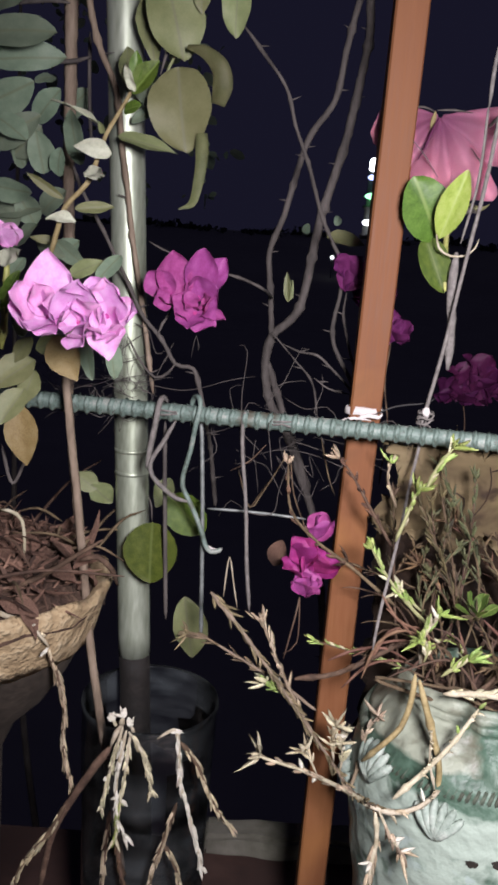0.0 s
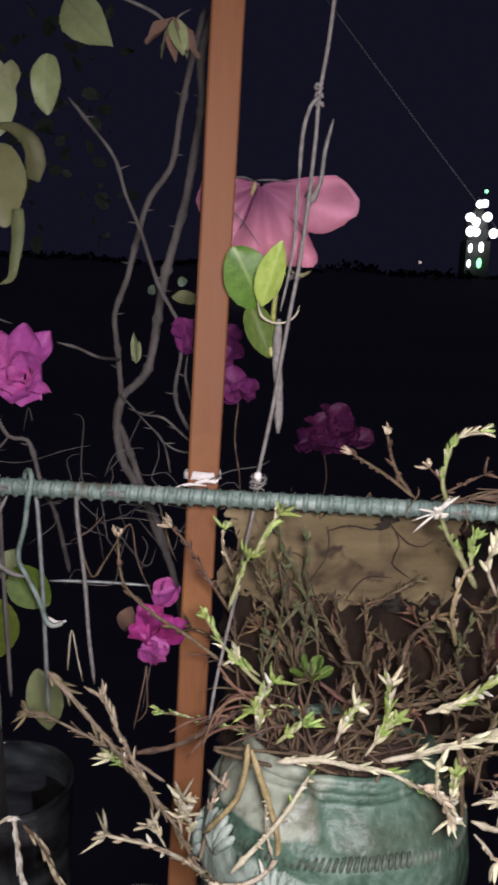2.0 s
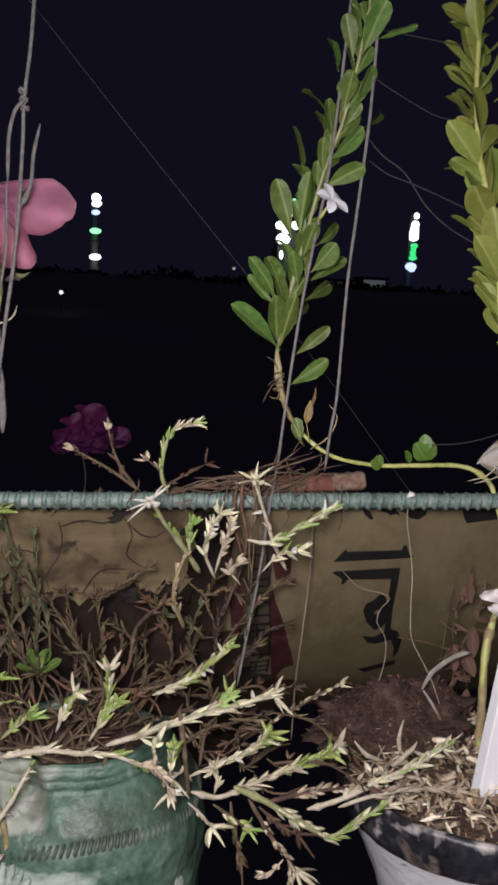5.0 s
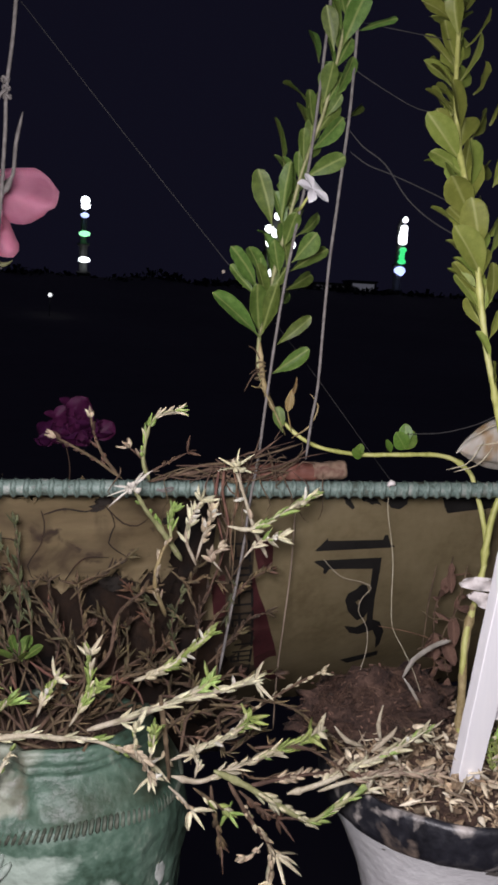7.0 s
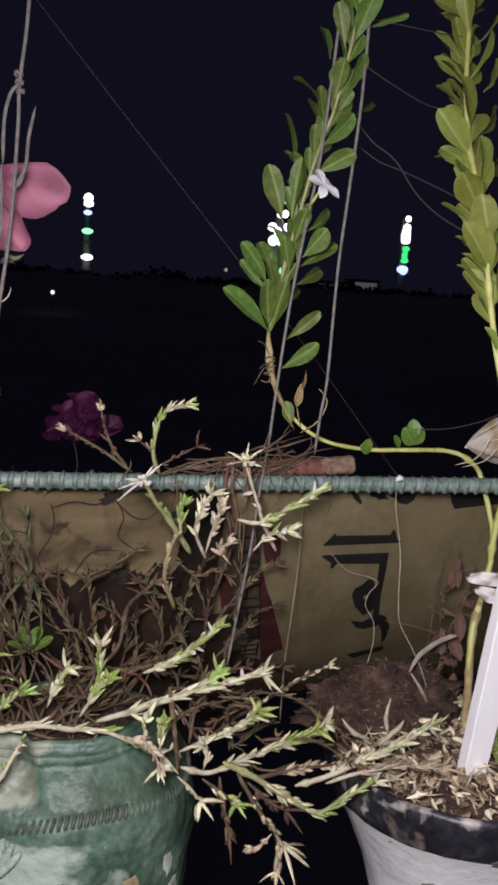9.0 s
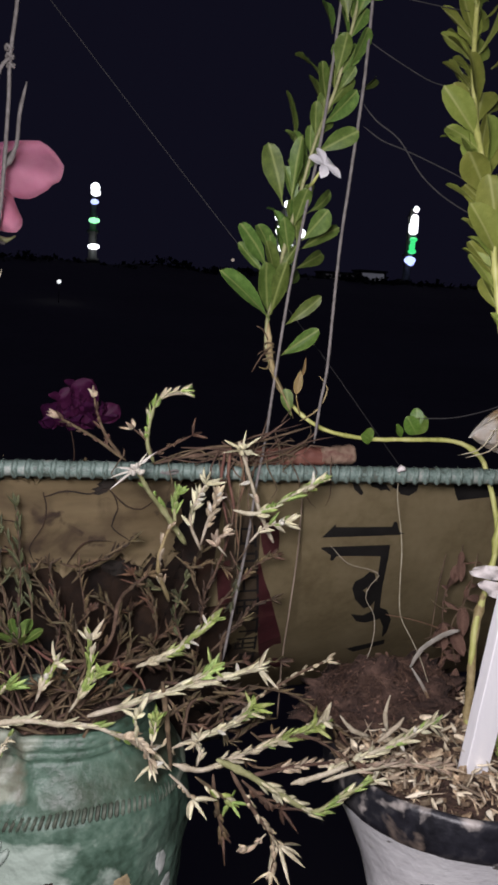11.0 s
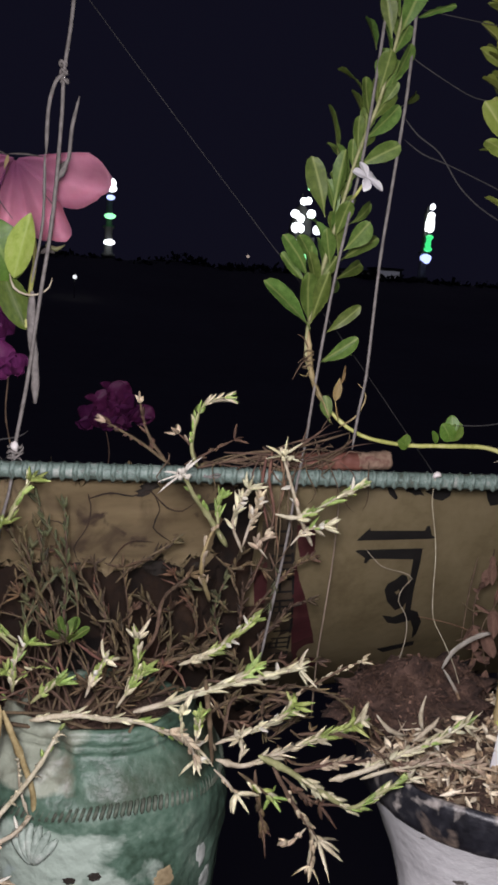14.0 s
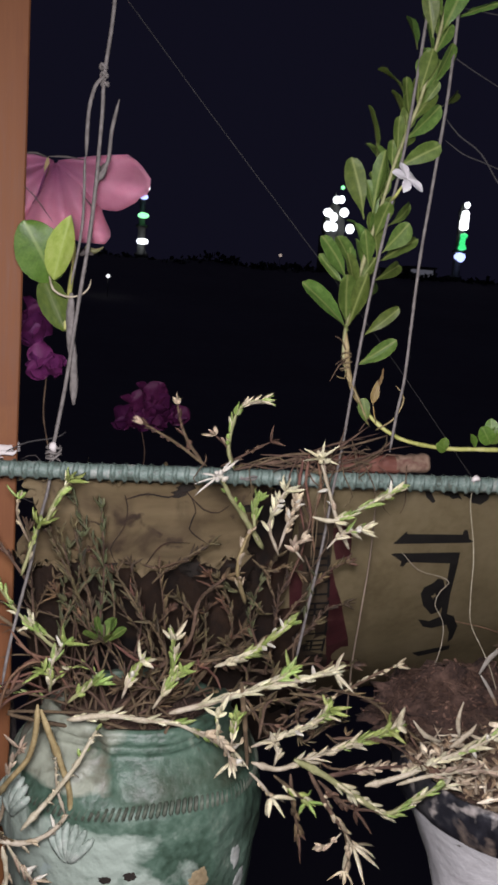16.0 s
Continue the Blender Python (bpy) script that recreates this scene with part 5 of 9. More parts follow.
for i in range(16):
    rr = 0.110 * (1 - i / 15.0)
    ring = []
    for k in range(56):
        a = math.tau * k / 56
        x, y = math.cos(a) * rr, math.sin(a) * rr
        z = 0.846 + 0.012 * (1 - (rr / 0.11) ** 2) + 0.005 * noise.noise(Vector((x * 50, y * 50, 1))) + 0.004 * noise.noise(Vector((x * 140, y * 140, 5)))
        z += 0.032 * math.exp(-(((x + 0.045) / 0.05) ** 2 + ((y - 0.075) / 0.045) ** 2))
        ring.append(bm.verts.new((WP.x + x, WP.y + y, z)))
    rings.append(ring)
for a, b in zip(rings, rings[1:]):
    for k in range(56):
        bm.faces.new((a[k], a[(k + 1) % 56], b[(k + 1) % 56], b[k]))
part("soil", bm, M["soil"], white)

# sacking pot
LP = Vector((-0.207, 0.655, 0.0))
sack = thing("sacking_pot", (LP.x, LP.y, FLOOR_Z), "dark footed clay bowl with frayed tan sacking rim, full of litter", "plant pot")
bm = bmesh.new()
lathe(bm, LP, [(0.05, FLOOR_Z + 0.002), (0.045, FLOOR_Z + 0.03), (0.026, 0.60), (0.024, 0.78), (0.040, 0.806), (0.066, 0.832), (0.088, 0.862), (0.102, 0.893), (0.108, 0.915)], 64, lumps(0.004, 30, 9), (0.93, 0.88))
part("body", bm, M["clay"], sack)
bm = bmesh.new()


def fray(q, a):
    return 0.004 * noise.noise(q * 26) + 0.0022 * noise.noise(q * 110)


lathe(bm, LP, [(0.094, 0.886), (0.099, 0.881), (0.1035, 0.889), (0.109, 0.903), (0.1150, 0.918), (0.1205, 0.931), (0.1215, 0.936), (0.1185, 0.938), (0.108, 0.931), (0.102, 0.92), (0.099, 0.91)], 128, fray, (0.93, 0.88))
for v in bm.verts:
    v.co.z += 0.006 * noise.noise(v.co * 34 + Vector((3, 0, 0))) + 0.003 * noise.noise(v.co * 120)
part("sacking", bm, M["jute"], sack, "frayed tan sacking rolled over the rim")
bm = bmesh.new()
rings = []
for i in range(14):
    rr = 0.108 * (1 - i / 13.0)
    ring = []
    for k in range(48):
        a = math.tau * k / 48
        x, y = math.cos(a) * rr, math.sin(a) * rr
        z = 0.920 + 0.040 * (1 - (rr / 0.108) ** 2) + 0.009 * noise.noise(Vector((x * 60, y * 60, 1))) + 0.006 * noise.noise(Vector((x * 150, y * 150, 5)))
        ring.append(bm.verts.new((LP.x + x, LP.y + y, z)))
    rings.append(ring)
for a, b in zip(rings, rings[1:]):
    for k in range(48):
        bm.faces.new((a[k], a[(k + 1) % 48], b[(k + 1) % 48], b[k]))
part("litter_bed", bm, M["soil"], sack)

# clear plastic jar
JP = Vector((-0.060, 0.690, 0.0))
jar = thing("plastic_jar", (JP.x, JP.y, FLOOR_Z), "dusty clear plastic jar, open at the top, with dark dregs", "jar")
bm = bmesh.new()
lathe(bm, JP, [(0.001, FLOOR_Z + 0.003), (0.05, FLOOR_Z + 0.003), (0.055, FLOOR_Z + 0.012), (0.0565, 0.62), (0.0575, 0.70), (0.0570, 0.705), (0.0585, 0.712), (0.059, 0.765), (0.0585, 0.770), (0.060, 0.775), (0.0605, 0.809), (0.0618, 0.813), (0.0605, 0.816), (0.0590, 0.813), (0.0588, 0.785)], 64, lumps(0.0015, 25, 2))
part("wall", bm, M["plastic"], jar)
bm = bmesh.new()
lathe(bm, JP, [(0.054, FLOOR_Z + 0.006), (0.0555, 0.60), (0.03, 0.606), (0.001, 0.608)], 40, lumps(0.002, 50))
part("dregs", bm, M["soil"], jar, "dark soil dregs")

# coir clump and white stick in the white pot
bm = bmesh.new()
cc = Vector((0.508, 0.622, 0.862))
bmesh.ops.create_icosphere(bm, subdivisions=5, radius=1.0)
for v in bm.verts:
    k = 1 + 0.40 * noise.noise(v.co * 2.2) + 0.30 * noise.noise(v.co * 6) + 0.18 * noise.noise(v.co * 17)
    v.co = cc + Vector((v.co.x * 0.070, v.co.y * 0.038, v.co.z * 0.036)) * k
core_points = [v.co.copy() for v in bm.verts if v.co.z > cc.z - 0.012]
clump = thing("coir_clump", cc - Vector((0, 0, 0.03)), "dark reddish clump of coir fibre resting on the soil", "coir")
part("core", bm, M["coir"], clump)
bm = bmesh.new()
r = random.Random(5)
for k in range(1500):
    a, b = r.uniform(0, math.tau), r.uniform(-0.2, 1.5)
    d = Vector((math.cos(a) * math.cos(b), math.sin(a) * math.cos(b), math.sin(b)))
    q = cc + Vector((d.x * 0.070, d.y * 0.038, d.z * 0.036)) * r.uniform(0.94, 1.08)
    side = Vector((r.gauss(0, 1), r.gauss(0, 1), r.gauss(0, 1))) * 0.010
    side -= d * side.dot(d)
    tube(bm, [q - d * 0.002 - side * 0.6, q + d * r.uniform(0.0, 0.002), q + d * r.uniform(-0.003, 0.001) + side * 0.9], 0.00035, 0.0002, seg=3, step=0.006)
tagged(part("fibre_fuzz", bm, M["coir_fuzz"], clump), "", "", "", "stuff")

wst = thing("white_stick", (0.526, 0.500, 0.870), "split wooden stick painted white, stuck in the pot", "stick")


def splint(bm, a, b, w0, w1, d):
    a, b = Vector(a), Vector(b)
    rows = []
    for i in range(25):
        v = i / 24
        q = a.lerp(b, v)
        w = w0 + (w1 - w0) * v
        row = []
        for sx, sy in ((-1, -0.86), (-0.95, -1), (0.93, -1), (1, -0.8), (1, 1), (-1, 1)):
            row.append(bm.verts.new(q + Vector((sx * (w / 2 + 0.0008 * noise.noise(Vector((sx, v * 9, 3)))), sy * d / 2, 0.004 * v * sx))))
        rows.append(row)
    for r0, r1 in zip(rows, rows[1:]):
        for k in range(6):
            bm.faces.new((r0[k], r0[(k + 1) % 6], r1[(k + 1) % 6], r1[k]))
    bm.faces.new(rows[0][::-1]), bm.faces.new(rows[-1])


bm = bmesh.new()
splint(bm, (0.526, 0.500, 0.862), (0.557, 0.500, 1.056), 0.021, 0.030, 0.011)
part("splint", bm, M["white_wood"], wst, "", False)
bm = bmesh.new()
splint(bm, (0.554, 0.508, 0.907), (0.568, 0.508, 1.035), 0.010, 0.016, 0.008)
part("splint", bm, M["white_wood"], wst, "", False)
bm = bmesh.new()
for seed, b, e, w in ((4, (0.543, 0.555, 1.007), (0.577, 0.548, 1.004), 0.8), (9, (0.550, 0.554, 0.996), (0.580, 0.546, 0.985), 0.9)):
    strip = blade(0.42, rows=12, cols=6, shape=0.5, fold=0.6, bend=0.2, wave=0.35, thick=0.03, tip=0.25, root=0.25, seed=seed)
    strip.transform(leaf_frame(b, e, (-0.1, -1, 0.3), w))
    scrap_me = bpy.data.meshes.new("strip")
    strip.to_mesh(scrap_me)
    strip.free()
    bm.from_mesh(scrap_me)
    bpy.data.meshes.remove(scrap_me)
tagged(part("cloth_tie", bm, M["cloth"]), "white cloth tie binding the stem to the stick", "tie")


# ---- leaf and petal shapes, each shared by many ----
def shapes(name, mat, n, **kw):
    return [mesh_of(blade(seed=i, **{k: (v[i % len(v)] if isinstance(v, tuple) else v) for k, v in kw.items()}), M[mat], name) for i in range(n)]


LEAF = shapes("leaf", "leaf", 4, width=0.42, shape=0.68, fold=(0.25, 0.1, 0.4, 0.2), bend=(0.12, 0.3, 0.05, -0.15), tip=0.42, thick=0.012, wave=(0.02, 0.04, 0.03, 0.05), sway=(0.03, -0.04, 0.05, -0.02))
TALL = shapes("leaf", "tall_leaf", 4, width=0.50, shape=0.64, fold=(0.25, 0.1, 0.4, 0.2), bend=(0.12, 0.3, 0.2, -0.12), tip=0.42, thick=0.012, wave=(0.02, 0.05, 0.03, 0.05), sway=(0.03, -0.04, 0.05, -0.02))
LIME = shapes("leaf", "lime", 3, width=0.6, shape=0.5, fold=(0.5, 0.2, 0.3), bend=(0.1, 0.2, 0.0), tip=(0.8, 0.5, 0.8), root=(0.75, 0.5, 0.75), wave=0.04)
FRESH = shapes("leaf", "fresh", 2, width=0.62, shape=0.5, fold=(0.35, 0.2), bend=0.1, tip=0.7, wave=0.03)
ROUND = shapes("leaf", "round_leaf", 2, width=0.95, shape=0.48, fold=(0.1, 0.2), bend=(0.1, 0.15), tip=0.6, root=0.5, wave=0.02)
OLIVE = shapes("leaf", "olive", 4, width=0.66, wave=(0.03, 0.06, 0.04, 0.08), sway=(0.03, -0.05, 0.04, -0.02), shape=0.45, fold=(0.2, 0.1, 0.3, 0.15), bend=(0.15, 0.3, 0.05, 0.2), tip=0.85)
BACK = shapes("leaf", "back_leaf", 4, root=0.55, width=0.55, wave=(0.03, 0.06, 0.04, 0.05), sway=(0.03, -0.05, 0.04, -0.02), shape=0.48, fold=(0.2, 0.1, 0.3, 0.15), bend=(0.15, 0.3, 0.05, 0.2), tip=0.55)
BROAD = shapes("leaf", "olive", 2, width=0.78, shape=0.5, fold=(0.12, 0.1), bend=(0.2, 0.4), tip=(0.5, 0.36), root=0.45, wave=(0.07, 0.14), cup=(0.1, 0.7), rows=14, cols=8)
SCRAP = shapes("leaf", "soil_scrap", 3, width=0.5, shape=0.45, fold=(0.5, 0.9, 0.3), bend=(0.5, -0.4, 0.8), wave=0.1, tip=0.8)
PALE = shapes("leaf", "pale_leaf", 2, width=0.45, shape=0.45, fold=0.6, bend=(0.5, -0.45), tip=0.8, wave=(0.12, 0.16), sway=(0.06, -0.06), rows=14)
YELLOW = shapes("leaf", "yellow_leaf", 2, width=0.6, shape=0.45, fold=0.2, bend=(0.2, 0.1), tip=0.9)
BRACT = shapes("bract", "bract", 4, root=0.5, width=0.95, shape=0.52, fold=(0.12, 0.2, 0.08, 0.15), bend=(-0.18, -0.05, -0.22, 0.14), wave=(0.13, 0.16, 0.11, 0.17), cup=(0.30, 0.2, 0.35, 0.15), tip=(0.66, 0.78, 0.62, 0.80), thick=0.006, rows=16, cols=10)
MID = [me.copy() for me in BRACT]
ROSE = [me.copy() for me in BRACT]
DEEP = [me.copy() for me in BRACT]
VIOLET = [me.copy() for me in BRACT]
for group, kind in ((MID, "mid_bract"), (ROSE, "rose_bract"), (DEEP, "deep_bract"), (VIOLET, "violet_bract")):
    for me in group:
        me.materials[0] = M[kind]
WHITE = shapes("petal", "white_petal", 2, width=0.62, shape=0.6, fold=0.25, bend=(0.15, 0.4), tip=0.8, thick=0.015)


def eye_side(base, end, roll=0.0):
    return Matrix.Rotation(roll, 3, (Vector(end) - Vector(base)).normalized()) @ TO_EYE


# ---- the periwinkle in the white pot ----
peri = thing("periwinkle", (0.559, 0.560, 0.859), "leafy periwinkle stem trained up strings, with a white flower", "plant")
stem("stem", [(0.557, 0.560, 0.857), (0.558, 0.562, 0.890), (0.562, 0.570, 0.950), (0.578, 0.580, 0.992), (0.588, 0.590, 1.030), (0.578, 0.600, 1.080), (0.567, 0.602, 1.097), (0.544, 0.604, 1.107), (0.501, 0.606, 1.108), (0.469, 0.608, 1.108), (0.434, 0.611, 1.113), (0.414, 0.615, 1.122), (0.401, 0.622, 1.134), (0.392, 0.630, 1.148)], 0.0030, 0.0015, M["green_stem"], peri, rough=0.25, nodes=0.016, seg=10)
stem("woody_foot", [(0.558, 0.562, 0.853), (0.558, 0.562, 0.890), (0.563, 0.571, 0.949), (0.573, 0.577, 0.982)], 0.0038, 0.0034, M["woody_stem"], peri, nodes=0.015, seg=10, rough=0.3)
main = [(0.392, 0.630, 1.148), (0.382, 0.634, 1.172), (0.379, 0.634, 1.195), (0.382, 0.632, 1.225), (0.388, 0.628, 1.258), (0.393, 0.624, 1.285), (0.398, 0.619, 1.312), (0.403, 0.615, 1.338), (0.410, 0.612, 1.362), (0.416, 0.609, 1.382), (0.420, 0.607, 1.403), (0.424, 0.605, 1.424), (0.427, 0.603, 1.445), (0.430, 0.602, 1.465), (0.434, 0.602, 1.490)]
stem("bare_foot", [(0.400, 0.621, 1.135), (0.391, 0.629, 1.148), (0.384, 0.633, 1.169), (0.381, 0.633, 1.188), (0.380, 0.633, 1.200)], 0.0026, 0.0023, M["woody_stem"], peri, nodes=0.012, rough=0.3)
stem("upper_stem", main, 0.0016, 0.0012, M["sprig_stem"], peri, nodes=0.02)
stem("side_stem", [(0.584, 0.585, 1.005), (0.585, 0.585, 1.029), (0.590, 0.585, 1.060), (0.603, 0.585, 1.093), (0.616, 0.585, 1.128)], 0.0032, 0.0028, M["green_stem"], peri, nodes=0.02)


def vine_leaf(b, e, w, roll, kind):
    leaf("leaf", LEAF[kind], b, Vector(b).lerp(Vector(e), 1.03), peri, eye_side(b, e, roll * 1.4), w * 0.88, 0.4)


vine_leaf((0.381, 0.632, 1.202), (0.337, 0.606, 1.238), 0.69, 0.3, 0)
vine_leaf((0.376, 0.630, 1.241), (0.356, 0.612, 1.275), 1.01, 0.3, 1)
vine_leaf((0.379, 0.631, 1.205), (0.364, 0.608, 1.248), 0.81, -0.3, 3)
vine_leaf((0.396, 0.620, 1.262), (0.397, 0.636, 1.301), 0.91, 0.3, 0)
vine_leaf((0.391, 0.624, 1.255), (0.379, 0.606, 1.280), 0.94, -0.4, 2)
vine_leaf((0.393, 0.622, 1.276), (0.395, 0.604, 1.305), 1.05, 0.4, 3)
vine_leaf((0.386, 0.628, 1.221), (0.407, 0.640, 1.250), 0.84, 0.3, 1)
vine_leaf((0.384, 0.630, 1.228), (0.369, 0.604, 1.260), 0.76, 0.2, 0)
vine_leaf((0.380, 0.630, 1.206), (0.380, 0.600, 1.246), 0.76, -0.5, 2)
vine_leaf((0.376, 0.630, 1.237), (0.353, 0.640, 1.259), 0.79, 0.5, 3)
vine_leaf((0.392, 0.630, 1.197), (0.416, 0.610, 1.219), 0.80, 0.2, 1)
vine_leaf((0.390, 0.632, 1.173), (0.415, 0.612, 1.196), 0.90, 0.2, 2)
vine_leaf((0.383, 0.622, 1.292), (0.368, 0.606, 1.333), 1.03, 0.2, 1)
vine_leaf((0.389, 0.620, 1.297), (0.386, 0.600, 1.340), 0.75, -0.4, 2)
vine_leaf((0.389, 0.618, 1.337), (0.395, 0.645, 1.385), 0.42, 0.4, 0)
vine_leaf((0.404, 0.614, 1.332), (0.430, 0.598, 1.350), 1.21, 0.3, 3)
vine_leaf((0.406, 0.612, 1.352), (0.428, 0.594, 1.375), 1.18, 0.5, 0)
vine_leaf((0.404, 0.610, 1.386), (0.404, 0.640, 1.419), 0.62, 0.4, 1)
vine_leaf((0.407, 0.611, 1.365), (0.407, 0.640, 1.396), 0.55, 0.3, 2)
vine_leaf((0.415, 0.608, 1.389), (0.416, 0.592, 1.416), 1.17, -0.2, 3)
vine_leaf((0.424, 0.606, 1.396), (0.433, 0.590, 1.420), 1.40, 0.4, 0)
vine_leaf((0.418, 0.609, 1.379), (0.426, 0.596, 1.393), 1.13, 0.3, 1)
vine_leaf((0.409, 0.606, 1.419), (0.414, 0.640, 1.453), 0.48, 0.3, 2)
vine_leaf((0.426, 0.603, 1.430), (0.435, 0.590, 1.468), 1.20, 0.3, 3)
vine_leaf((0.420, 0.604, 1.428), (0.409, 0.596, 1.457), 1.08, -0.3, 0)
vine_leaf((0.400, 0.616, 1.286), (0.433, 0.625, 1.305), 0.79, 0.4, 1)
vine_leaf((0.399, 0.618, 1.266), (0.412, 0.600, 1.288), 1.37, 0.4, 2)
vine_leaf((0.396, 0.620, 1.257), (0.433, 0.645, 1.280), 0.62, 0.3, 3)
vine_leaf((0.395, 0.622, 1.243), (0.434, 0.650, 1.261), 0.60, 0.3, 0)
vine_leaf((0.390, 0.624, 1.230), (0.415, 0.640, 1.242), 0.76, 0.3, 1)
vine_leaf((0.434, 0.606, 1.380), (0.464, 0.640, 1.401), 0.35, 0.4, 2)
vine_leaf((0.435, 0.603, 1.443), (0.471, 0.615, 1.465), 0.38, 0.8, 3)
vine_leaf((0.381, 0.626, 1.248), (0.373, 0.650, 1.281), 0.86, 0.2, 0)
vine_leaf((0.402, 0.616, 1.325), (0.394, 0.640, 1.363), 0.63, 0.3, 1)
vine_leaf((0.422, 0.602, 1.452), (0.412, 0.610, 1.481), 1.24, 0.3, 2)
vine_leaf((0.427, 0.602, 1.461), (0.442, 0.595, 1.489), 1.28, 0.3, 0)
vine_leaf((0.399, 0.616, 1.307), (0.390, 0.635, 1.326), 0.83, 0.3, 3)
vine_leaf((0.395, 0.620, 1.272), (0.387, 0.650, 1.303), 0.38, 0.3, 1)


# the pairs behind, turned away from the front
def leaf_pairs(line, plant, meshes, low, gap, size, seed):
    r = random.Random(seed)
    run, nxt, turn = 0.0, 0.0, 0.3
    for a, b in zip(line, line[1:]):
        run += (b - a).length
        if run < nxt or b.z < low:
            continue
        nxt = run + gap
        turn += 1.57 + r.uniform(-0.3, 0.3)
        d = (b - a).normalized()
        for half in (0, math.pi):
            out = Vector((math.cos(turn + half), abs(math.sin(turn + half)) * 0.9 + 0.25, 0))
            way = (out * r.uniform(0.35, 0.6) + d).normalized()
            leaf("leaf", meshes[r.randrange(4)], b, b + way * size * r.uniform(0.8, 1.15), plant, d * 0.4 + TO_EYE * 0.5 + Vector((r.uniform(-0.5, 0.5), 0, 0)), r.uniform(0.8, 1.1), 0.3)


leaf_pairs(curve(main, 0.004), peri, LEAF, 1.225, 0.0095, 0.030, 44)
stem("leaf_stalk", [(0.405, 0.613, 1.127), (0.402, 0.612, 1.136), (0.400, 0.612, 1.146)], 0.0008, 0.0007, M["yellow_leaf"], peri)
leaf("withered_leaf", YELLOW[0], (0.400, 0.612, 1.144), (0.401, 0.606, 1.163), peri, TO_EYE, 0.62, 0.2, "orange withered leaf")
leaf("withered_leaf", YELLOW[1], (0.402, 0.611, 1.156), (0.405, 0.604, 1.174), peri, (0.6, -1, 0.1), 0.40, 0.2, "orange withered leaf")
leaf("leaf", LEAF[1], (0.397, 0.612, 1.126), (0.390, 0.604, 1.147), peri, TO_EYE, 1.1, 0.2)
for pts in ([(0.400, 0.614, 1.124), (0.386, 0.606, 1.146), (0.377, 0.604, 1.160), (0.372, 0.604, 1.166)], [(0.405, 0.612, 1.122), (0.418, 0.606, 1.133), (0.424, 0.604, 1.150), (0.416, 0.604, 1.160)], [(0.384, 0.634, 1.170), (0.377, 0.622, 1.163), (0.369, 0.618, 1.165)]):
    stem("tendril", pts, 0.0008, 0.0005, M["woody_stem"], peri)
for q in (((0.508, 0.604, 1.113), (0.494, 0.598, 1.131)), ((0.508, 0.604, 1.113), (0.516, 0.600, 1.133)), ((0.508, 0.604, 1.120), (0.506, 0.604, 1.139)), ((0.463, 0.606, 1.108), (0.464, 0.598, 1.120)), ((0.468, 0.606, 1.107), (0.455, 0.600, 1.114)), ((0.495, 0.606, 1.110), (0.491, 0.606, 1.124))):
    leaf("young_leaf", LIME[1], q[0], Vector(q[0]).lerp(Vector(q[1]), 0.8), peri, TO_EYE, 1.3, 0.4)
bloom = Vector((0.403, 0.590, 1.321))
stem("flower_stalk", [Vector((0.400, 0.614, 1.305)), bloom + Vector((-0.006, 0.004, -0.012)), bloom], 0.0012, 0.0012, M["green_stem"], peri)
flower = put("flower", mesh_of(blade(0.4, seed=1), M["white_petal"], "flower_heart"), Matrix.Translation(bloom) @ Matrix.Scale(0.004, 4), peri, "white five-petalled flower")
for k in range(5):
    a = math.tau * k / 5 + 0.35
    up = Vector((0.26, -0.76, 0.55)).normalized()
    e1 = up.cross(Vector((0, 1, 0))).normalized()
    d = (e1 * math.cos(a) + up.cross(e1) * math.sin(a)) * (0.0150, 0.0135, 0.0155, 0.0125, 0.0145)[k] + up * 0.003
    put("petal", WHITE[k % 2], leaf_frame(bloom, bloom + d, up, 1.05), flower)

for k, (b, e) in enumerate((((0.383, 0.633, 1.178), (0.364, 0.620, 1.160)), ((0.382, 0.633, 1.183), (0.366, 0.620, 1.197)), ((0.383, 0.633, 1.173), (0.368, 0.620, 1.174)))):
    stem("tie_fibre", [b, Vector(b).lerp(Vector(e), 0.5) + Vector((0, 0, 0.004)), e], 0.0008, 0.0005, M["twig"], peri)
wrap("fibre_tie", (0.382, 0.633, 1.176), 0.0040, 4, 0.016, M["twig"], "dry fibre wound round the plant stem and string", 0.0008, 1.0, 8)

# ---- the taller plant beside it ----
tall = thing("tall_periwinkle", (0.634, 0.560, 0.839), "tall upright plant with dense oval yellow-green leaves", "plant")
TALL_LINE = [(0.634, 0.560, 0.839), (0.621, 0.560, 0.965), (0.592, 0.556, 1.075), (0.566, 0.552, 1.138), (0.555, 0.550, 1.171), (0.545, 0.550, 1.202), (0.536, 0.551, 1.242), (0.533, 0.555, 1.269), (0.531, 0.566, 1.304), (0.530, 0.578, 1.336), (0.529, 0.588, 1.360), (0.530, 0.600, 1.393), (0.532, 0.608, 1.417), (0.539, 0.622, 1.461), (0.547, 0.635, 1.493), (0.555, 0.650, 1.535), (0.566, 0.670, 1.610)]
stem("stem", TALL_LINE, 0.0034, 0.0016, M["green_stem"], tall, nodes=0.022, seg=9)


def tall_leaf(b, e, w, roll, kind):
    leaf("leaf", TALL[kind], b, Vector(b).lerp(Vector(e), 1.02), tall, eye_side(b, e, roll * 1.3 + 1.0 * ease(e[2], 1.36, 1.46) * (1 if roll > 0 else -1)), w * 0.88, 0.4)


tall_leaf((0.532, 0.615, 1.435), (0.522, 0.640, 1.465), 0.70, 0.3, 0)
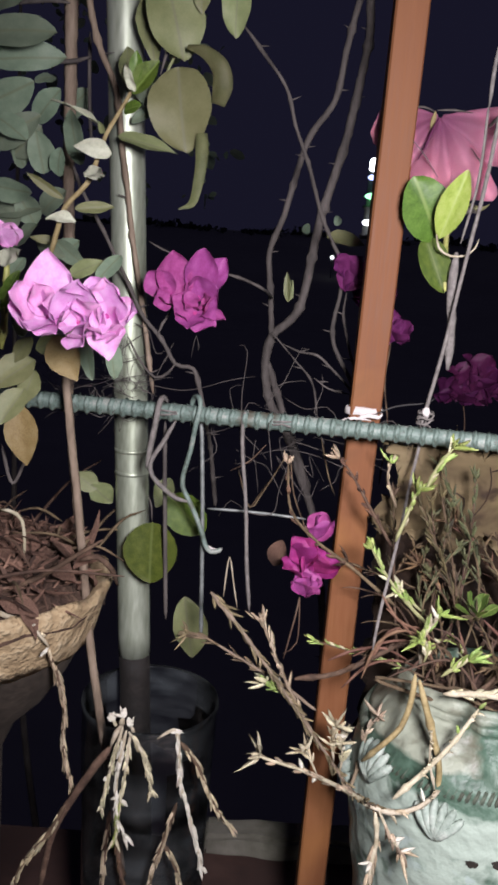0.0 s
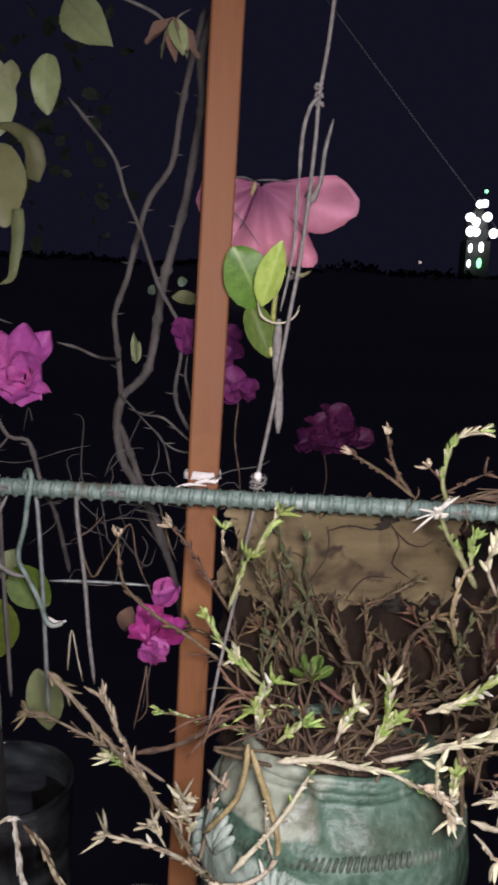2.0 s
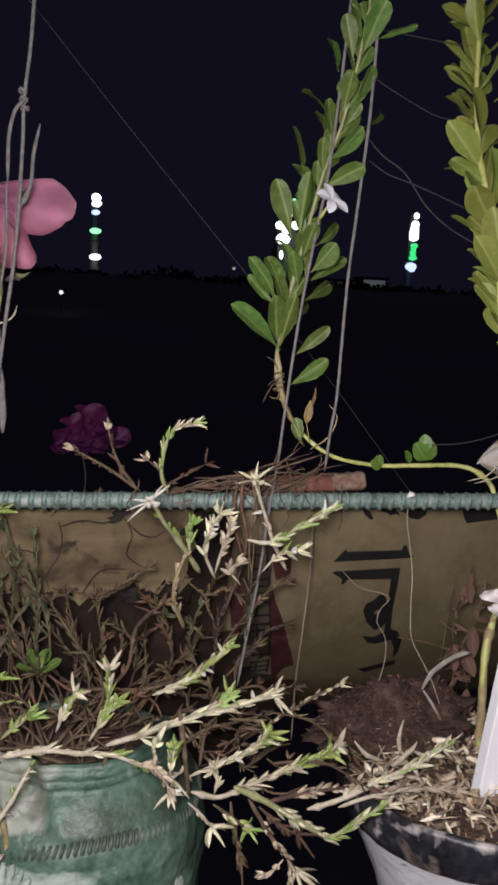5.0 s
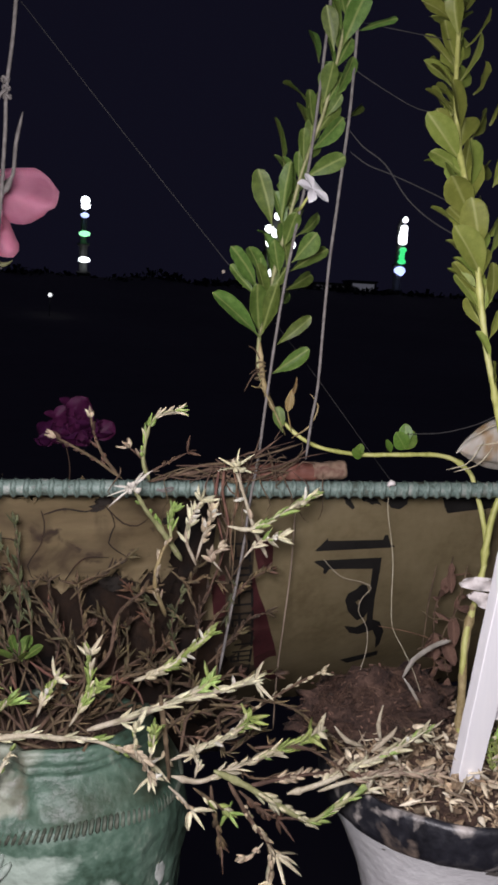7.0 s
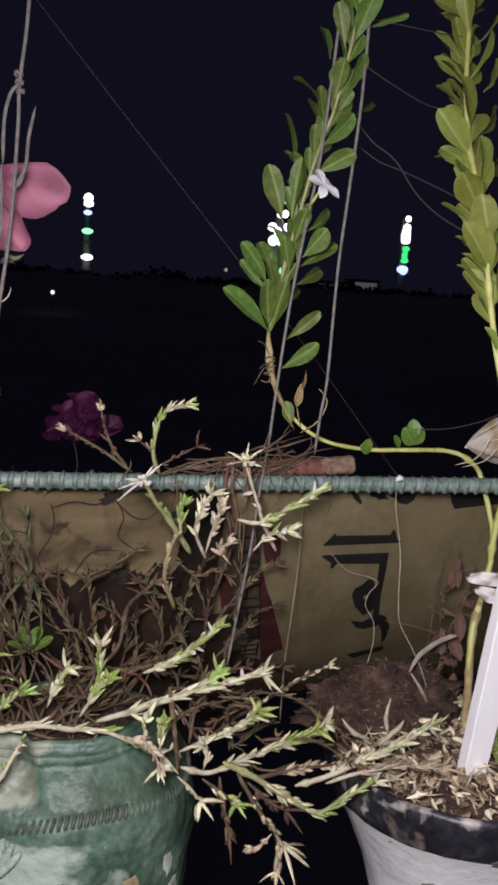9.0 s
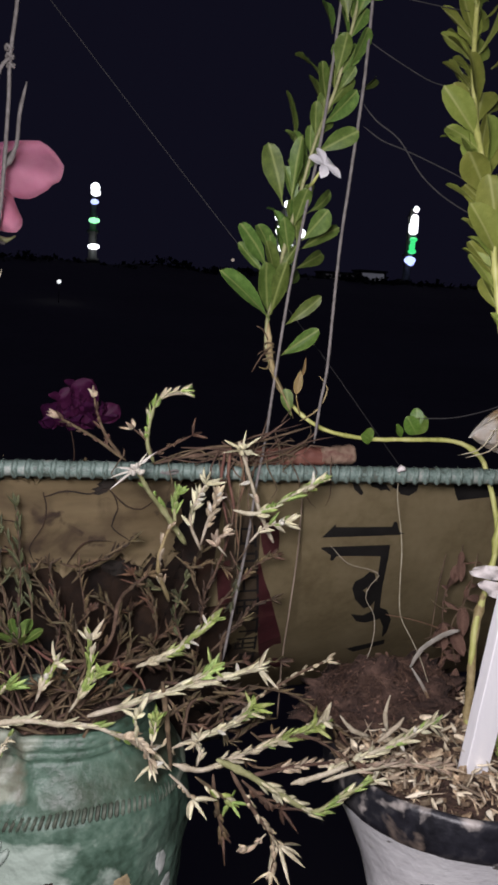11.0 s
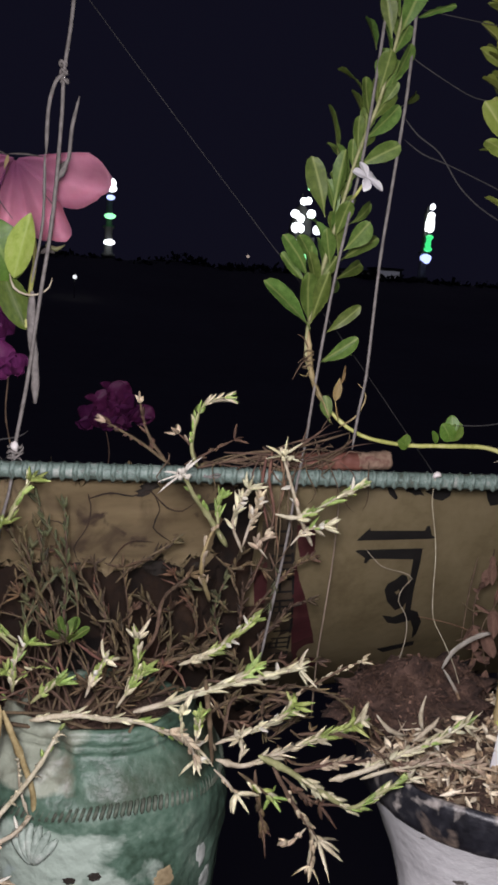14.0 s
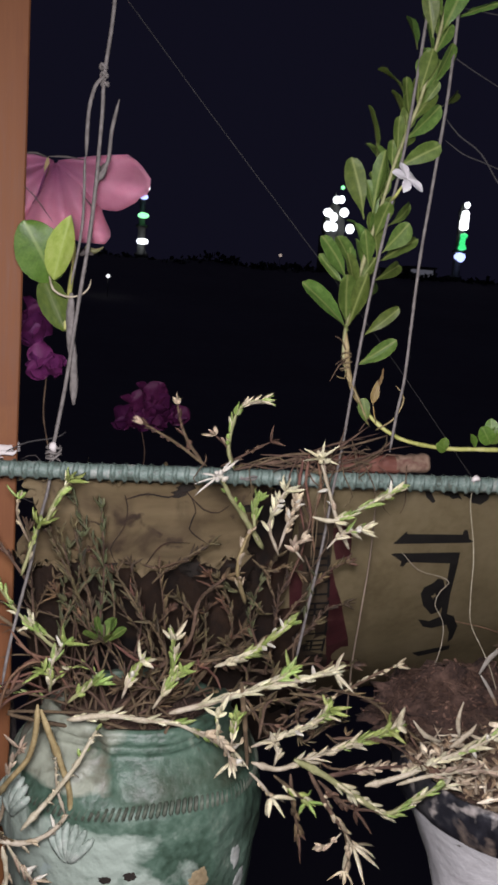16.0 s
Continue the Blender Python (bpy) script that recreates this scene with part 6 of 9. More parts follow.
tall_leaf((0.530, 0.610, 1.416), (0.531, 0.640, 1.444), 0.64, 0.3, 1)
tall_leaf((0.536, 0.608, 1.421), (0.550, 0.592, 1.452), 1.33, 0.4, 2)
tall_leaf((0.528, 0.603, 1.392), (0.521, 0.635, 1.418), 0.62, 0.4, 3)
tall_leaf((0.534, 0.598, 1.376), (0.517, 0.578, 1.412), 1.07, 0.1, 0)
tall_leaf((0.548, 0.606, 1.411), (0.585, 0.630, 1.436), 0.48, 0.5, 1)
tall_leaf((0.530, 0.590, 1.355), (0.494, 0.576, 1.382), 0.95, -0.3, 2)
tall_leaf((0.563, 0.600, 1.387), (0.590, 0.630, 1.429), 0.57, 0.4, 3)
tall_leaf((0.545, 0.598, 1.375), (0.582, 0.630, 1.407), 0.53, 0.4, 0)
tall_leaf((0.531, 0.588, 1.346), (0.512, 0.606, 1.364), 0.89, 0.7, 1)
tall_leaf((0.534, 0.578, 1.329), (0.528, 0.558, 1.363), 1.30, 0.3, 2)
tall_leaf((0.534, 0.570, 1.306), (0.502, 0.552, 1.337), 1.06, -0.3, 3)
tall_leaf((0.528, 0.566, 1.295), (0.510, 0.588, 1.319), 0.84, 0.6, 0)
tall_leaf((0.537, 0.560, 1.279), (0.519, 0.540, 1.314), 1.20, 0.1, 1)
tall_leaf((0.539, 0.556, 1.259), (0.507, 0.540, 1.294), 0.98, -0.3, 2)
tall_leaf((0.548, 0.560, 1.278), (0.566, 0.580, 1.315), 0.84, 0.3, 3)
tall_leaf((0.537, 0.552, 1.247), (0.517, 0.568, 1.269), 0.88, 0.7, 0)
tall_leaf((0.544, 0.552, 1.238), (0.547, 0.540, 1.269), 1.15, 0.4, 1)
tall_leaf((0.549, 0.550, 1.193), (0.533, 0.540, 1.217), 0.57, 0.2, 2)
tall_leaf((0.557, 0.550, 1.171), (0.542, 0.540, 1.194), 0.52, 0.2, 3)
tall_leaf((0.546, 0.550, 1.211), (0.548, 0.540, 1.234), 0.86, 0.3, 0)
tall_leaf((0.543, 0.615, 1.450), (0.563, 0.600, 1.472), 1.13, 0.4, 1)
tall_leaf((0.538, 0.620, 1.460), (0.518, 0.605, 1.488), 1.01, -0.2, 2)
tall_leaf((0.543, 0.625, 1.476), (0.545, 0.605, 1.505), 1.26, 0.3, 3)
tall_leaf((0.560, 0.585, 1.335), (0.569, 0.575, 1.362), 1.29, 0.3, 0)
tall_leaf((0.546, 0.568, 1.292), (0.571, 0.575, 1.317), 1.02, 0.3, 2)
tall_leaf((0.537, 0.625, 1.471), (0.524, 0.645, 1.497), 0.94, 0.3, 1)
tall_leaf((0.540, 0.585, 1.342), (0.580, 0.610, 1.359), 0.65, 0.4, 2)
tall_leaf((0.544, 0.575, 1.302), (0.575, 0.600, 1.334), 0.72, 0.3, 1)


leaf_pairs(curve(TALL_LINE, 0.004), tall, TALL, 1.215, 0.0105, 0.037, 45)


# ---- needle-leaved succulents in the pots ----
class Heap:
    """Gathers many small pieces into one mesh."""

    def __init__(self):
        self.v, self.f = [], []

    def spindle(self, base, way, size, width, bend=None, seg=5, flat=0.6, blunt=0.75):
        way = way.normalized()
        s = way.orthogonal().normalized()
        s = Matrix.Rotation(rnd.uniform(0, math.tau), 3, way) @ s
        u = way.cross(s)
        bend = bend if bend is not None else Vector((0, 0, 0))
        n0 = len(self.v)
        width *= 0.98
        prof = ((0.0, 0.45), (0.20, 0.92), (0.48, 1.0), (0.78, 0.66), (1.0, blunt * 0.14))
        for t, k in prof:
            q = base + way * (size * t) + bend * (t * t)
            for j in range(seg):
                a = math.tau * j / seg
                self.v.append(q + s * (math.cos(a) * width * k) + u * (math.sin(a) * width * k * flat))
        for i in range(len(prof) - 1):
            for j in range(seg):
                self.f.append((n0 + i * seg + j, n0 + i * seg + (j + 1) % seg, n0 + (i + 1) * seg + (j + 1) % seg, n0 + (i + 1) * seg + j))
        self.f.append(tuple(n0 + (len(prof) - 1) * seg + j for j in range(seg)))

    def chip(self, at, size, r):
        a = Vector((r.gauss(0, 1), r.gauss(0, 1), r.gauss(0, 0.5))).normalized()
        b = a.orthogonal().normalized()
        b = Matrix.Rotation(r.uniform(0, 6), 3, a) @ b
        c = a.cross(b)
        n0 = len(self.v)
        w, h = size * r.uniform(0.07, 0.32), size * r.uniform(0.02, 0.07)
        for x, y, z in ((-1, -1, -1), (1, -0.6, -1), (1, 0.8, -1), (-1, 1, -1), (-0.9, -0.8, 1), (0.8, -0.7, 1), (0.9, 0.6, 1), (-1, 0.9, 1)):
            self.v.append(at + a * (x * size * 0.5 + z * z * 0.1 * size) + b * (y * w * r.uniform(0.7, 1.1)) + c * (z * h))
        for q in ((0, 1, 2, 3), (7, 6, 5, 4), (0, 4, 5, 1), (1, 5, 6, 2), (2, 6, 7, 3), (3, 7, 4, 0)):
            self.f.append(tuple(n0 + k for k in q))

    def done(self, name, mat, parent=None, label="", smooth=True):
        me = bpy.data.meshes.new(name)
        me.from_pydata([tuple(q) for q in self.v], [], self.f)
        if smooth:
            me.polygons.foreach_set("use_smooth", [True] * len(me.polygons))
        me.materials.append(mat)
        return put(name, me, None, parent, label)


TIPS, BUDS = {}, {}


def sprig(plant, pts, r=0.0017, leaves="needle", bark="twig", gap=0.0036, size=0.012, width=0.0018, lean=0.6, start=0.25, star=0, star_size=0.016, star_leaf=None, droop=0.0, bud=False, seed=None):
    """A stalk with needle leaves along it, and a star of longer ones at its end."""
    q = random.Random(seed if seed is not None else rnd.randrange(10 ** 6))
    if bark == "pale":
        r *= 0.78
    bm = bmesh.new()
    line = tube(bm, pts, r * 1.2, r * 0.7, seg=6, step=0.004, rough=0.25, nodes=0.012)
    stalk = part("stalk", bm, M["sprig_stem" if bark == "green_stem" else bark], plant)
    hp, old = Heap(), Heap()
    tips, buds = TIPS.setdefault(plant.name, Heap()), BUDS.setdefault(plant.name, Heap())
    tipped = q.choice((0.0, 0.35, 0.7))
    fr = frames(line)
    run, nxt, total = 0.0, 0.0, sum(((b - a).length for a, b in zip(line, line[1:])), 0.0)
    for i in range(1, len(line)):
        run += (line[i] - line[i - 1]).length
        while nxt < run:
            nxt += gap * q.uniform(0.4, 1.0)
            if run < start * total:
                continue
            d, s, u = fr[i]
            a = q.uniform(0, math.tau)
            out = s * math.cos(a) + u * math.sin(a)
            way = d * q.uniform(0.7, 1.3) + out * q.uniform(0.35, 0.9) * lean * 0.72
            ln = size * q.choice((0.4, 0.5, 0.6, 0.72, 0.9))
            if leaves == "white_needle" and run > 0.6 * total and q.random() < tipped:
                tips.spindle(line[i] + out * r * 0.7, way, ln, width * q.uniform(0.75, 1.2), out * ln * q.uniform(-0.1, 0.3))
                continue
            (old if leaves == "green_needle" and (run < 0.34 * total or q.random() < 0.14) else hp).spindle(line[i] + out * r * 0.7, way, ln, width * q.uniform(0.75, 1.2), Vector((0, 0, -droop * ln)) + out * ln * q.uniform(-0.1, 0.25))
    if hp.v:
        hp.done("needle_leaves", M[leaves], stalk)
    if bark == "pale" and q.random() < 0.6:
        for k in range(q.randrange(2, 5)):
            i = q.randrange(len(line) // 2, len(line))
            d, s, u = fr[i]
            a = q.uniform(0, math.tau)
            out = s * math.cos(a) + u * math.sin(a)
            buds.spindle(line[i] + out * r * 0.5, out + d * q.uniform(0.1, 0.9), q.uniform(0.0055, 0.010), q.uniform(0.0013, 0.0021), out * 0.003 * q.uniform(-1, 1), 6, 0.85, 1.4)
    if old.v:
        old.done("withered_leaves", M["white_needle"], stalk)
    if star:
        st = Heap()
        d, s, u = fr[-1]
        for k in range(star):
            a = math.tau * k / star + q.uniform(-0.4, 0.4)
            out = s * math.cos(a) + u * math.sin(a)
            way = d * (q.uniform(0.1, 0.9) if star_size >= 0.016 else q.uniform(0.6, 1.6)) + out * (1.0 if star_size >= 0.016 else 0.75)
            ln = star_size * (q.uniform(0.45, 1.15) if star_size >= 0.015 else q.uniform(0.35, 0.95))
            st.spindle(line[-1], way, ln, width * q.uniform(0.9, 1.35), out * ln * q.uniform(-0.3, 0.1) + d * ln * 0.2 + Vector((0, 0, -0.3 * ln * q.random())))
        if bud:
            st.spindle(line[-1] - d * 0.001, d, 0.008, 0.0026, seg=7, flat=0.9, blunt=0.8)
        st.done("leaf_star", M[star_leaf or leaves], stalk)
    return stalk


rose = thing("needle_succulent", (GP.x, GP.y, 0.90), "half-withered needle-leaved succulent spilling over its pot", "plant")
W, G, N, B = "white_needle", "green_needle", "needle", "brown_needle"

# above and before the bar
sprig(rose, [(0.311, 0.600, 1.024), (0.291, 0.585, 1.053), (0.274, 0.570, 1.075), (0.263, 0.556, 1.093)], 0.0021, G, "green_stem", 0.012, 0.014, start=0.1, star=3, star_size=0.008, star_leaf="bleached", bud=True)


def leaf_star(at, ways, mat, label):
    """A knobbly heart with a few long thin leaves."""
    at, hp = Vector(at), Heap()
    for way in ways:
        hp.spindle(at, Vector(way), Vector(way).length * 1.05, 0.0013, Vector((0.001, 0, -0.002)), 6)
    for k in range(4):
        hp.spindle(at + Vector((0.002 * math.sin(2 * k), -0.003, 0.003 * math.cos(2 * k) - 0.001)), Vector((math.sin(k * 1.7), -0.7, 0.8)), 0.006, 0.0022, None, 6, 0.9)
    hp.done("leaf_star", M[mat], rose, label)


leaf_star((0.261, 0.556, 1.094), ((0.012, -0.004, 0.015), (0.006, -0.006, 0.015), (-0.019, -0.004, -0.003), (-0.019, -0.008, -0.010), (0.003, -0.006, 0.008), (-0.004, -0.008, 0.006), (-0.013, 0.004, 0.003)), "bleached", "bleached white leaf star")
leaf_star((0.345, 0.572, 1.105), ((0.000, -0.003, 0.017), (0.012, -0.004, 0.013), (-0.016, -0.003, 0.010), (-0.018, -0.006, 0.001), (0.010, -0.008, -0.001), (-0.006, -0.008, 0.006)), "white_needle", "dry cream leaf star")
sprig(rose, [(0.296, 0.575, 1.046), (0.295, 0.575, 1.060), (0.297, 0.575, 1.071)], 0.0013, G, "green_stem", 0.0022, 0.013, lean=0.7, start=0.3, star=5, star_size=0.012)
sprig(rose, [(0.315, 0.570, 1.029), (0.306, 0.570, 1.052), (0.311, 0.570, 1.068), (0.317, 0.570, 1.080)], 0.0015, W, "pale", 0.0030, 0.013, lean=1.1, star=6, star_size=0.017)
sprig(rose, [(0.315, 0.570, 1.033), (0.321, 0.570, 1.055), (0.326, 0.570, 1.071)], 0.0013, N, "pale", 0.0022, 0.012, lean=1.2, star=6, star_size=0.012)
sprig(rose, [(0.375, 0.575, 1.031), (0.363, 0.575, 1.055), (0.354, 0.575, 1.080), (0.345, 0.575, 1.105)], 0.0020, N, "pale", 0.012, 0.010, star=3, star_size=0.010, star_leaf=W, bud=True)
sprig(rose, [(0.334, 0.552, 1.064), (0.352, 0.552, 1.061), (0.374, 0.552, 1.071), (0.390, 0.552, 1.079)], 0.0018, G, "pale", 0.0020, 0.014, lean=0.55, star=5, star_size=0.013)
sprig(rose, [(0.377, 0.548, 1.075), (0.390, 0.548, 1.081), (0.402, 0.548, 1.087)], 0.0014, W, "pale", 0.0020, 0.012, lean=0.6, start=0.0, star=5, star_size=0.012)
sprig(rose, [(0.349, 0.555, 1.038), (0.360, 0.555, 1.049), (0.376, 0.555, 1.053)], 0.0012, W, "pale", 0.0026, 0.013, lean=1.1, star=6, star_size=0.014)
sprig(rose, [(0.333, 0.560, 1.026), (0.324, 0.560, 1.038), (0.330, 0.560, 1.044)], 0.0012, N, "pale", 0.0020, 0.011, lean=1.2, star=6, star_size=0.012)
sprig(rose, [(0.283, 0.600, 1.090), (0.277, 0.598, 1.106), (0.279, 0.596, 1.128), (0.283, 0.596, 1.139)], 0.0016, G, "green_stem", 0.0045, 0.012, lean=0.6)
sprig(rose, [(0.283, 0.596, 1.138), (0.289, 0.594, 1.144), (0.300, 0.592, 1.147)], 0.0012, W, "green_stem", 0.0022, 0.014, 0.0015, lean=0.7, start=0, star=5, star_size=0.014, star_leaf=G)
sprig(rose, [(0.283, 0.600, 1.090), (0.277, 0.600, 1.107), (0.266, 0.600, 1.117)], 0.0012, N, "twig", 0.010, 0.010, star=3)
sprig(rose, [(0.265, 0.620, 1.088), (0.240, 0.620, 1.106), (0.223, 0.620, 1.116), (0.212, 0.620, 1.122)], 0.0013, B, "twig", 0.0075, 0.009, star_leaf="needle", star=4, star_size=0.010)
sprig(rose, [(0.261, 0.620, 1.091), (0.248, 0.620, 1.109), (0.241, 0.620, 1.127), (0.239, 0.620, 1.138)], 0.0013, B, "twig", 0.0075, 0.010, star_leaf="needle", star=5, star_size=0.012)
sprig(rose, [(0.278, 0.625, 1.087), (0.305, 0.625, 1.101), (0.319, 0.625, 1.108)], 0.0010, B, "twig", 0.010, 0.009, star=3)
sprig(rose, [(0.299, 0.600, 0.978), (0.283, 0.570, 1.017), (0.288, 0.570, 1.041), (0.295, 0.570, 1.052)], 0.0016, "needle", "woody_stem", 0.009, 0.012, star=0)
# the tangle of dry roots lying on the bar
for k, pts in enumerate((
    [(0.283, 0.602, 1.089), (0.310, 0.602, 1.095), (0.345, 0.602, 1.097), (0.374, 0.602, 1.095), (0.405, 0.602, 1.106), (0.418, 0.602, 1.117)], [(0.300, 0.598, 1.094), (0.322, 0.598, 1.102), (0.355, 0.598, 1.105), (0.383, 0.598, 1.112), (0.410, 0.598, 1.120)], [(0.339, 0.610, 1.105), (0.359, 0.610, 1.092), (0.384, 0.610, 1.090), (0.413, 0.610, 1.103)],
    [(0.341, 0.590, 1.105), (0.340, 0.590, 1.082), (0.346, 0.590, 1.054), (0.341, 0.590, 1.026), (0.331, 0.590, 0.998)], [(0.348, 0.590, 1.102), (0.353, 0.590, 1.077), (0.348, 0.590, 1.049), (0.352, 0.590, 1.021)], [(0.364, 0.596, 1.107), (0.378, 0.596, 1.117), (0.391, 0.596, 1.127)], [(0.314, 0.600, 1.094), (0.337, 0.600, 1.099), (0.351, 0.600, 1.090), (0.373, 0.600, 1.099)],
    [(0.301, 0.605, 1.095), (0.334, 0.605, 1.092), (0.367, 0.605, 1.101)], [(0.385, 0.600, 1.092), (0.384, 0.600, 1.105), (0.379, 0.600, 1.116)], [(0.337, 0.592, 1.101), (0.335, 0.592, 1.072), (0.343, 0.592, 1.039)],
)):
    stem("root", pts, rnd.uniform(0.0009, 0.0018), 0.0008, M["red_stalk" if k in (3, 4, 9) else "twig"], rose, rough=0.5)
    for j in range(2):
        off = Vector((rnd.gauss(0, 0.006), rnd.uniform(-0.006, 0.002), rnd.gauss(0, 0.004)))
        stem("rootlet", [Vector(p) + off + Vector((rnd.gauss(0, 0.006), 0, rnd.gauss(0, 0.005))) for p in pts[j:]], rnd.uniform(0.0004, 0.0009), 0.0004, M["twig"], rose, rough=0.5)

# across the pot mouth
sprig(rose, [(0.267, 0.560, 0.943), (0.285, 0.560, 0.949), (0.304, 0.560, 0.958), (0.324, 0.560, 0.976)], 0.0017, G, "pale", 0.0017, 0.014, lean=0.55, start=0.1, star=4, star_size=0.012)
sprig(rose, [(0.228, 0.530, 0.923), (0.248, 0.530, 0.927), (0.273, 0.530, 0.933), (0.298, 0.530, 0.940), (0.326, 0.530, 0.943), (0.354, 0.530, 0.948)], 0.0024, W, "pale", 0.0030, 0.018, 0.0018, lean=0.35, start=0.1, star=4)
sprig(rose, [(0.297, 0.525, 0.943), (0.307, 0.525, 0.947), (0.317, 0.525, 0.954)], 0.0014, G, "green_stem", 0.0013, 0.013, lean=0.9, start=0.1, star=6)
sprig(rose, [(0.155, 0.530, 0.923), (0.185, 0.530, 0.924), (0.208, 0.530, 0.919), (0.232, 0.530, 0.915), (0.255, 0.530, 0.903), (0.275, 0.530, 0.892)], 0.0024, W, "pale", 0.0065, 0.012, lean=0.7, start=0.0, star=5)
sprig(rose, [(0.245, 0.500, 0.924), (0.261, 0.500, 0.916), (0.269, 0.500, 0.898)], 0.0016, N, "pale", 0.0022, 0.012, lean=1.2, start=0.1, star=6, star_leaf=W, bud=True)
sprig(rose, [(0.268, 0.500, 0.911), (0.270, 0.500, 0.921), (0.271, 0.500, 0.931)], 0.0014, G, "pale", 0.0018, 0.012, lean=1.0, start=0.2, star=5, star_leaf=G, bud=True)
sprig(rose, [(0.259, 0.498, 0.913), (0.257, 0.498, 0.925), (0.257, 0.498, 0.936)], 0.0014, W, "pale", 0.0030, 0.010, lean=1.0, start=0.2, star=4, bud=True)
sprig(rose, [(0.281, 0.530, 0.944), (0.285, 0.530, 0.917), (0.288, 0.530, 0.892), (0.290, 0.530, 0.874)], 0.0020, N, "twig", 0.012, 0.011)
sprig(rose, [(0.283, 0.500, 0.909), (0.302, 0.500, 0.915), (0.323, 0.500, 0.922), (0.338, 0.500, 0.930)], 0.0018, W, "pale", 0.0024, 0.013, lean=0.6, star=4)
sprig(rose, [(0.324, 0.498, 0.924), (0.331, 0.498, 0.927), (0.340, 0.498, 0.935)], 0.0012, G, "green_stem", 0.0013, 0.012, lean=0.8, start=0, star=5)
sprig(rose, [(0.284, 0.500, 0.897), (0.305, 0.500, 0.890), (0.326, 0.500, 0.896), (0.349, 0.500, 0.902), (0.373, 0.500, 0.908), (0.396, 0.500, 0.917)], 0.0022, W, "pale", 0.0030, 0.015, 0.0018, lean=0.6, star=4)
sprig(rose, [(0.300, 0.496, 0.895), (0.302, 0.496, 0.906), (0.299, 0.496, 0.914)], 0.0014, W, "pale", 0.0026, 0.011, star=6, bud=True)
sprig(rose, [(0.348, 0.496, 0.905), (0.367, 0.496, 0.911), (0.387, 0.496, 0.916)], 0.0016, G, "green_stem", 0.0014, 0.013, lean=0.7, start=0, star=5)
sprig(rose, [(0.312, 0.488, 0.904), (0.335, 0.488, 0.890), (0.362, 0.488, 0.870), (0.387, 0.488, 0.854), (0.407, 0.488, 0.862), (0.434, 0.488, 0.873)], 0.0022, W, "green_stem", 0.0028, 0.016, 0.0018, lean=0.5, star=4)
sprig(rose, [(0.317, 0.470, 0.905), (0.334, 0.470, 0.875), (0.348, 0.470, 0.855), (0.355, 0.470, 0.844)], 0.0015, N, "twig", 0.0032, 0.011, star=7, star_size=0.022, star_leaf=W, bud=True)
sprig(rose, [(0.345, 0.470, 0.855), (0.338, 0.470, 0.848), (0.331, 0.470, 0.846)], 0.0011, N, "pale", 0.006, 0.009, star=4, star_size=0.008, bud=True)
sprig(rose, [(0.348, 0.470, 0.855), (0.352, 0.470, 0.837), (0.350, 0.470, 0.824)], 0.0011, N, "twig", 0.003, 0.010, droop=0.4, star=4)
sprig(rose, [(0.276, 0.475, 0.905), (0.286, 0.475, 0.894), (0.293, 0.475, 0.884)], 0.0014, N, "pale", 0.006, 0.010, star=7, star_size=0.018, star_leaf=W, bud=True)
sprig(rose, [(0.295, 0.480, 0.898), (0.310, 0.480, 0.885), (0.321, 0.480, 0.875)], 0.0013, G, "twig", 0.0026, 0.012, star=4)
sprig(rose, [(0.309, 0.485, 0.895), (0.312, 0.485, 0.873), (0.319, 0.485, 0.846)], 0.0012, B, "twig", 0.0030, 0.010, droop=0.4, star=4)
sprig(rose, [(0.350, 0.590, 0.881), (0.387, 0.590, 0.900), (0.417, 0.590, 0.915), (0.435, 0.590, 0.921)], 0.0015, N, "twig", 0.0090, 0.009, star=6, star_size=0.012)
sprig(rose, [(0.369, 0.490, 0.877), (0.398, 0.490, 0.882), (0.429, 0.490, 0.893), (0.457, 0.490, 0.902), (0.478, 0.490, 0.911)], 0.0024, W, "pale", 0.0032, 0.016, 0.0019, lean=0.5, star=4)
sprig(rose, [(0.389, 0.480, 0.882), (0.416, 0.480, 0.887), (0.453, 0.480, 0.888), (0.487, 0.480, 0.881)], 0.0018, N, "pale", 0.0026, 0.014, 0.0019, lean=0.7, star=5)
sprig(rose, [(0.339, 0.500, 0.880), (0.361, 0.500, 0.883), (0.388, 0.500, 0.884), (0.411, 0.500, 0.883)], 0.0016, N, "twig", 0.0024, 0.013, lean=0.9, star=4)
sprig(rose, [(0.330, 0.485, 0.888), (0.341, 0.485, 0.877), (0.352, 0.485, 0.867), (0.361, 0.485, 0.861)], 0.0014, B, "twig", 0.0024, 0.011, lean=0.9, star=4)
sprig(rose, [(0.192, 0.520, 0.942), (0.197, 0.520, 0.955), (0.205, 0.520, 0.969)], 0.0016, G, "pale", 0.0016, 0.011, lean=0.6, star=5, star_leaf=W)
sprig(rose, [(0.215, 0.525, 0.930), (0.227, 0.525, 0.950), (0.229, 0.525, 0.971), (0.228, 0.525, 0.982)], 0.0014, G, "pale", 0.0024, 0.013, lean=0.5, star=5, star_leaf=W)
sprig(rose, [(0.219, 0.525, 0.936), (0.227, 0.525, 0.948), (0.235, 0.525, 0.957)], 0.0014, G, "green_stem", 0.0015, 0.012, lean=0.7, start=0.1, star=4)
rosette = Vector((0.184, 0.578, 0.958))
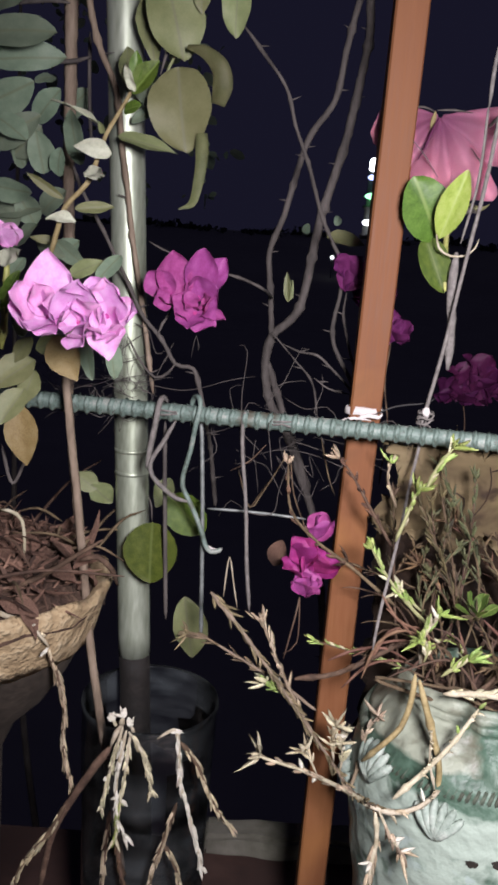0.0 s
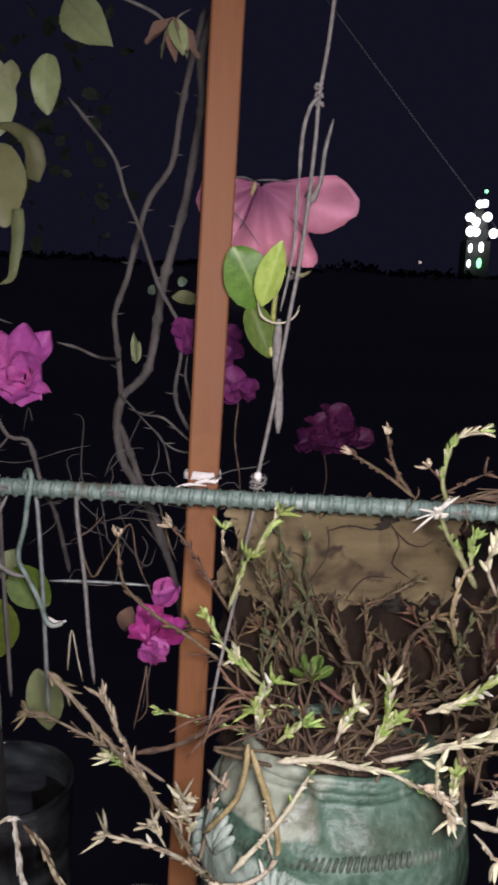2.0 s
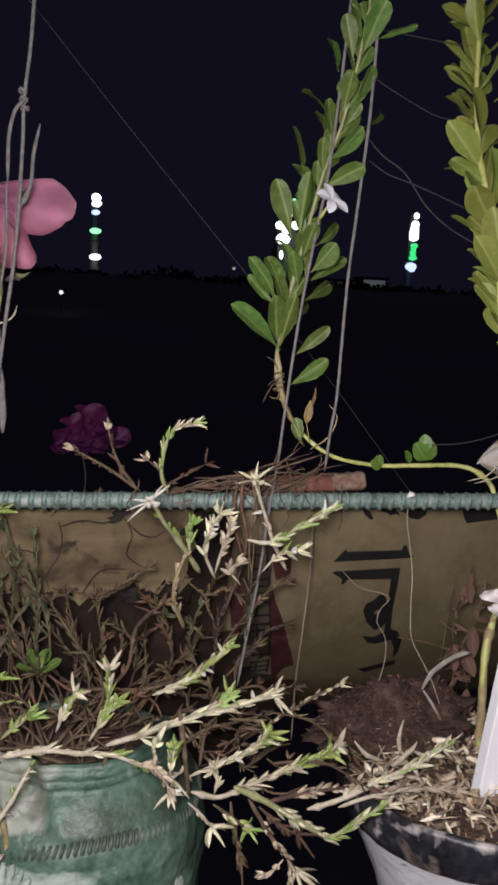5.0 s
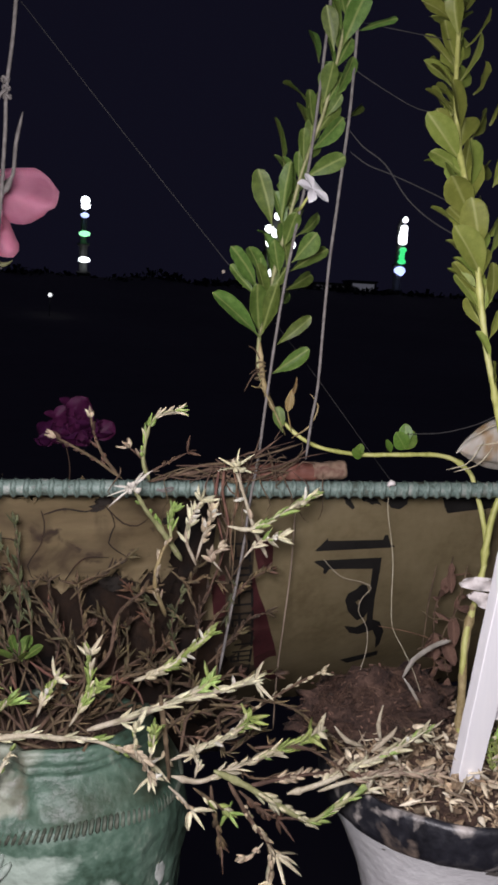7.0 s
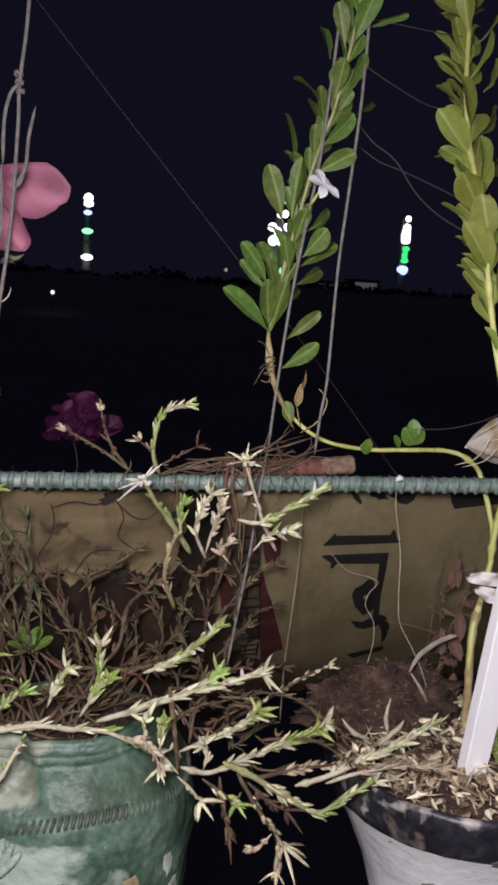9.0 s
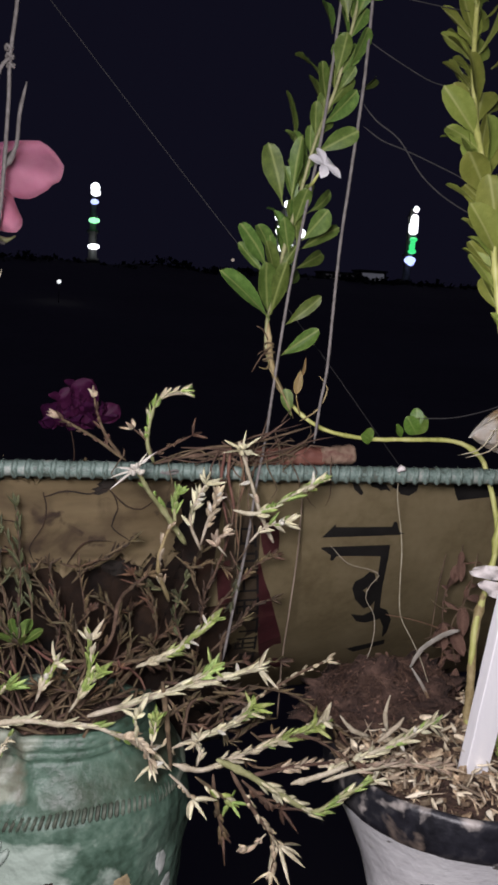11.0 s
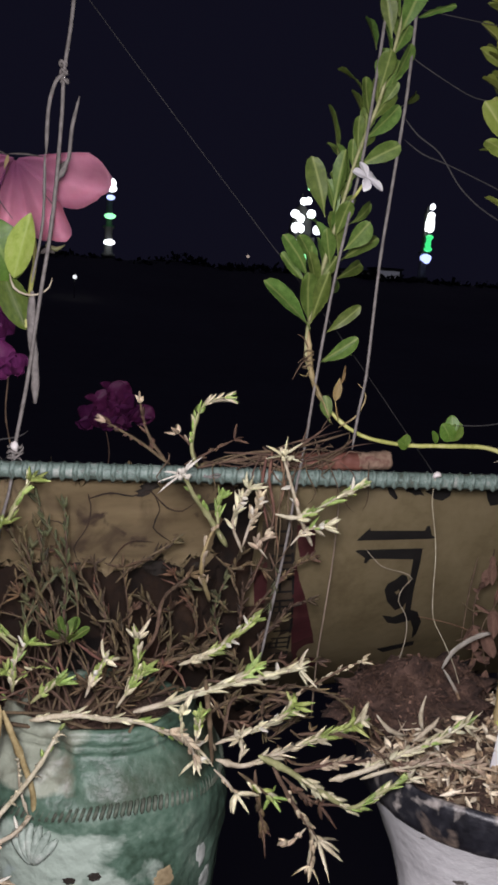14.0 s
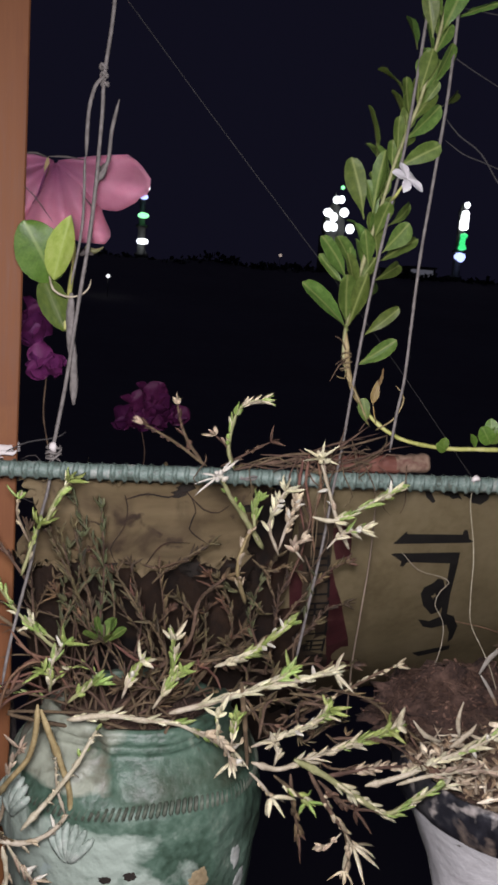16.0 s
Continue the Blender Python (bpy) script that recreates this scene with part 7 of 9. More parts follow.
for k in range(8):
    a = math.tau * k / 8 + 0.3
    out = Vector((math.cos(a), 0.6 * math.sin(a) - 0.15, 0))
    leaf("rosette_leaf", LEAF[k % 4], rosette, rosette + out * (0.011 if k % 2 else 0.016) + Vector((0, 0, 0.020 if k % 2 else 0.013)), rose, Vector((0, -0.5, 1)) - out * 0.8, 1.15, 0.2, "broad dark green leaf")

# the side towards the jar
sprig(rose, [(-0.010, 0.600, 0.956), (0.014, 0.600, 0.928), (0.041, 0.600, 0.893), (0.065, 0.600, 0.860), (0.088, 0.600, 0.829), (0.104, 0.560, 0.825), (0.115, 0.520, 0.839)], 0.0015, "dry_needle", "stick", 0.0046, 0.017, 0.0015, lean=0.8, start=0.0, star=5, star_size=0.015)
sprig(rose, [(0.117, 0.520, 0.837), (0.100, 0.560, 0.824), (0.075, 0.588, 0.818), (0.054, 0.588, 0.824), (0.036, 0.588, 0.829)], 0.0022, N, "pale", 0.0065, 0.013, star=8, star_size=0.022, star_leaf=W, bud=True)
sprig(rose, [(0.088, 0.605, 0.826), (0.071, 0.605, 0.852), (0.055, 0.605, 0.880), (0.042, 0.605, 0.907), (0.031, 0.605, 0.932)], 0.0013, N, "pale_twig", 0.0050, 0.015, star=6, star_size=0.015, bud=True)
sprig(rose, [(0.080, 0.618, 0.854), (0.051, 0.618, 0.875), (0.019, 0.618, 0.893), (-0.009, 0.618, 0.908), (-0.027, 0.618, 0.912)], 0.0012, "dry_needle", "stick", 0.0050, 0.016, 0.0015, star=7, star_size=0.018, bud=True)
sprig(rose, [(0.061, 0.610, 0.868), (0.047, 0.610, 0.875), (0.038, 0.610, 0.880)], 0.0012, G, "pale", 0.0030, 0.011, star=5, star_leaf=W)
sprig(rose, [(0.094, 0.590, 0.828), (0.091, 0.590, 0.845), (0.093, 0.590, 0.858)], 0.0014, N, "pale", 0.0036, 0.020, 0.0017, lean=1.2, star=7, star_size=0.021, star_leaf=W)
sprig(rose, [(0.099, 0.588, 0.820), (0.100, 0.588, 0.835), (0.098, 0.588, 0.845)], 0.0014, W, "pale", 0.0038, 0.020, 0.0017, lean=1.2, star=7, star_size=0.020, star_leaf=W, bud=True)
sprig(rose, [(0.082, 0.592, 0.815), (0.075, 0.592, 0.828), (0.071, 0.592, 0.834)], 0.0013, N, "pale", 0.0036, 0.018, 0.0016, lean=1.2, star=6, star_size=0.018, star_leaf=W, bud=True)
sprig(rose, [(0.108, 0.585, 0.808), (0.114, 0.585, 0.838), (0.116, 0.585, 0.857), (0.123, 0.585, 0.872)], 0.0014, N, "pale_twig", 0.0045, 0.013, star=4)
sprig(rose, [(0.111, 0.515, 0.843), (0.129, 0.515, 0.840), (0.145, 0.515, 0.846), (0.157, 0.515, 0.859)], 0.0026, N, "pale", 0.0080, 0.012, lean=0.9, droop=0.6)
sprig(rose, [(0.125, 0.512, 0.852), (0.142, 0.512, 0.872), (0.160, 0.512, 0.896), (0.175, 0.512, 0.924)], 0.0023, W, "pale", 0.0060, 0.013, lean=0.7, droop=0.8)
sprig(rose, [(0.113, 0.505, 0.846), (0.116, 0.505, 0.825), (0.114, 0.505, 0.803), (0.115, 0.505, 0.776)], 0.0020, N, "pale", 0.0040, 0.012, droop=0.5)
sprig(rose, [(0.116, 0.508, 0.845), (0.125, 0.508, 0.828), (0.134, 0.508, 0.815)], 0.0014, N, "pale", 0.0050, 0.011, droop=0.5, star=4)
sprig(rose, [(0.155, 0.520, 0.856), (0.149, 0.520, 0.878), (0.148, 0.520, 0.899)], 0.0012, W, "pale", 0.0080, 0.012, droop=0.8)
stem("woody_stalk", [(0.135, 0.532, 0.935), (0.134, 0.532, 0.914), (0.129, 0.532, 0.894), (0.116, 0.532, 0.878), (0.108, 0.550, 0.855)], 0.0022, 0.0019, M["woody_stem"], rose, nodes=0.022, rough=0.2)
stem("woody_stalk", [(0.137, 0.528, 0.933), (0.144, 0.528, 0.913), (0.152, 0.528, 0.890), (0.158, 0.528, 0.869), (0.160, 0.528, 0.845)], 0.0024, 0.0021, M["woody_stem"], rose, nodes=0.022, rough=0.2)
sprig(rose, [(0.058, 0.590, 0.895), (0.087, 0.590, 0.901), (0.111, 0.590, 0.914), (0.138, 0.590, 0.930), (0.157, 0.590, 0.928)], 0.0020, B, "twig", 0.012, 0.012)
sprig(rose, [(0.154, 0.588, 0.946), (0.138, 0.588, 0.961), (0.121, 0.588, 0.980), (0.111, 0.588, 0.994), (0.105, 0.588, 1.004)], 0.0013, G, "green_stem", 0.0055, 0.010, star=5, star_size=0.013, star_leaf=G, bud=True)
sprig(rose, [(0.148, 0.592, 0.956), (0.138, 0.592, 0.964), (0.131, 0.592, 0.971)], 0.0012, G, "green_stem", 0.0035, 0.010, star=5, star_leaf=W, bud=True)
sprig(rose, [(0.122, 0.588, 1.010), (0.128, 0.588, 1.030), (0.134, 0.588, 1.050)], 0.0014, G, "green_stem", 0.0070, 0.010, star=6, star_size=0.017, star_leaf=G, bud=True)
sprig(rose, [(0.139, 0.585, 1.051), (0.146, 0.585, 1.069), (0.155, 0.585, 1.083)], 0.0014, G, "green_stem", 0.0060, 0.012, star=6, star_size=0.019, star_leaf=G)
sprig(rose, [(0.130, 0.620, 0.989), (0.106, 0.620, 1.025), (0.089, 0.620, 1.051), (0.079, 0.620, 1.062)], 0.0012, B, "twig", 0.008, 0.010, star=6, star_size=0.014, star_leaf=N)
sprig(rose, [(0.127, 0.625, 1.025), (0.118, 0.625, 1.047), (0.119, 0.625, 1.060)], 0.0011, N, "pale_twig", 0.008, 0.010, star=5, star_leaf=G)
sprig(rose, [(0.130, 0.600, 0.955), (0.093, 0.600, 0.984), (0.066, 0.600, 1.002), (0.045, 0.600, 1.025), (0.040, 0.600, 1.060)], 0.0013, B, "twig", 0.010, 0.010, star=6, star_size=0.012, star_leaf=N)
sprig(rose, [(0.144, 0.560, 0.928), (0.144, 0.560, 0.950), (0.154, 0.560, 0.968)], 0.0018, G, "pale", 0.0024, 0.012, star=6)
sprig(rose, [(0.156, 0.545, 0.928), (0.163, 0.545, 0.934), (0.174, 0.545, 0.942)], 0.0016, G, "green_stem", 0.0016, 0.013, lean=0.9, star=7, star_size=0.015)
sprig(rose, [(0.143, 0.545, 0.938), (0.144, 0.545, 0.948), (0.139, 0.545, 0.954)], 0.0014, G, "green_stem", 0.0020, 0.011, lean=1.0, star=6)
stem("thin_stalk", [(-0.001, 0.655, 0.930), (0.000, 0.655, 0.950), (0.002, 0.655, 0.965), (0.007, 0.655, 0.940), (0.011, 0.655, 0.921)], 0.0007, 0.0006, M["pale"], rose)
for pts in ([(0.003, 0.680, 1.034), (0.015, 0.680, 1.001), (0.024, 0.680, 1.012), (0.042, 0.680, 1.046)], [(0.015, 0.690, 0.996), (0.032, 0.690, 1.024), (0.045, 0.690, 1.044), (0.052, 0.690, 1.011), (0.067, 0.690, 0.977)], [(0.069, 0.670, 1.065), (0.078, 0.670, 1.033), (0.084, 0.670, 1.019)], [(-0.003, 0.680, 1.031), (0.012, 0.680, 1.040), (0.025, 0.680, 1.055)], [(0.053, 0.660, 0.876), (0.061, 0.660, 0.922), (0.062, 0.660, 0.932), (0.063, 0.660, 0.892), (0.052, 0.660, 0.881)]):
    stem("thin_stalk", pts, 0.0008, 0.0005, M["twig"], rose)

# the dense dry growth over the pot mouth
q = random.Random(31)
for k in range(13):
    a = q.uniform(0, math.tau)
    b = Vector((GP.x + math.cos(a) * q.uniform(0, 0.066), GP.y + math.sin(a) * q.uniform(0, 0.06), 0.892))
    side = Vector((q.gauss(0.0, 0.06), q.gauss(0.01, 0.03), 0))
    up = abs(q.gauss(0.05, 0.035)) + 0.012
    if k % 3 == 0:
        side.x = q.uniform(-0.02, 0.15)
        up = q.uniform(0.0, 0.05)
    e = b + side + Vector((0, 0, up))
    e.y = min(e.y, 0.648)
    mid = b.lerp(e, 0.5) + Vector((q.gauss(0, 0.018), q.gauss(0, 0.010), q.uniform(0, 0.026)))
    kind = q.choices((B, N, G), (0.84, 0.10, 0.06))[0]
    if k % 2:
        sprig(rose, [b, b.lerp(mid, 0.6) + Vector((q.gauss(0, 0.008), 0, q.gauss(0, 0.006))), mid, mid.lerp(e, 0.5) + Vector((q.gauss(0, 0.008), 0, q.gauss(0, 0.008))), e], q.uniform(0.0009, 0.0017), kind, "twig", q.uniform(0.009, 0.02), q.uniform(0.010, 0.020), 0.0018, lean=0.7, start=0.3, star=q.choice((3, 4, 5)), star_size=0.016)
    else:
        sprig(rose, [b, mid, e], q.uniform(0.0008, 0.0014), kind, "twig", q.uniform(0.004, 0.008), q.uniform(0.009, 0.016), 0.0013, lean=0.75, start=0.35, star=q.choice((0, 4, 5)), star_size=0.014)
# fine dull wisps that rise before the cardboard
for k in range(22):
    b = Vector((GP.x + q.uniform(-0.062, 0.066), GP.y + q.uniform(-0.045, 0.03), 0.890))
    top = q.uniform(0.925, 1.012)
    e = Vector((b.x + q.gauss(0.01, 0.045), min(0.648, b.y + q.uniform(-0.01, 0.05)), top))
    mid = b.lerp(e, 0.5) + Vector((q.gauss(0, 0.024), q.gauss(0, 0.006), q.uniform(-0.008, 0.016)))
    sprig(rose, [b, mid, e], q.uniform(0.0006, 0.0010), q.choice(("dull_needle", "dull_needle", B, "rust_needle")), "twig", q.uniform(0.003, 0.006), q.uniform(0.010, 0.020), 0.0012, lean=0.9, start=0.45, star=q.choice((3, 4, 6)), star_size=0.016)
for k in range(10):
    a = q.uniform(2.4, 4.4)
    b = Vector((GP.x + math.cos(a) * 0.05, GP.y + math.sin(a) * 0.05, 0.893))
    tip = b + Vector((q.uniform(-0.085, -0.01), q.uniform(-0.02, 0.02), q.uniform(0.0, 0.07)))
    stem("curled_stalk", [b, b.lerp(tip, 0.4) + Vector((0, 0, q.uniform(0.01, 0.03))), b.lerp(tip, 0.8) + Vector((0, 0, q.uniform(0.005, 0.02))), tip], q.uniform(0.0008, 0.0013), 0.0006, M["twig"], rose)
# leafy dull sprigs beside the wooden pole
for k in range(11):
    b = Vector((GP.x + q.uniform(-0.075, -0.02), GP.y + q.uniform(-0.02, 0.03), 0.89))
    e = Vector((q.uniform(0.125, 0.185), 0.625 + q.uniform(-0.02, 0.02), q.uniform(0.96, 1.06)))
    mid = b.lerp(e, 0.5) + Vector((q.gauss(0, 0.012), 0, q.uniform(-0.005, 0.012)))
    sprig(rose, [b, mid, e], q.uniform(0.0006, 0.0010), "dull_green" if k % 3 else "dull_needle", "twig", q.uniform(0.004, 0.007), q.uniform(0.010, 0.016), 0.0014, lean=0.8, start=0.45, star=q.choice((4, 5, 6)), star_size=0.014)

# thin brown twigs under the spilling stalks, between the pots
for k in range(17):
    b = Vector((GP.x + 0.082 + q.uniform(-0.03, 0.06), 0.520 + q.uniform(-0.02, 0.05), q.uniform(0.892, 0.935)))
    e = b + Vector((q.uniform(0.0, 0.075), q.uniform(-0.03, 0.02), q.uniform(-0.050, 0.022)))
    mid = b.lerp(e, 0.5) + Vector((q.gauss(0, 0.008), 0, q.gauss(0.004, 0.008)))
    sprig(rose, [b, mid, e], q.uniform(0.0007, 0.0013), q.choice((B, "dull_needle", B)), "twig", q.uniform(0.004, 0.008), q.uniform(0.010, 0.015), 0.0013, lean=0.9, start=0.2, star=q.choice((3, 4, 5)), star_size=0.012)


def red_stalk(*pts):
    stem("arching_stalk", pts, rnd.uniform(0.0011, 0.0017), 0.0009, M["red_stalk"], rose, "reddish-brown arching stalk", rough=0.3)


# reddish bare stalks arching over the mouth
red_stalk((0.106, 0.578, 0.905), (0.116, 0.578, 0.935), (0.135, 0.578, 0.946), (0.156, 0.578, 0.936))
red_stalk((0.113, 0.590, 0.912), (0.126, 0.590, 0.939), (0.150, 0.590, 0.942), (0.161, 0.590, 0.923))
red_stalk((0.102, 0.602, 0.911), (0.124, 0.602, 0.924), (0.147, 0.602, 0.926), (0.161, 0.602, 0.910))
red_stalk((0.119, 0.578, 0.962), (0.135, 0.578, 0.948), (0.150, 0.578, 0.930))
red_stalk((0.082, 0.590, 0.912), (0.101, 0.590, 0.922), (0.123, 0.590, 0.925), (0.143, 0.590, 0.916))
red_stalk((0.096, 0.602, 0.884), (0.115, 0.602, 0.905), (0.138, 0.602, 0.910), (0.156, 0.602, 0.904))
red_stalk((0.115, 0.578, 0.972), (0.128, 0.578, 0.954), (0.144, 0.578, 0.945), (0.161, 0.578, 0.918))
red_stalk((0.178, 0.590, 0.942), (0.185, 0.590, 0.924), (0.196, 0.590, 0.910))
red_stalk((0.241, 0.602, 0.924), (0.261, 0.602, 0.928), (0.279, 0.602, 0.913), (0.284, 0.602, 0.898))
red_stalk((0.191, 0.578, 0.958), (0.208, 0.578, 0.944), (0.228, 0.578, 0.937))
bm = bmesh.new()
for k in range(7):
    a = q.uniform(math.pi * 1.0, math.tau)
    b = GP + Vector((math.cos(a) * 0.055, math.sin(a) * 0.055, 0.893))
    tube(bm, [b, b + Vector((q.gauss(0, 0.03), q.gauss(0, 0.012), q.uniform(0.01, 0.03))), b + Vector((q.gauss(0, 0.055), q.gauss(-0.005, 0.015), q.uniform(-0.005, 0.03)))], 0.0018, 0.0008, seg=5, step=0.008)
tagged(part("dry_stalk_tangle", bm, M["twig"], rose), "", "", "", "stuff")

# dull brown sprigs that hang before the printed sheet
for k, pts in enumerate((
    [(0.325, 0.618, 0.906), (0.331, 0.618, 0.939), (0.333, 0.618, 0.974), (0.342, 0.618, 0.998)], [(0.333, 0.612, 0.951), (0.346, 0.612, 0.970), (0.362, 0.612, 0.989)], [(0.338, 0.614, 0.925), (0.357, 0.614, 0.943), (0.376, 0.614, 0.965), (0.391, 0.614, 0.969)], [(0.320, 0.620, 0.924), (0.309, 0.620, 0.960), (0.317, 0.620, 0.989)],
    [(0.329, 0.616, 0.975), (0.321, 0.616, 0.995), (0.328, 0.616, 1.012)], [(0.359, 0.610, 0.985), (0.373, 0.610, 1.001), (0.388, 0.610, 1.008)], [(0.348, 0.612, 0.914), (0.349, 0.612, 0.940), (0.366, 0.612, 0.953)], [(0.350, 0.608, 1.015), (0.358, 0.608, 0.995), (0.354, 0.608, 0.971)], [(0.295, 0.618, 0.942), (0.290, 0.618, 0.972), (0.279, 0.618, 0.994)],
    [(0.304, 0.606, 1.014), (0.318, 0.606, 1.003), (0.334, 0.606, 1.007), (0.344, 0.606, 1.002)], [(0.225, 0.622, 0.989), (0.238, 0.622, 1.002), (0.256, 0.622, 1.013), (0.271, 0.622, 1.022)], [(0.323, 0.620, 0.959), (0.308, 0.620, 0.975), (0.290, 0.620, 0.985)],
)):
    sprig(rose, pts, 0.0009, ("dull_needle", B, "dull_needle", "dull_green")[k % 4], "twig", 0.0034, 0.011, 0.0014, lean=0.95, start=0.2, star=5, star_size=0.013)
# loose root hairs caught on the bar
q = random.Random(52)
for k in range(16):
    b = Vector((0.364, 0.597, 1.098)) + Vector((q.gauss(0, 0.028), q.uniform(-0.004, 0.006), q.uniform(-0.003, 0.004)))
    e = b + Vector((q.gauss(0.006, 0.020), q.gauss(0, 0.004), q.choice((q.uniform(0.006, 0.022), q.uniform(-0.045, -0.01)))))
    stem("root_hair", [b, b.lerp(e, 0.4) + Vector((q.gauss(0, 0.005), -0.006, 0.005)), b.lerp(e, 0.75) + Vector((q.gauss(0, 0.005), -0.006, 0)), e + Vector((0, -0.004, 0))], q.uniform(0.0004, 0.0009), 0.0003, M["twig"], rose)

# litter in the white pot
lit = thing("dry_litter", (WP.x, WP.y, 0.86), "dry stalks and leaf scraps lying on the soil of the pot", "litter", "", "stuff")
hp = Heap()
q = random.Random(8)
for k in range(1100):
    a, rr = q.uniform(0, math.tau), 0.106 * math.sqrt(q.random())
    x, y = math.cos(a) * rr, math.sin(a) * rr
    z = 0.852 + 0.012 * (1 - (rr / 0.11) ** 2) + 0.032 * math.exp(-(((x + 0.045) / 0.05) ** 2 + ((y - 0.075) / 0.045) ** 2))
    if y > 0.02 and x < 0.03:
        continue
    hp.chip(Vector((WP.x + x, WP.y + y, z + q.uniform(0, 0.005))), q.uniform(0.003, 0.014), q)
hp.done("scraps", M["chip"], lit, "", False)
hp = Heap()
for k in range(210):
    a, rr = q.uniform(0, math.tau), 0.106 * math.sqrt(q.random())
    x, y = math.cos(a) * rr, math.sin(a) * rr
    z = 0.858 + 0.012 * (1 - (rr / 0.11) ** 2) + 0.032 * math.exp(-(((x + 0.045) / 0.05) ** 2 + ((y - 0.075) / 0.045) ** 2))
    if y > 0.02 and x < 0.03:
        continue
    hp.spindle(Vector((WP.x + x, WP.y + y, z + q.uniform(0, 0.004))), Vector((q.gauss(0, 1), q.gauss(0, 1), q.gauss(0.1, 0.3))), q.uniform(0.005, 0.017), q.uniform(0.0012, 0.0034), Vector((q.gauss(0, 1), q.gauss(0, 1), q.gauss(0, 1))) * 0.004, 5, 0.35)
hp.done("pale_scraps", M["litter"], lit)
hp = Heap()
for k in range(110):
    a, rr = q.uniform(math.pi * 0.9, math.pi * 1.9), 0.108 * math.sqrt(q.uniform(0.25, 1))
    b = Vector((WP.x + math.cos(a) * rr, WP.y + math.sin(a) * rr, 0.862))
    hp.spindle(b, Vector((q.gauss(0, 1), q.gauss(0, 1), abs(q.gauss(0, 0.5)))), q.uniform(0.010, 0.026), q.uniform(0.0009, 0.0018))
hp.done("stalk_scraps", M["needle"], lit)
for pts in ([(0.448, 0.500, 0.904), (0.445, 0.500, 0.918), (0.448, 0.500, 0.933)], [(0.441, 0.500, 0.896), (0.457, 0.500, 0.908), (0.461, 0.500, 0.914)], [(0.439, 0.510, 0.895), (0.424, 0.510, 0.902), (0.413, 0.510, 0.915)]):
    stem("dry_stub", pts, 0.0026, 0.0012, M["pale"], lit, rough=0.3)
for pts in ([(0.559, 0.510, 0.846), (0.559, 0.510, 0.861), (0.553, 0.510, 0.876)], [(0.563, 0.512, 0.849), (0.565, 0.512, 0.869), (0.559, 0.512, 0.885)]):
    sprig(lit, pts, 0.0013, G, "green_stem", 0.0016, 0.010, lean=0.8, start=0.2, star=5)
stem("dry_ribbon", [(0.519, 0.598, 0.905), (0.528, 0.598, 0.920), (0.541, 0.598, 0.929), (0.556, 0.598, 0.935), (0.566, 0.598, 0.936)], 0.0026, 0.0024, M["papery"], lit, "pale curled dry ribbon", flat=0.12)
stem("dry_ribbon", [(0.517, 0.592, 0.907), (0.527, 0.592, 0.893), (0.539, 0.592, 0.872), (0.546, 0.592, 0.854), (0.549, 0.592, 0.841)], 0.0016, 0.0012, M["papery"], lit, "pale curled dry ribbon", flat=0.15)
q = random.Random(78)
hp = Heap()
for k in range(700):
    at = q.choice(core_points)
    hp.chip(at + (at - cc).normalized() * q.uniform(-0.001, 0.002), q.uniform(0.002, 0.006), q)
hp.done("dark_scraps", M["soil_scrap"], lit, "", False)
for pts in ([(0.584, 0.635, 1.004), (0.581, 0.635, 0.979), (0.570, 0.635, 0.957), (0.570, 0.635, 0.929), (0.577, 0.635, 0.894)], [(0.567, 0.635, 0.996), (0.562, 0.635, 0.963), (0.560, 0.635, 0.935), (0.558, 0.635, 0.907)], [(0.599, 0.632, 0.996), (0.594, 0.632, 0.962), (0.588, 0.632, 0.946), (0.578, 0.632, 0.924), (0.588, 0.632, 0.883)], [(0.553, 0.630, 0.954), (0.565, 0.630, 0.945), (0.587, 0.630, 0.945), (0.606, 0.630, 0.937)], [(0.550, 0.630, 0.916), (0.571, 0.630, 0.919), (0.591, 0.630, 0.906), (0.611, 0.630, 0.887)], [(0.532, 0.628, 0.873), (0.555, 0.628, 0.879), (0.575, 0.628, 0.866), (0.593, 0.628, 0.867)]):
    stem("dry_root", pts, 0.0010, 0.0005, M["twig"], lit, rough=0.4)
q = random.Random(77)
ROOTS = curve([(0.584, 0.635, 1.004), (0.581, 0.635, 0.979), (0.570, 0.635, 0.957), (0.570, 0.635, 0.929), (0.577, 0.635, 0.894)]) + curve([(0.599, 0.632, 0.996), (0.594, 0.632, 0.962), (0.588, 0.632, 0.946), (0.578, 0.632, 0.924), (0.588, 0.632, 0.883)])
for k in range(34):
    b = ROOTS[q.randrange(len(ROOTS))]
    leaf("curled_leaf", SCRAP[k % 3], b, b + Vector((q.gauss(0, 0.009), -0.004, q.gauss(-0.006, 0.008))), lit, TO_EYE, q.uniform(0.6, 1.2), 0.9)
for k in range(8):
    b = ROOTS[q.randrange(len(ROOTS))]
    e = b + Vector((q.gauss(-0.006, 0.016), -0.003, q.gauss(-0.01, 0.02)))
    stem("dry_root", [b, b.lerp(e, 0.5) + Vector((q.gauss(0, 0.004), -0.002, 0.003)), e], 0.0007, 0.0004, M["red_stalk"], lit, rough=0.4)
shell = thing("dry_pod", (0.575, 0.565, 1.108), "pale papery dry pod with a brownish belly hanging by a thread", "pod")
POD_A, POD_B = Vector((0.536, 0.565, 1.119)), Vector((0.640, 0.575, 1.120))
bm = bmesh.new()
rings = []
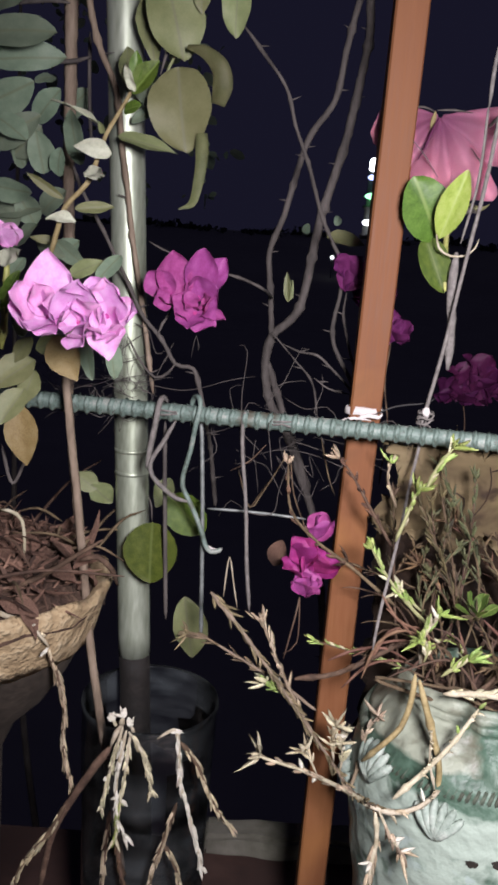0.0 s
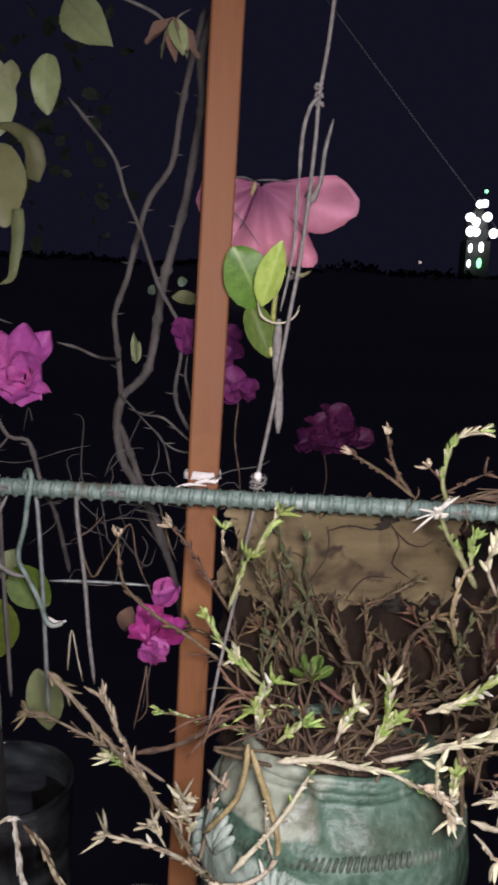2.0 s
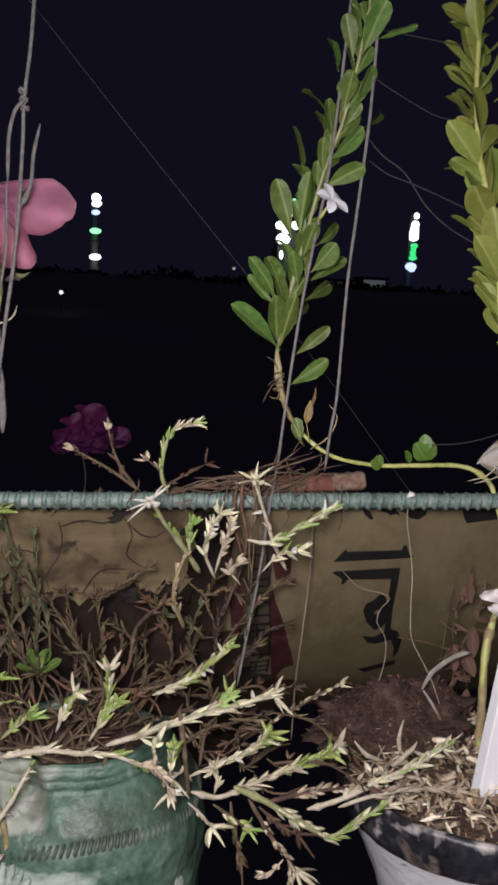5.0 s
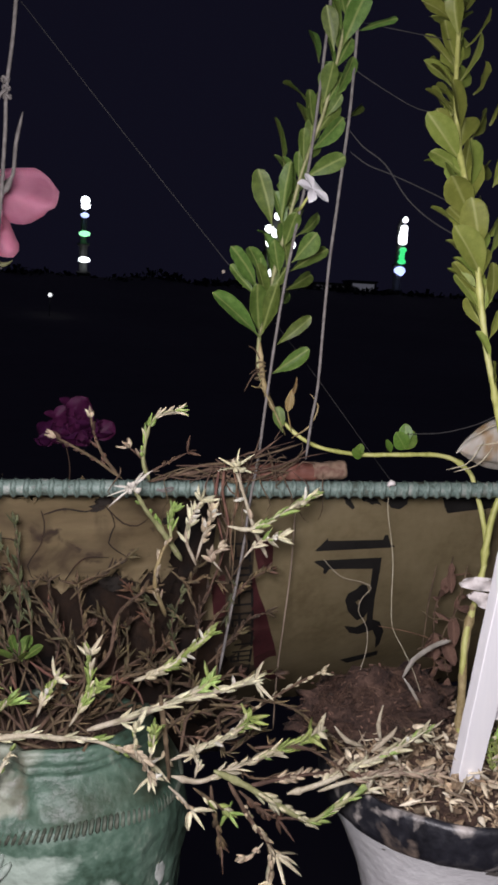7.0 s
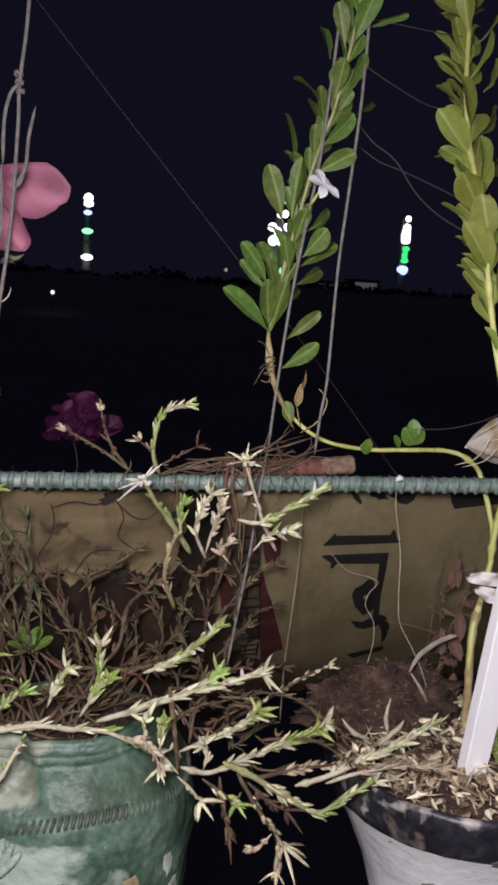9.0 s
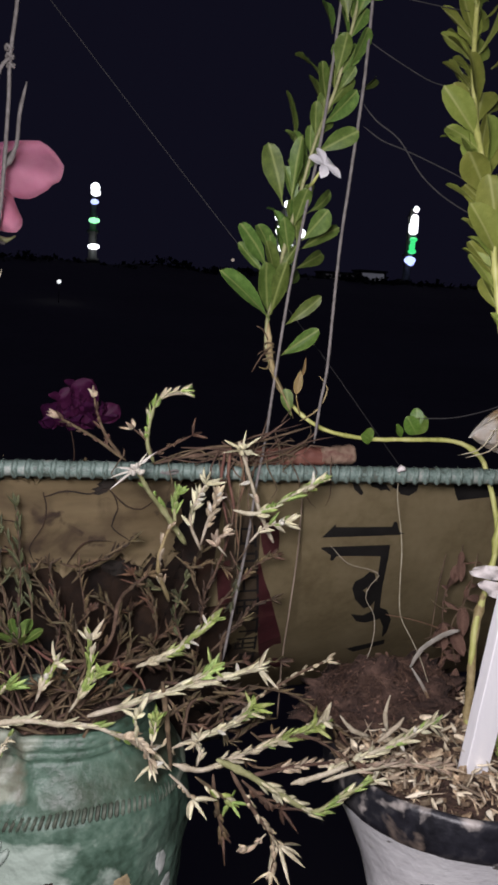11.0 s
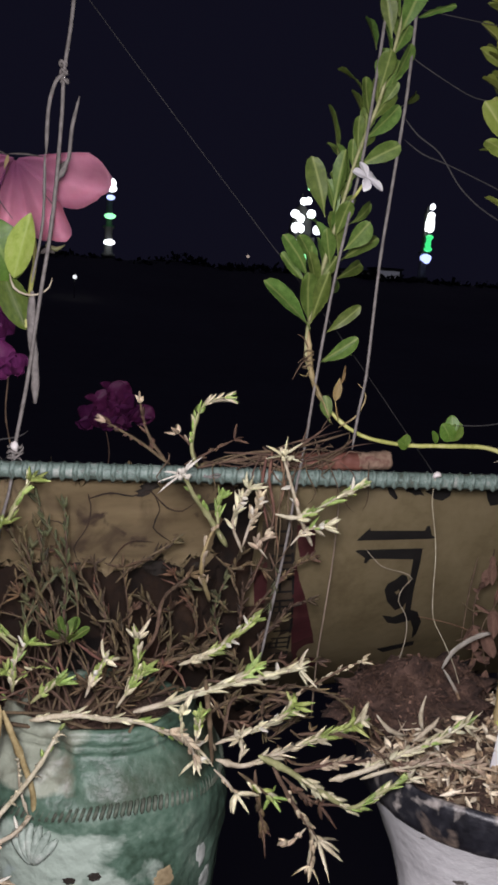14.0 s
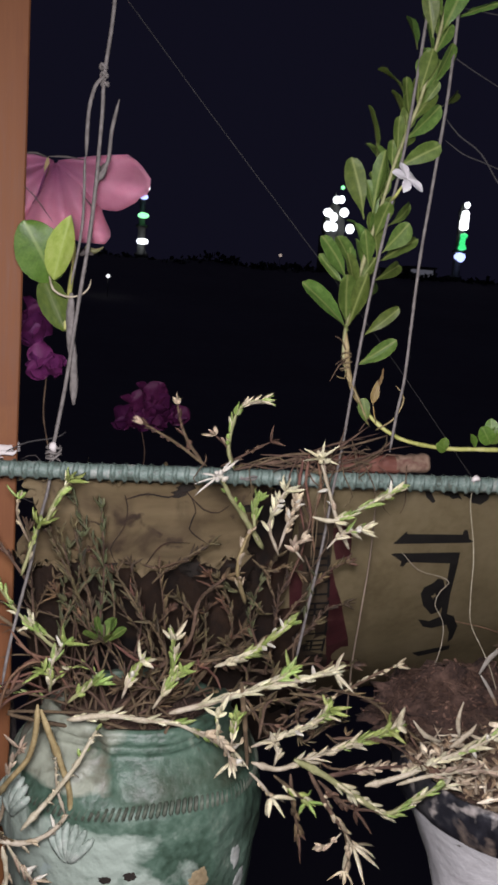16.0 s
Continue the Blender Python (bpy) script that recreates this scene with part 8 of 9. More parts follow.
for i in range(31):
    v = i / 30
    c = POD_A.lerp(POD_B, v) + Vector((0, 0, 0.004 * math.sin(v * math.pi)))
    rad = 0.0010 + 0.0205 * math.sin(math.pi * min(1.0, v * 1.02)) ** 0.85
    ring = []
    for k in range(40):
        a = math.tau * k / 40
        rr = rad * (1 + 0.10 * math.cos(5 * a + 0.6) + 0.07 * noise.noise(Vector((math.cos(a) * 2, math.sin(a) * 2, v * 5))))
        ring.append(bm.verts.new(c + Vector((0, math.cos(a) * rr * 0.72, math.sin(a) * rr))))
    rings.append(ring)
for a, b in zip(rings, rings[1:]):
    for k in range(40):
        bm.faces.new((a[k], a[(k + 1) % 40], b[(k + 1) % 40], b[k]))
bm.faces.new(rings[0][::-1]), bm.faces.new(rings[-1])
part("husk", bm, M["papery"], shell)
stem("beak", [(0.541, 0.565, 1.1195), (0.5365, 0.564, 1.1185), (0.533, 0.563, 1.117)], 0.0022, 0.0012, M["papery"], shell)
for k in range(4):
    a = -1.9 + 0.55 * k
    stem("rib", [POD_A + Vector((0.004, 0, 0))] + [POD_A.lerp(POD_B, v) + Vector((0, math.sin(a) * 0.0150 * math.sin(math.pi * v) ** 0.85, 0.004 * math.sin(v * math.pi) + math.cos(a) * 0.0205 * math.sin(math.pi * v) ** 0.85)) for v in (0.15, 0.35, 0.6, 0.85)], 0.0006, 0.0005, M["pale"], shell)
stem("fibre", [(0.527, 0.566, 1.102), (0.536, 0.552, 1.109), (0.544, 0.550, 1.119), (0.552, 0.553, 1.128)], 0.0006, 0.0004, M["pale"], shell)
stem("fibre", [(0.534, 0.566, 1.100), (0.546, 0.552, 1.108), (0.556, 0.551, 1.118), (0.562, 0.554, 1.124)], 0.0006, 0.0004, M["pale"], shell)


# ---- bougainvillea ----
boug = thing("bougainvillea", (-0.02, 0.86, FLOOR_Z), "thorny half-bare bougainvillea with bright magenta bracts", "plant")


def thorn(at, way, size=0.010):
    bm = bmesh.new()
    tube(bm, [Vector(at), Vector(at) + Vector(way).normalized() * size * 0.5, Vector(at) + Vector(way).normalized() * size], 0.0012, 0.0002, seg=5, step=0.004)
    part("thorn", bm, M["bark"], boug)


def branch(pts, r0, r1, mat="bark", thorns=0, name="branch"):
    bm = bmesh.new()
    line = tube(bm, pts, r0 * 0.63, r1 * 0.63, seg=8, step=0.005, rough=0.25, nodes=0.05, freq=200)
    part(name, bm, M[mat], boug)
    for k in range(thorns):
        q = line[int((k + 0.5) / thorns * (len(line) - 1))]
        thorn(q, (rnd.choice((-1, 1)), rnd.uniform(-0.4, 0.4), rnd.uniform(0, 0.5)))


branch([(0.107, 0.850, 1.508), (0.094, 0.850, 1.455), (0.096, 0.850, 1.417), (0.093, 0.850, 1.387), (0.083, 0.850, 1.321), (0.071, 0.850, 1.273), (0.064, 0.850, 1.241), (0.059, 0.850, 1.203), (0.052, 0.850, 1.161), (0.037, 0.850, 1.140), (0.027, 0.850, 1.130), (0.022, 0.850, 1.105), (0.027, 0.850, 1.071), (0.038, 0.850, 1.049), (0.059, 0.850, 1.015), (0.077, 0.850, 0.968)], 0.0062, 0.0072, thorns=9)
branch([(0.096, 0.850, 1.498), (0.084, 0.850, 1.445), (0.076, 0.850, 1.401), (0.069, 0.850, 1.355), (0.048, 0.850, 1.321), (0.037, 0.850, 1.281), (0.029, 0.850, 1.246), (0.018, 0.850, 1.211), (0.022, 0.850, 1.173), (0.026, 0.850, 1.128)], 0.0050, 0.0044, thorns=7)
branch([(0.024, 0.850, 1.106), (0.034, 0.850, 1.078), (0.045, 0.850, 1.049), (0.060, 0.850, 1.003), (0.078, 0.850, 0.962), (0.090, 0.850, 0.919), (0.104, 0.850, 0.831), (0.125, 0.850, 0.628), (0.139, 0.860, 0.458)], 0.0055, 0.0075, thorns=3)
branch([(-0.018, 0.762, 1.392), (-0.001, 0.762, 1.373), (0.021, 0.762, 1.346), (0.031, 0.762, 1.317), (0.044, 0.762, 1.288), (0.053, 0.762, 1.263), (0.061, 0.762, 1.242), (0.071, 0.762, 1.223)], 0.0022, 0.0030, thorns=4)
branch([(0.065, 0.770, 1.235), (0.074, 0.770, 1.219), (0.082, 0.770, 1.205), (0.083, 0.770, 1.180), (0.080, 0.770, 1.159), (0.079, 0.770, 1.144), (0.083, 0.770, 1.129), (0.096, 0.770, 1.107), (0.107, 0.770, 1.089), (0.115, 0.770, 1.058)], 0.0026, 0.0034, thorns=3)
branch([(0.089, 0.775, 1.180), (0.088, 0.775, 1.160), (0.093, 0.775, 1.140), (0.100, 0.775, 1.119), (0.112, 0.775, 1.094)], 0.0016, 0.0022, thorns=2)
branch([(0.036, 0.780, 1.129), (0.052, 0.780, 1.123), (0.068, 0.780, 1.121), (0.082, 0.780, 1.110), (0.100, 0.780, 1.093), (0.115, 0.780, 1.072)], 0.0014, 0.0024, thorns=3)
branch([(0.067, 0.780, 1.100), (0.081, 0.780, 1.091), (0.100, 0.780, 1.087)], 0.0012, 0.0016, thorns=2)
branch([(0.026, 0.830, 1.135), (0.050, 0.830, 1.110), (0.069, 0.830, 1.089), (0.077, 0.830, 1.058)], 0.0012, 0.0018, thorns=1)
branch([(-0.089, 0.760, 1.212), (-0.077, 0.760, 1.206), (-0.064, 0.760, 1.202)], 0.0016, 0.0012)
branch([(-0.020, 0.720, 1.190), (-0.003, 0.720, 1.186), (0.014, 0.720, 1.179), (0.024, 0.840, 1.168)], 0.0018, 0.0024)
# the twig that carries the middle blossom
branch([(-0.135, 0.660, 1.261), (-0.129, 0.660, 1.246), (-0.122, 0.670, 1.231), (-0.112, 0.675, 1.213), (-0.103, 0.680, 1.194), (-0.094, 0.690, 1.175), (-0.083, 0.690, 1.153), (-0.066, 0.690, 1.134), (-0.054, 0.690, 1.115), (-0.039, 0.690, 1.112), (-0.033, 0.690, 1.096), (-0.027, 0.690, 1.073), (-0.023, 0.750, 1.031), (-0.017, 0.800, 0.963)], 0.0022, 0.0034, thorns=5)
branch([(-0.054, 0.688, 1.115), (-0.060, 0.688, 1.107), (-0.070, 0.688, 1.103), (-0.083, 0.688, 1.116), (-0.093, 0.688, 1.134)], 0.0020, 0.0014, thorns=1)
branch([(-0.070, 0.688, 1.136), (-0.066, 0.688, 1.147), (-0.061, 0.688, 1.155), (-0.058, 0.688, 1.164)], 0.0018, 0.0014)
branch([(-0.137, 0.700, 1.396), (-0.130, 0.700, 1.365), (-0.124, 0.700, 1.349), (-0.114, 0.700, 1.329), (-0.109, 0.700, 1.308), (-0.106, 0.700, 1.283), (-0.101, 0.700, 1.254), (-0.095, 0.700, 1.215), (-0.090, 0.700, 1.188), (-0.083, 0.700, 1.152), (-0.077, 0.700, 1.116), (-0.072, 0.700, 1.087)], 0.0042, 0.0030, "stick", thorns=3)
branch([(-0.109, 0.690, 1.110), (-0.090, 0.690, 1.115), (-0.076, 0.690, 1.121)], 0.0007, 0.0005), branch([(-0.113, 0.690, 1.091), (-0.092, 0.690, 1.101), (-0.071, 0.690, 1.105)], 0.0007, 0.0005), branch([(-0.098, 0.690, 1.124), (-0.086, 0.690, 1.134), (-0.077, 0.690, 1.140)], 0.0008, 0.0005)
q = random.Random(4)
for k in range(46):
    b = Vector((-0.106, 0.680, 1.097)) + Vector((q.gauss(0, 0.028), q.gauss(0, 0.012), q.gauss(0, 0.014)))
    e = b + Vector((q.gauss(0, 0.025), q.gauss(0, 0.01), q.gauss(0, 0.014)))
    branch([b, b.lerp(e, 0.35) + Vector((q.gauss(0, 0.005), 0, q.gauss(0, 0.007))), b.lerp(e, 0.7) + Vector((q.gauss(0, 0.005), 0, q.gauss(0, 0.007))), e], 0.0005, 0.0003, "bark", name="fine_twig")
for k in range(34):
    b = Vector((0.040, 0.690, 1.049)) + Vector((q.gauss(0, 0.035), q.gauss(0, 0.02), q.gauss(0, 0.025)))
    e = b + Vector((q.gauss(0, 0.03), q.gauss(0, 0.01), q.gauss(0, 0.03)))
    branch([b, b.lerp(e, 0.35) + Vector((q.gauss(0, 0.007), 0, q.gauss(0, 0.009))), b.lerp(e, 0.7) + Vector((q.gauss(0, 0.007), 0, q.gauss(0, 0.009))), e], 0.0006, 0.0003, "bark", name="fine_twig")


def blossom(at, size, units, seed, meshes, stretch=(1, 1), name="blossom", label="cluster of papery magenta bracts"):
    """A cluster of flowers of three broad bracts each, turned outwards."""
    q = random.Random(seed)
    at = Vector(at)
    core = bmesh.new()
    bmesh.ops.create_icosphere(core, subdivisions=1, radius=size * 0.08)
    for v in core.verts:
        v.co += at + Vector((0, size * 0.3, 0))
    hub = part(name, core, M["green_stem"], boug, label)
    for k in range(units):
        a = math.tau * (k + q.uniform(-0.2, 0.2)) / units
        off = Vector((math.cos(a) * stretch[0], 0, math.sin(a) * stretch[1])) * size * (0.5 if units > 1 else 0)
        axis = (Vector((off.x * 0.8 / size, -0.40, off.z * 0.35 / size + 0.62)) + Vector((q.gauss(0, 0.22), q.gauss(0, 0.2), q.gauss(0, 0.22)))).normalized()
        s1 = axis.orthogonal().normalized()
        s2 = axis.cross(s1)
        t0 = q.uniform(0, math.tau)
        b = at + off * 0.75 + Vector((0, size * 0.1, -size * 0.40))
        for j in range(3):
            g = t0 + math.tau * j / 3 + q.uniform(-0.25, 0.25)
            rad = s1 * math.cos(g) + s2 * math.sin(g)
            way = (axis * q.uniform(0.8, 1.1) + rad * q.uniform(0.35, 0.7)).normalized()
            ln = size * q.uniform(0.72, 0.92)
            put("bract", meshes[q.randrange(len(meshes))], leaf_frame(b + rad * size * 0.03, b + way * ln, axis * 0.7 - rad * 0.6 + TO_EYE * 0.15, q.uniform(0.95, 1.2)), hub)
        for j in range(2):
            e = b + (axis + Vector((q.gauss(0, 0.2), 0, q.gauss(0, 0.2)))) * size * 0.42
            stem("floret", [b, b.lerp(e, 0.6), e], 0.0011, 0.0014, meshes[0].materials[0], hub, seg=5)
    return hub


def blossom_hub(at, size):
    core = bmesh.new()
    bmesh.ops.create_icosphere(core, subdivisions=1, radius=size)
    for v in core.verts:
        v.co += Vector(at)
    return part("blossom", core, M["rose_bract"], boug, "cluster of papery magenta bracts")


def inner_bracts(hub, at, size, count, meshes, seed):
    """Short ruffled bracts that stand up in the middle of the cluster."""
    q = random.Random(seed)
    at = Vector(at)
    for k in range(count):
        a = math.tau * (k + q.uniform(-0.3, 0.3)) / count
        b = at + Vector((math.cos(a) * size * 0.35, q.uniform(-0.004, 0.004), math.sin(a) * size * 0.35))
        way = Vector((math.cos(a) * 0.55, -0.75, math.sin(a) * 0.45 + 0.35)).normalized()
        face = Vector((-math.cos(a) * 0.6, -0.6, 0.5 - 0.4 * math.sin(a)))
        put("bract", meshes[q.randrange(len(meshes))], leaf_frame(b, b + way * size * q.uniform(0.75, 1.05), face, q.uniform(0.85, 1.1)), hub)


def bract_at(hub, b, e, w, meshes):
    """One broad bract from the heart of the blossom to its tip, its face turned out and to the front."""
    b, e = Vector(b), Vector(e)
    out = (e - b).normalized()
    f = TO_EYE + out * 0.25 + Vector((rnd.uniform(-0.5, 0.5), 0, rnd.uniform(-0.5, 0.5)))
    put("bract", meshes[rnd.randrange(len(meshes))], leaf_frame(b, b + (e - b) * (1.14 if meshes is BRACT else 0.98), f, w * (1.28 if meshes is BRACT else 1.2)), hub)


hub = blossom_hub((-0.116, 0.512, 1.160), 0.0025)
inner_bracts(hub, (-0.116, 0.512, 1.160), 0.024, 4, BRACT, 71)
bract_at(hub, (-0.116, 0.512, 1.160), (-0.135, 0.502, 1.165), 0.78, BRACT)
bract_at(hub, (-0.116, 0.512, 1.160), (-0.130, 0.510, 1.179), 0.79, BRACT)
bract_at(hub, (-0.116, 0.512, 1.160), (-0.114, 0.502, 1.194), 0.59, BRACT)
bract_at(hub, (-0.116, 0.512, 1.160), (-0.102, 0.512, 1.182), 0.77, BRACT)
bract_at(hub, (-0.116, 0.512, 1.160), (-0.122, 0.496, 1.151), 0.82, BRACT)
bract_at(hub, (-0.116, 0.512, 1.160), (-0.106, 0.494, 1.151), 0.70, BRACT)
hub = blossom_hub((-0.097, 0.512, 1.158), 0.0025)
inner_bracts(hub, (-0.097, 0.512, 1.158), 0.024, 4, BRACT, 72)
bract_at(hub, (-0.097, 0.512, 1.158), (-0.106, 0.500, 1.176), 0.77, BRACT)
bract_at(hub, (-0.097, 0.512, 1.158), (-0.090, 0.504, 1.179), 0.79, BRACT)
bract_at(hub, (-0.097, 0.512, 1.158), (-0.089, 0.494, 1.146), 0.72, BRACT)
bract_at(hub, (-0.097, 0.512, 1.158), (-0.101, 0.498, 1.151), 0.80, BRACT)
bract_at(hub, (-0.097, 0.512, 1.158), (-0.082, 0.494, 1.169), 0.64, BRACT)
hub = blossom_hub((-0.080, 0.512, 1.163), 0.0025)
inner_bracts(hub, (-0.080, 0.512, 1.163), 0.024, 4, BRACT, 73)
bract_at(hub, (-0.080, 0.512, 1.163), (-0.089, 0.510, 1.183), 0.75, BRACT)
bract_at(hub, (-0.080, 0.512, 1.163), (-0.074, 0.504, 1.181), 0.98, BRACT)
bract_at(hub, (-0.080, 0.512, 1.163), (-0.063, 0.506, 1.165), 0.87, BRACT)
bract_at(hub, (-0.080, 0.512, 1.163), (-0.068, 0.498, 1.155), 0.82, BRACT)
bract_at(hub, (-0.080, 0.512, 1.163), (-0.078, 0.496, 1.144), 0.69, BRACT)
bract_at(hub, (-0.080, 0.512, 1.163), (-0.084, 0.494, 1.151), 0.62, BRACT)
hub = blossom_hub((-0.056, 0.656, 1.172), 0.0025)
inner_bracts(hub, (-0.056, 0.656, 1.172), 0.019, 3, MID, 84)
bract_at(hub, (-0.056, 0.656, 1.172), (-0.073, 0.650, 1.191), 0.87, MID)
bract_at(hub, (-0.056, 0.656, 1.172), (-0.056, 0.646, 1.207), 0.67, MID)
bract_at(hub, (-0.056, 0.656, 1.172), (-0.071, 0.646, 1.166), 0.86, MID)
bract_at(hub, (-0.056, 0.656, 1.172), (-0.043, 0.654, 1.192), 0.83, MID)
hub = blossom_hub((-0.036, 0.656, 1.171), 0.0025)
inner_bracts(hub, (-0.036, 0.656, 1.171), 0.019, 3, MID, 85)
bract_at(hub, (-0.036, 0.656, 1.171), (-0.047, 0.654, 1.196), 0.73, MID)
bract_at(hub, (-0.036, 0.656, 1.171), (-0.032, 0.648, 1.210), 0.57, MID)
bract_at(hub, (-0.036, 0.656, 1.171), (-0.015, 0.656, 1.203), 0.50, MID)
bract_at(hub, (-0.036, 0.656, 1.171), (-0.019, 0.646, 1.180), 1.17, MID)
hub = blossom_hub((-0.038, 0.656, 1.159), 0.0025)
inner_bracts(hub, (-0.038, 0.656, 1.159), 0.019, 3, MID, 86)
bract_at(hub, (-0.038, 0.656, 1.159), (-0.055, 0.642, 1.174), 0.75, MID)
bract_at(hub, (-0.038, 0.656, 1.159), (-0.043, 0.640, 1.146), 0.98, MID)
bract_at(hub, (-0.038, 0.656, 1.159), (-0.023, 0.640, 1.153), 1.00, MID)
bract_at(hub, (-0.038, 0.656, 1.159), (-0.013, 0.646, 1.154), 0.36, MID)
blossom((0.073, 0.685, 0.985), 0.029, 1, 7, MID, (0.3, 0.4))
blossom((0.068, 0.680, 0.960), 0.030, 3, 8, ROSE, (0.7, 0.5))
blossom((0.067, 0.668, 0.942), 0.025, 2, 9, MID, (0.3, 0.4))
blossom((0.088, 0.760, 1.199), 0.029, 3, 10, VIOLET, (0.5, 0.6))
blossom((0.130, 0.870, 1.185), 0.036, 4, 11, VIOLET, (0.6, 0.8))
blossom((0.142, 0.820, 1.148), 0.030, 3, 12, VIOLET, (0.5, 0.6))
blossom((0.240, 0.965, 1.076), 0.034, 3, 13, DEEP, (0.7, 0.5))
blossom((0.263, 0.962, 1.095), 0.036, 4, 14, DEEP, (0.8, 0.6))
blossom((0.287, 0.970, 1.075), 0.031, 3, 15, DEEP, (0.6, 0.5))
blossom((-0.165, 0.590, 1.209), 0.021, 2, 16, BRACT, (0.6, 0.3))
branch([(0.065, 0.700, 0.916), (0.062, 0.700, 0.895), (0.058, 0.700, 0.870)], 0.0008, 0.0006), branch([(0.255, 0.970, 1.063), (0.261, 0.970, 1.029), (0.257, 0.970, 0.991), (0.253, 0.950, 0.958)], 0.0010, 0.0012, "twig"), branch([(0.141, 0.820, 1.134), (0.139, 0.820, 1.095), (0.146, 0.820, 1.051), (0.149, 0.850, 0.985)], 0.0012, 0.0014, "twig")

# leaves of the bougainvillea: base, end, width, kind
for i, (b, e, w, kind) in enumerate((
    # drooping dull leaves
    ((-0.062, 0.672, 1.338), (-0.054, 0.650, 1.280), 0.98, BROAD[0]),
    ((-0.074, 0.668, 1.398), (-0.055, 0.655, 1.344), 0.95, BROAD[0]), ((-0.021, 0.665, 1.401), (-0.021, 0.650, 1.360), 0.62, BROAD[0]), ((-0.087, 0.680, 1.393), (-0.086, 0.670, 1.341), 0.7, OLIVE[1]), ((-0.046, 0.660, 1.394), (-0.047, 0.660, 1.373), 1.0, OLIVE[3]),
    ((-0.106, 0.680, 1.287), (-0.059, 0.660, 1.277), 0.36, OLIVE[2]), ((-0.101, 0.678, 1.351), (-0.099, 0.660, 1.318), 0.62, OLIVE[1]), ((-0.081, 0.690, 1.309), (-0.093, 0.690, 1.341), 0.9, BACK[1]), ((-0.098, 0.690, 1.299), (-0.072, 0.690, 1.318), 0.7, BACK[0]),
    # round green leaves under the bar
    ((-0.066, 0.690, 0.978), (-0.066, 0.672, 0.930), 1.0, ROUND[0]), ((-0.053, 0.700, 1.000), (-0.023, 0.690, 0.970), 0.85, ROUND[1]), ((-0.122, 0.730, 0.992), (-0.142, 0.730, 1.006), 1.2, OLIVE[0]), ((-0.127, 0.730, 0.997), (-0.108, 0.730, 0.977), 1.2, OLIVE[1]), ((0.047, 0.710, 0.964), (0.034, 0.700, 0.932), 1.0, SCRAP[2]),
    ((-0.038, 0.735, 0.894), (-0.026, 0.730, 0.824), 0.7, OLIVE[1]), ((-0.057, 0.740, 1.005), (-0.070, 0.730, 0.980), 1.0, OLIVE[3]),
    # dull leaves round the brightest blossom
    ((-0.129, 0.580, 1.141), (-0.110, 0.565, 1.116), 1.15, YELLOW[0]), ((-0.143, 0.590, 1.131), (-0.120, 0.580, 1.142), 0.8, OLIVE[0]), ((-0.148, 0.600, 1.138), (-0.163, 0.590, 1.122), 0.9, OLIVE[1]), ((-0.146, 0.600, 1.122), (-0.173, 0.585, 1.102), 1.0, OLIVE[2]), ((-0.154, 0.600, 1.138), (-0.159, 0.590, 1.154), 0.9, BACK[2]),
    ((-0.110, 0.600, 1.141), (-0.107, 0.600, 1.109), 0.7, BACK[0]), ((-0.094, 0.600, 1.142), (-0.087, 0.600, 1.110), 0.7, BACK[1]), ((-0.153, 0.600, 1.101), (-0.167, 0.585, 1.076), 0.9, OLIVE[2]), ((-0.157, 0.600, 1.089), (-0.150, 0.590, 1.045), 0.9, YELLOW[0]), ((-0.148, 0.610, 1.113), (-0.157, 0.600, 1.089), 1.0, OLIVE[3]),
    ((-0.127, 0.620, 1.182), (-0.104, 0.610, 1.194), 0.7, OLIVE[3]), ((-0.109, 0.630, 1.179), (-0.095, 0.640, 1.201), 1.0, BACK[0]), ((-0.159, 0.630, 1.176), (-0.168, 0.620, 1.168), 1.0, BACK[2]),
    # pale and fresh ones on the green shoot
    ((-0.101, 0.625, 1.268), (-0.123, 0.610, 1.270), 1.1, PALE[0]), ((-0.120, 0.625, 1.254), (-0.100, 0.612, 1.246), 1.0, PALE[1]), ((-0.125, 0.625, 1.220), (-0.144, 0.615, 1.224), 0.9, PALE[0]), ((-0.126, 0.625, 1.229), (-0.098, 0.630, 1.233), 0.5, OLIVE[2]), ((-0.172, 0.600, 1.187), (-0.149, 0.590, 1.197), 1.0, PALE[1]), ((-0.133, 0.620, 1.235), (-0.158, 0.610, 1.250), 0.35, OLIVE[0]),
    ((-0.088, 0.625, 1.309), (-0.070, 0.615, 1.330), 0.95, LIME[0]), ((-0.086, 0.622, 1.310), (-0.090, 0.612, 1.327), 0.7, PALE[1]), ((-0.086, 0.622, 1.316), (-0.085, 0.618, 1.336), 0.8, LIME[2]), ((-0.093, 0.622, 1.297), (-0.082, 0.612, 1.301), 1.2, LIME[1]), ((-0.108, 0.630, 1.284), (-0.137, 0.610, 1.306), 0.16, PALE[0]), ((-0.108, 0.630, 1.282), (-0.110, 0.620, 1.288), 0.6, OLIVE[0]),
    ((-0.167, 0.590, 1.161), (-0.155, 0.580, 1.183), 0.6, LIME[1]), ((-0.170, 0.600, 1.152), (-0.156, 0.590, 1.173), 0.6, LIME[2]),
    ((-0.145, 0.660, 1.206), (-0.164, 0.650, 1.208), 0.5, OLIVE[1]),
    ((0.073, 0.860, 1.231), (0.107, 0.840, 1.229), 0.6, OLIVE[1]), ((0.055, 0.860, 1.241), (0.048, 0.870, 1.230), 1.0, BACK[1]), ((0.080, 0.860, 1.242), (0.089, 0.870, 1.252), 1.0, BACK[1]),
    ((-0.013, 0.700, 1.450), (0.020, 0.660, 1.413), 0.8, OLIVE[0]),
)):
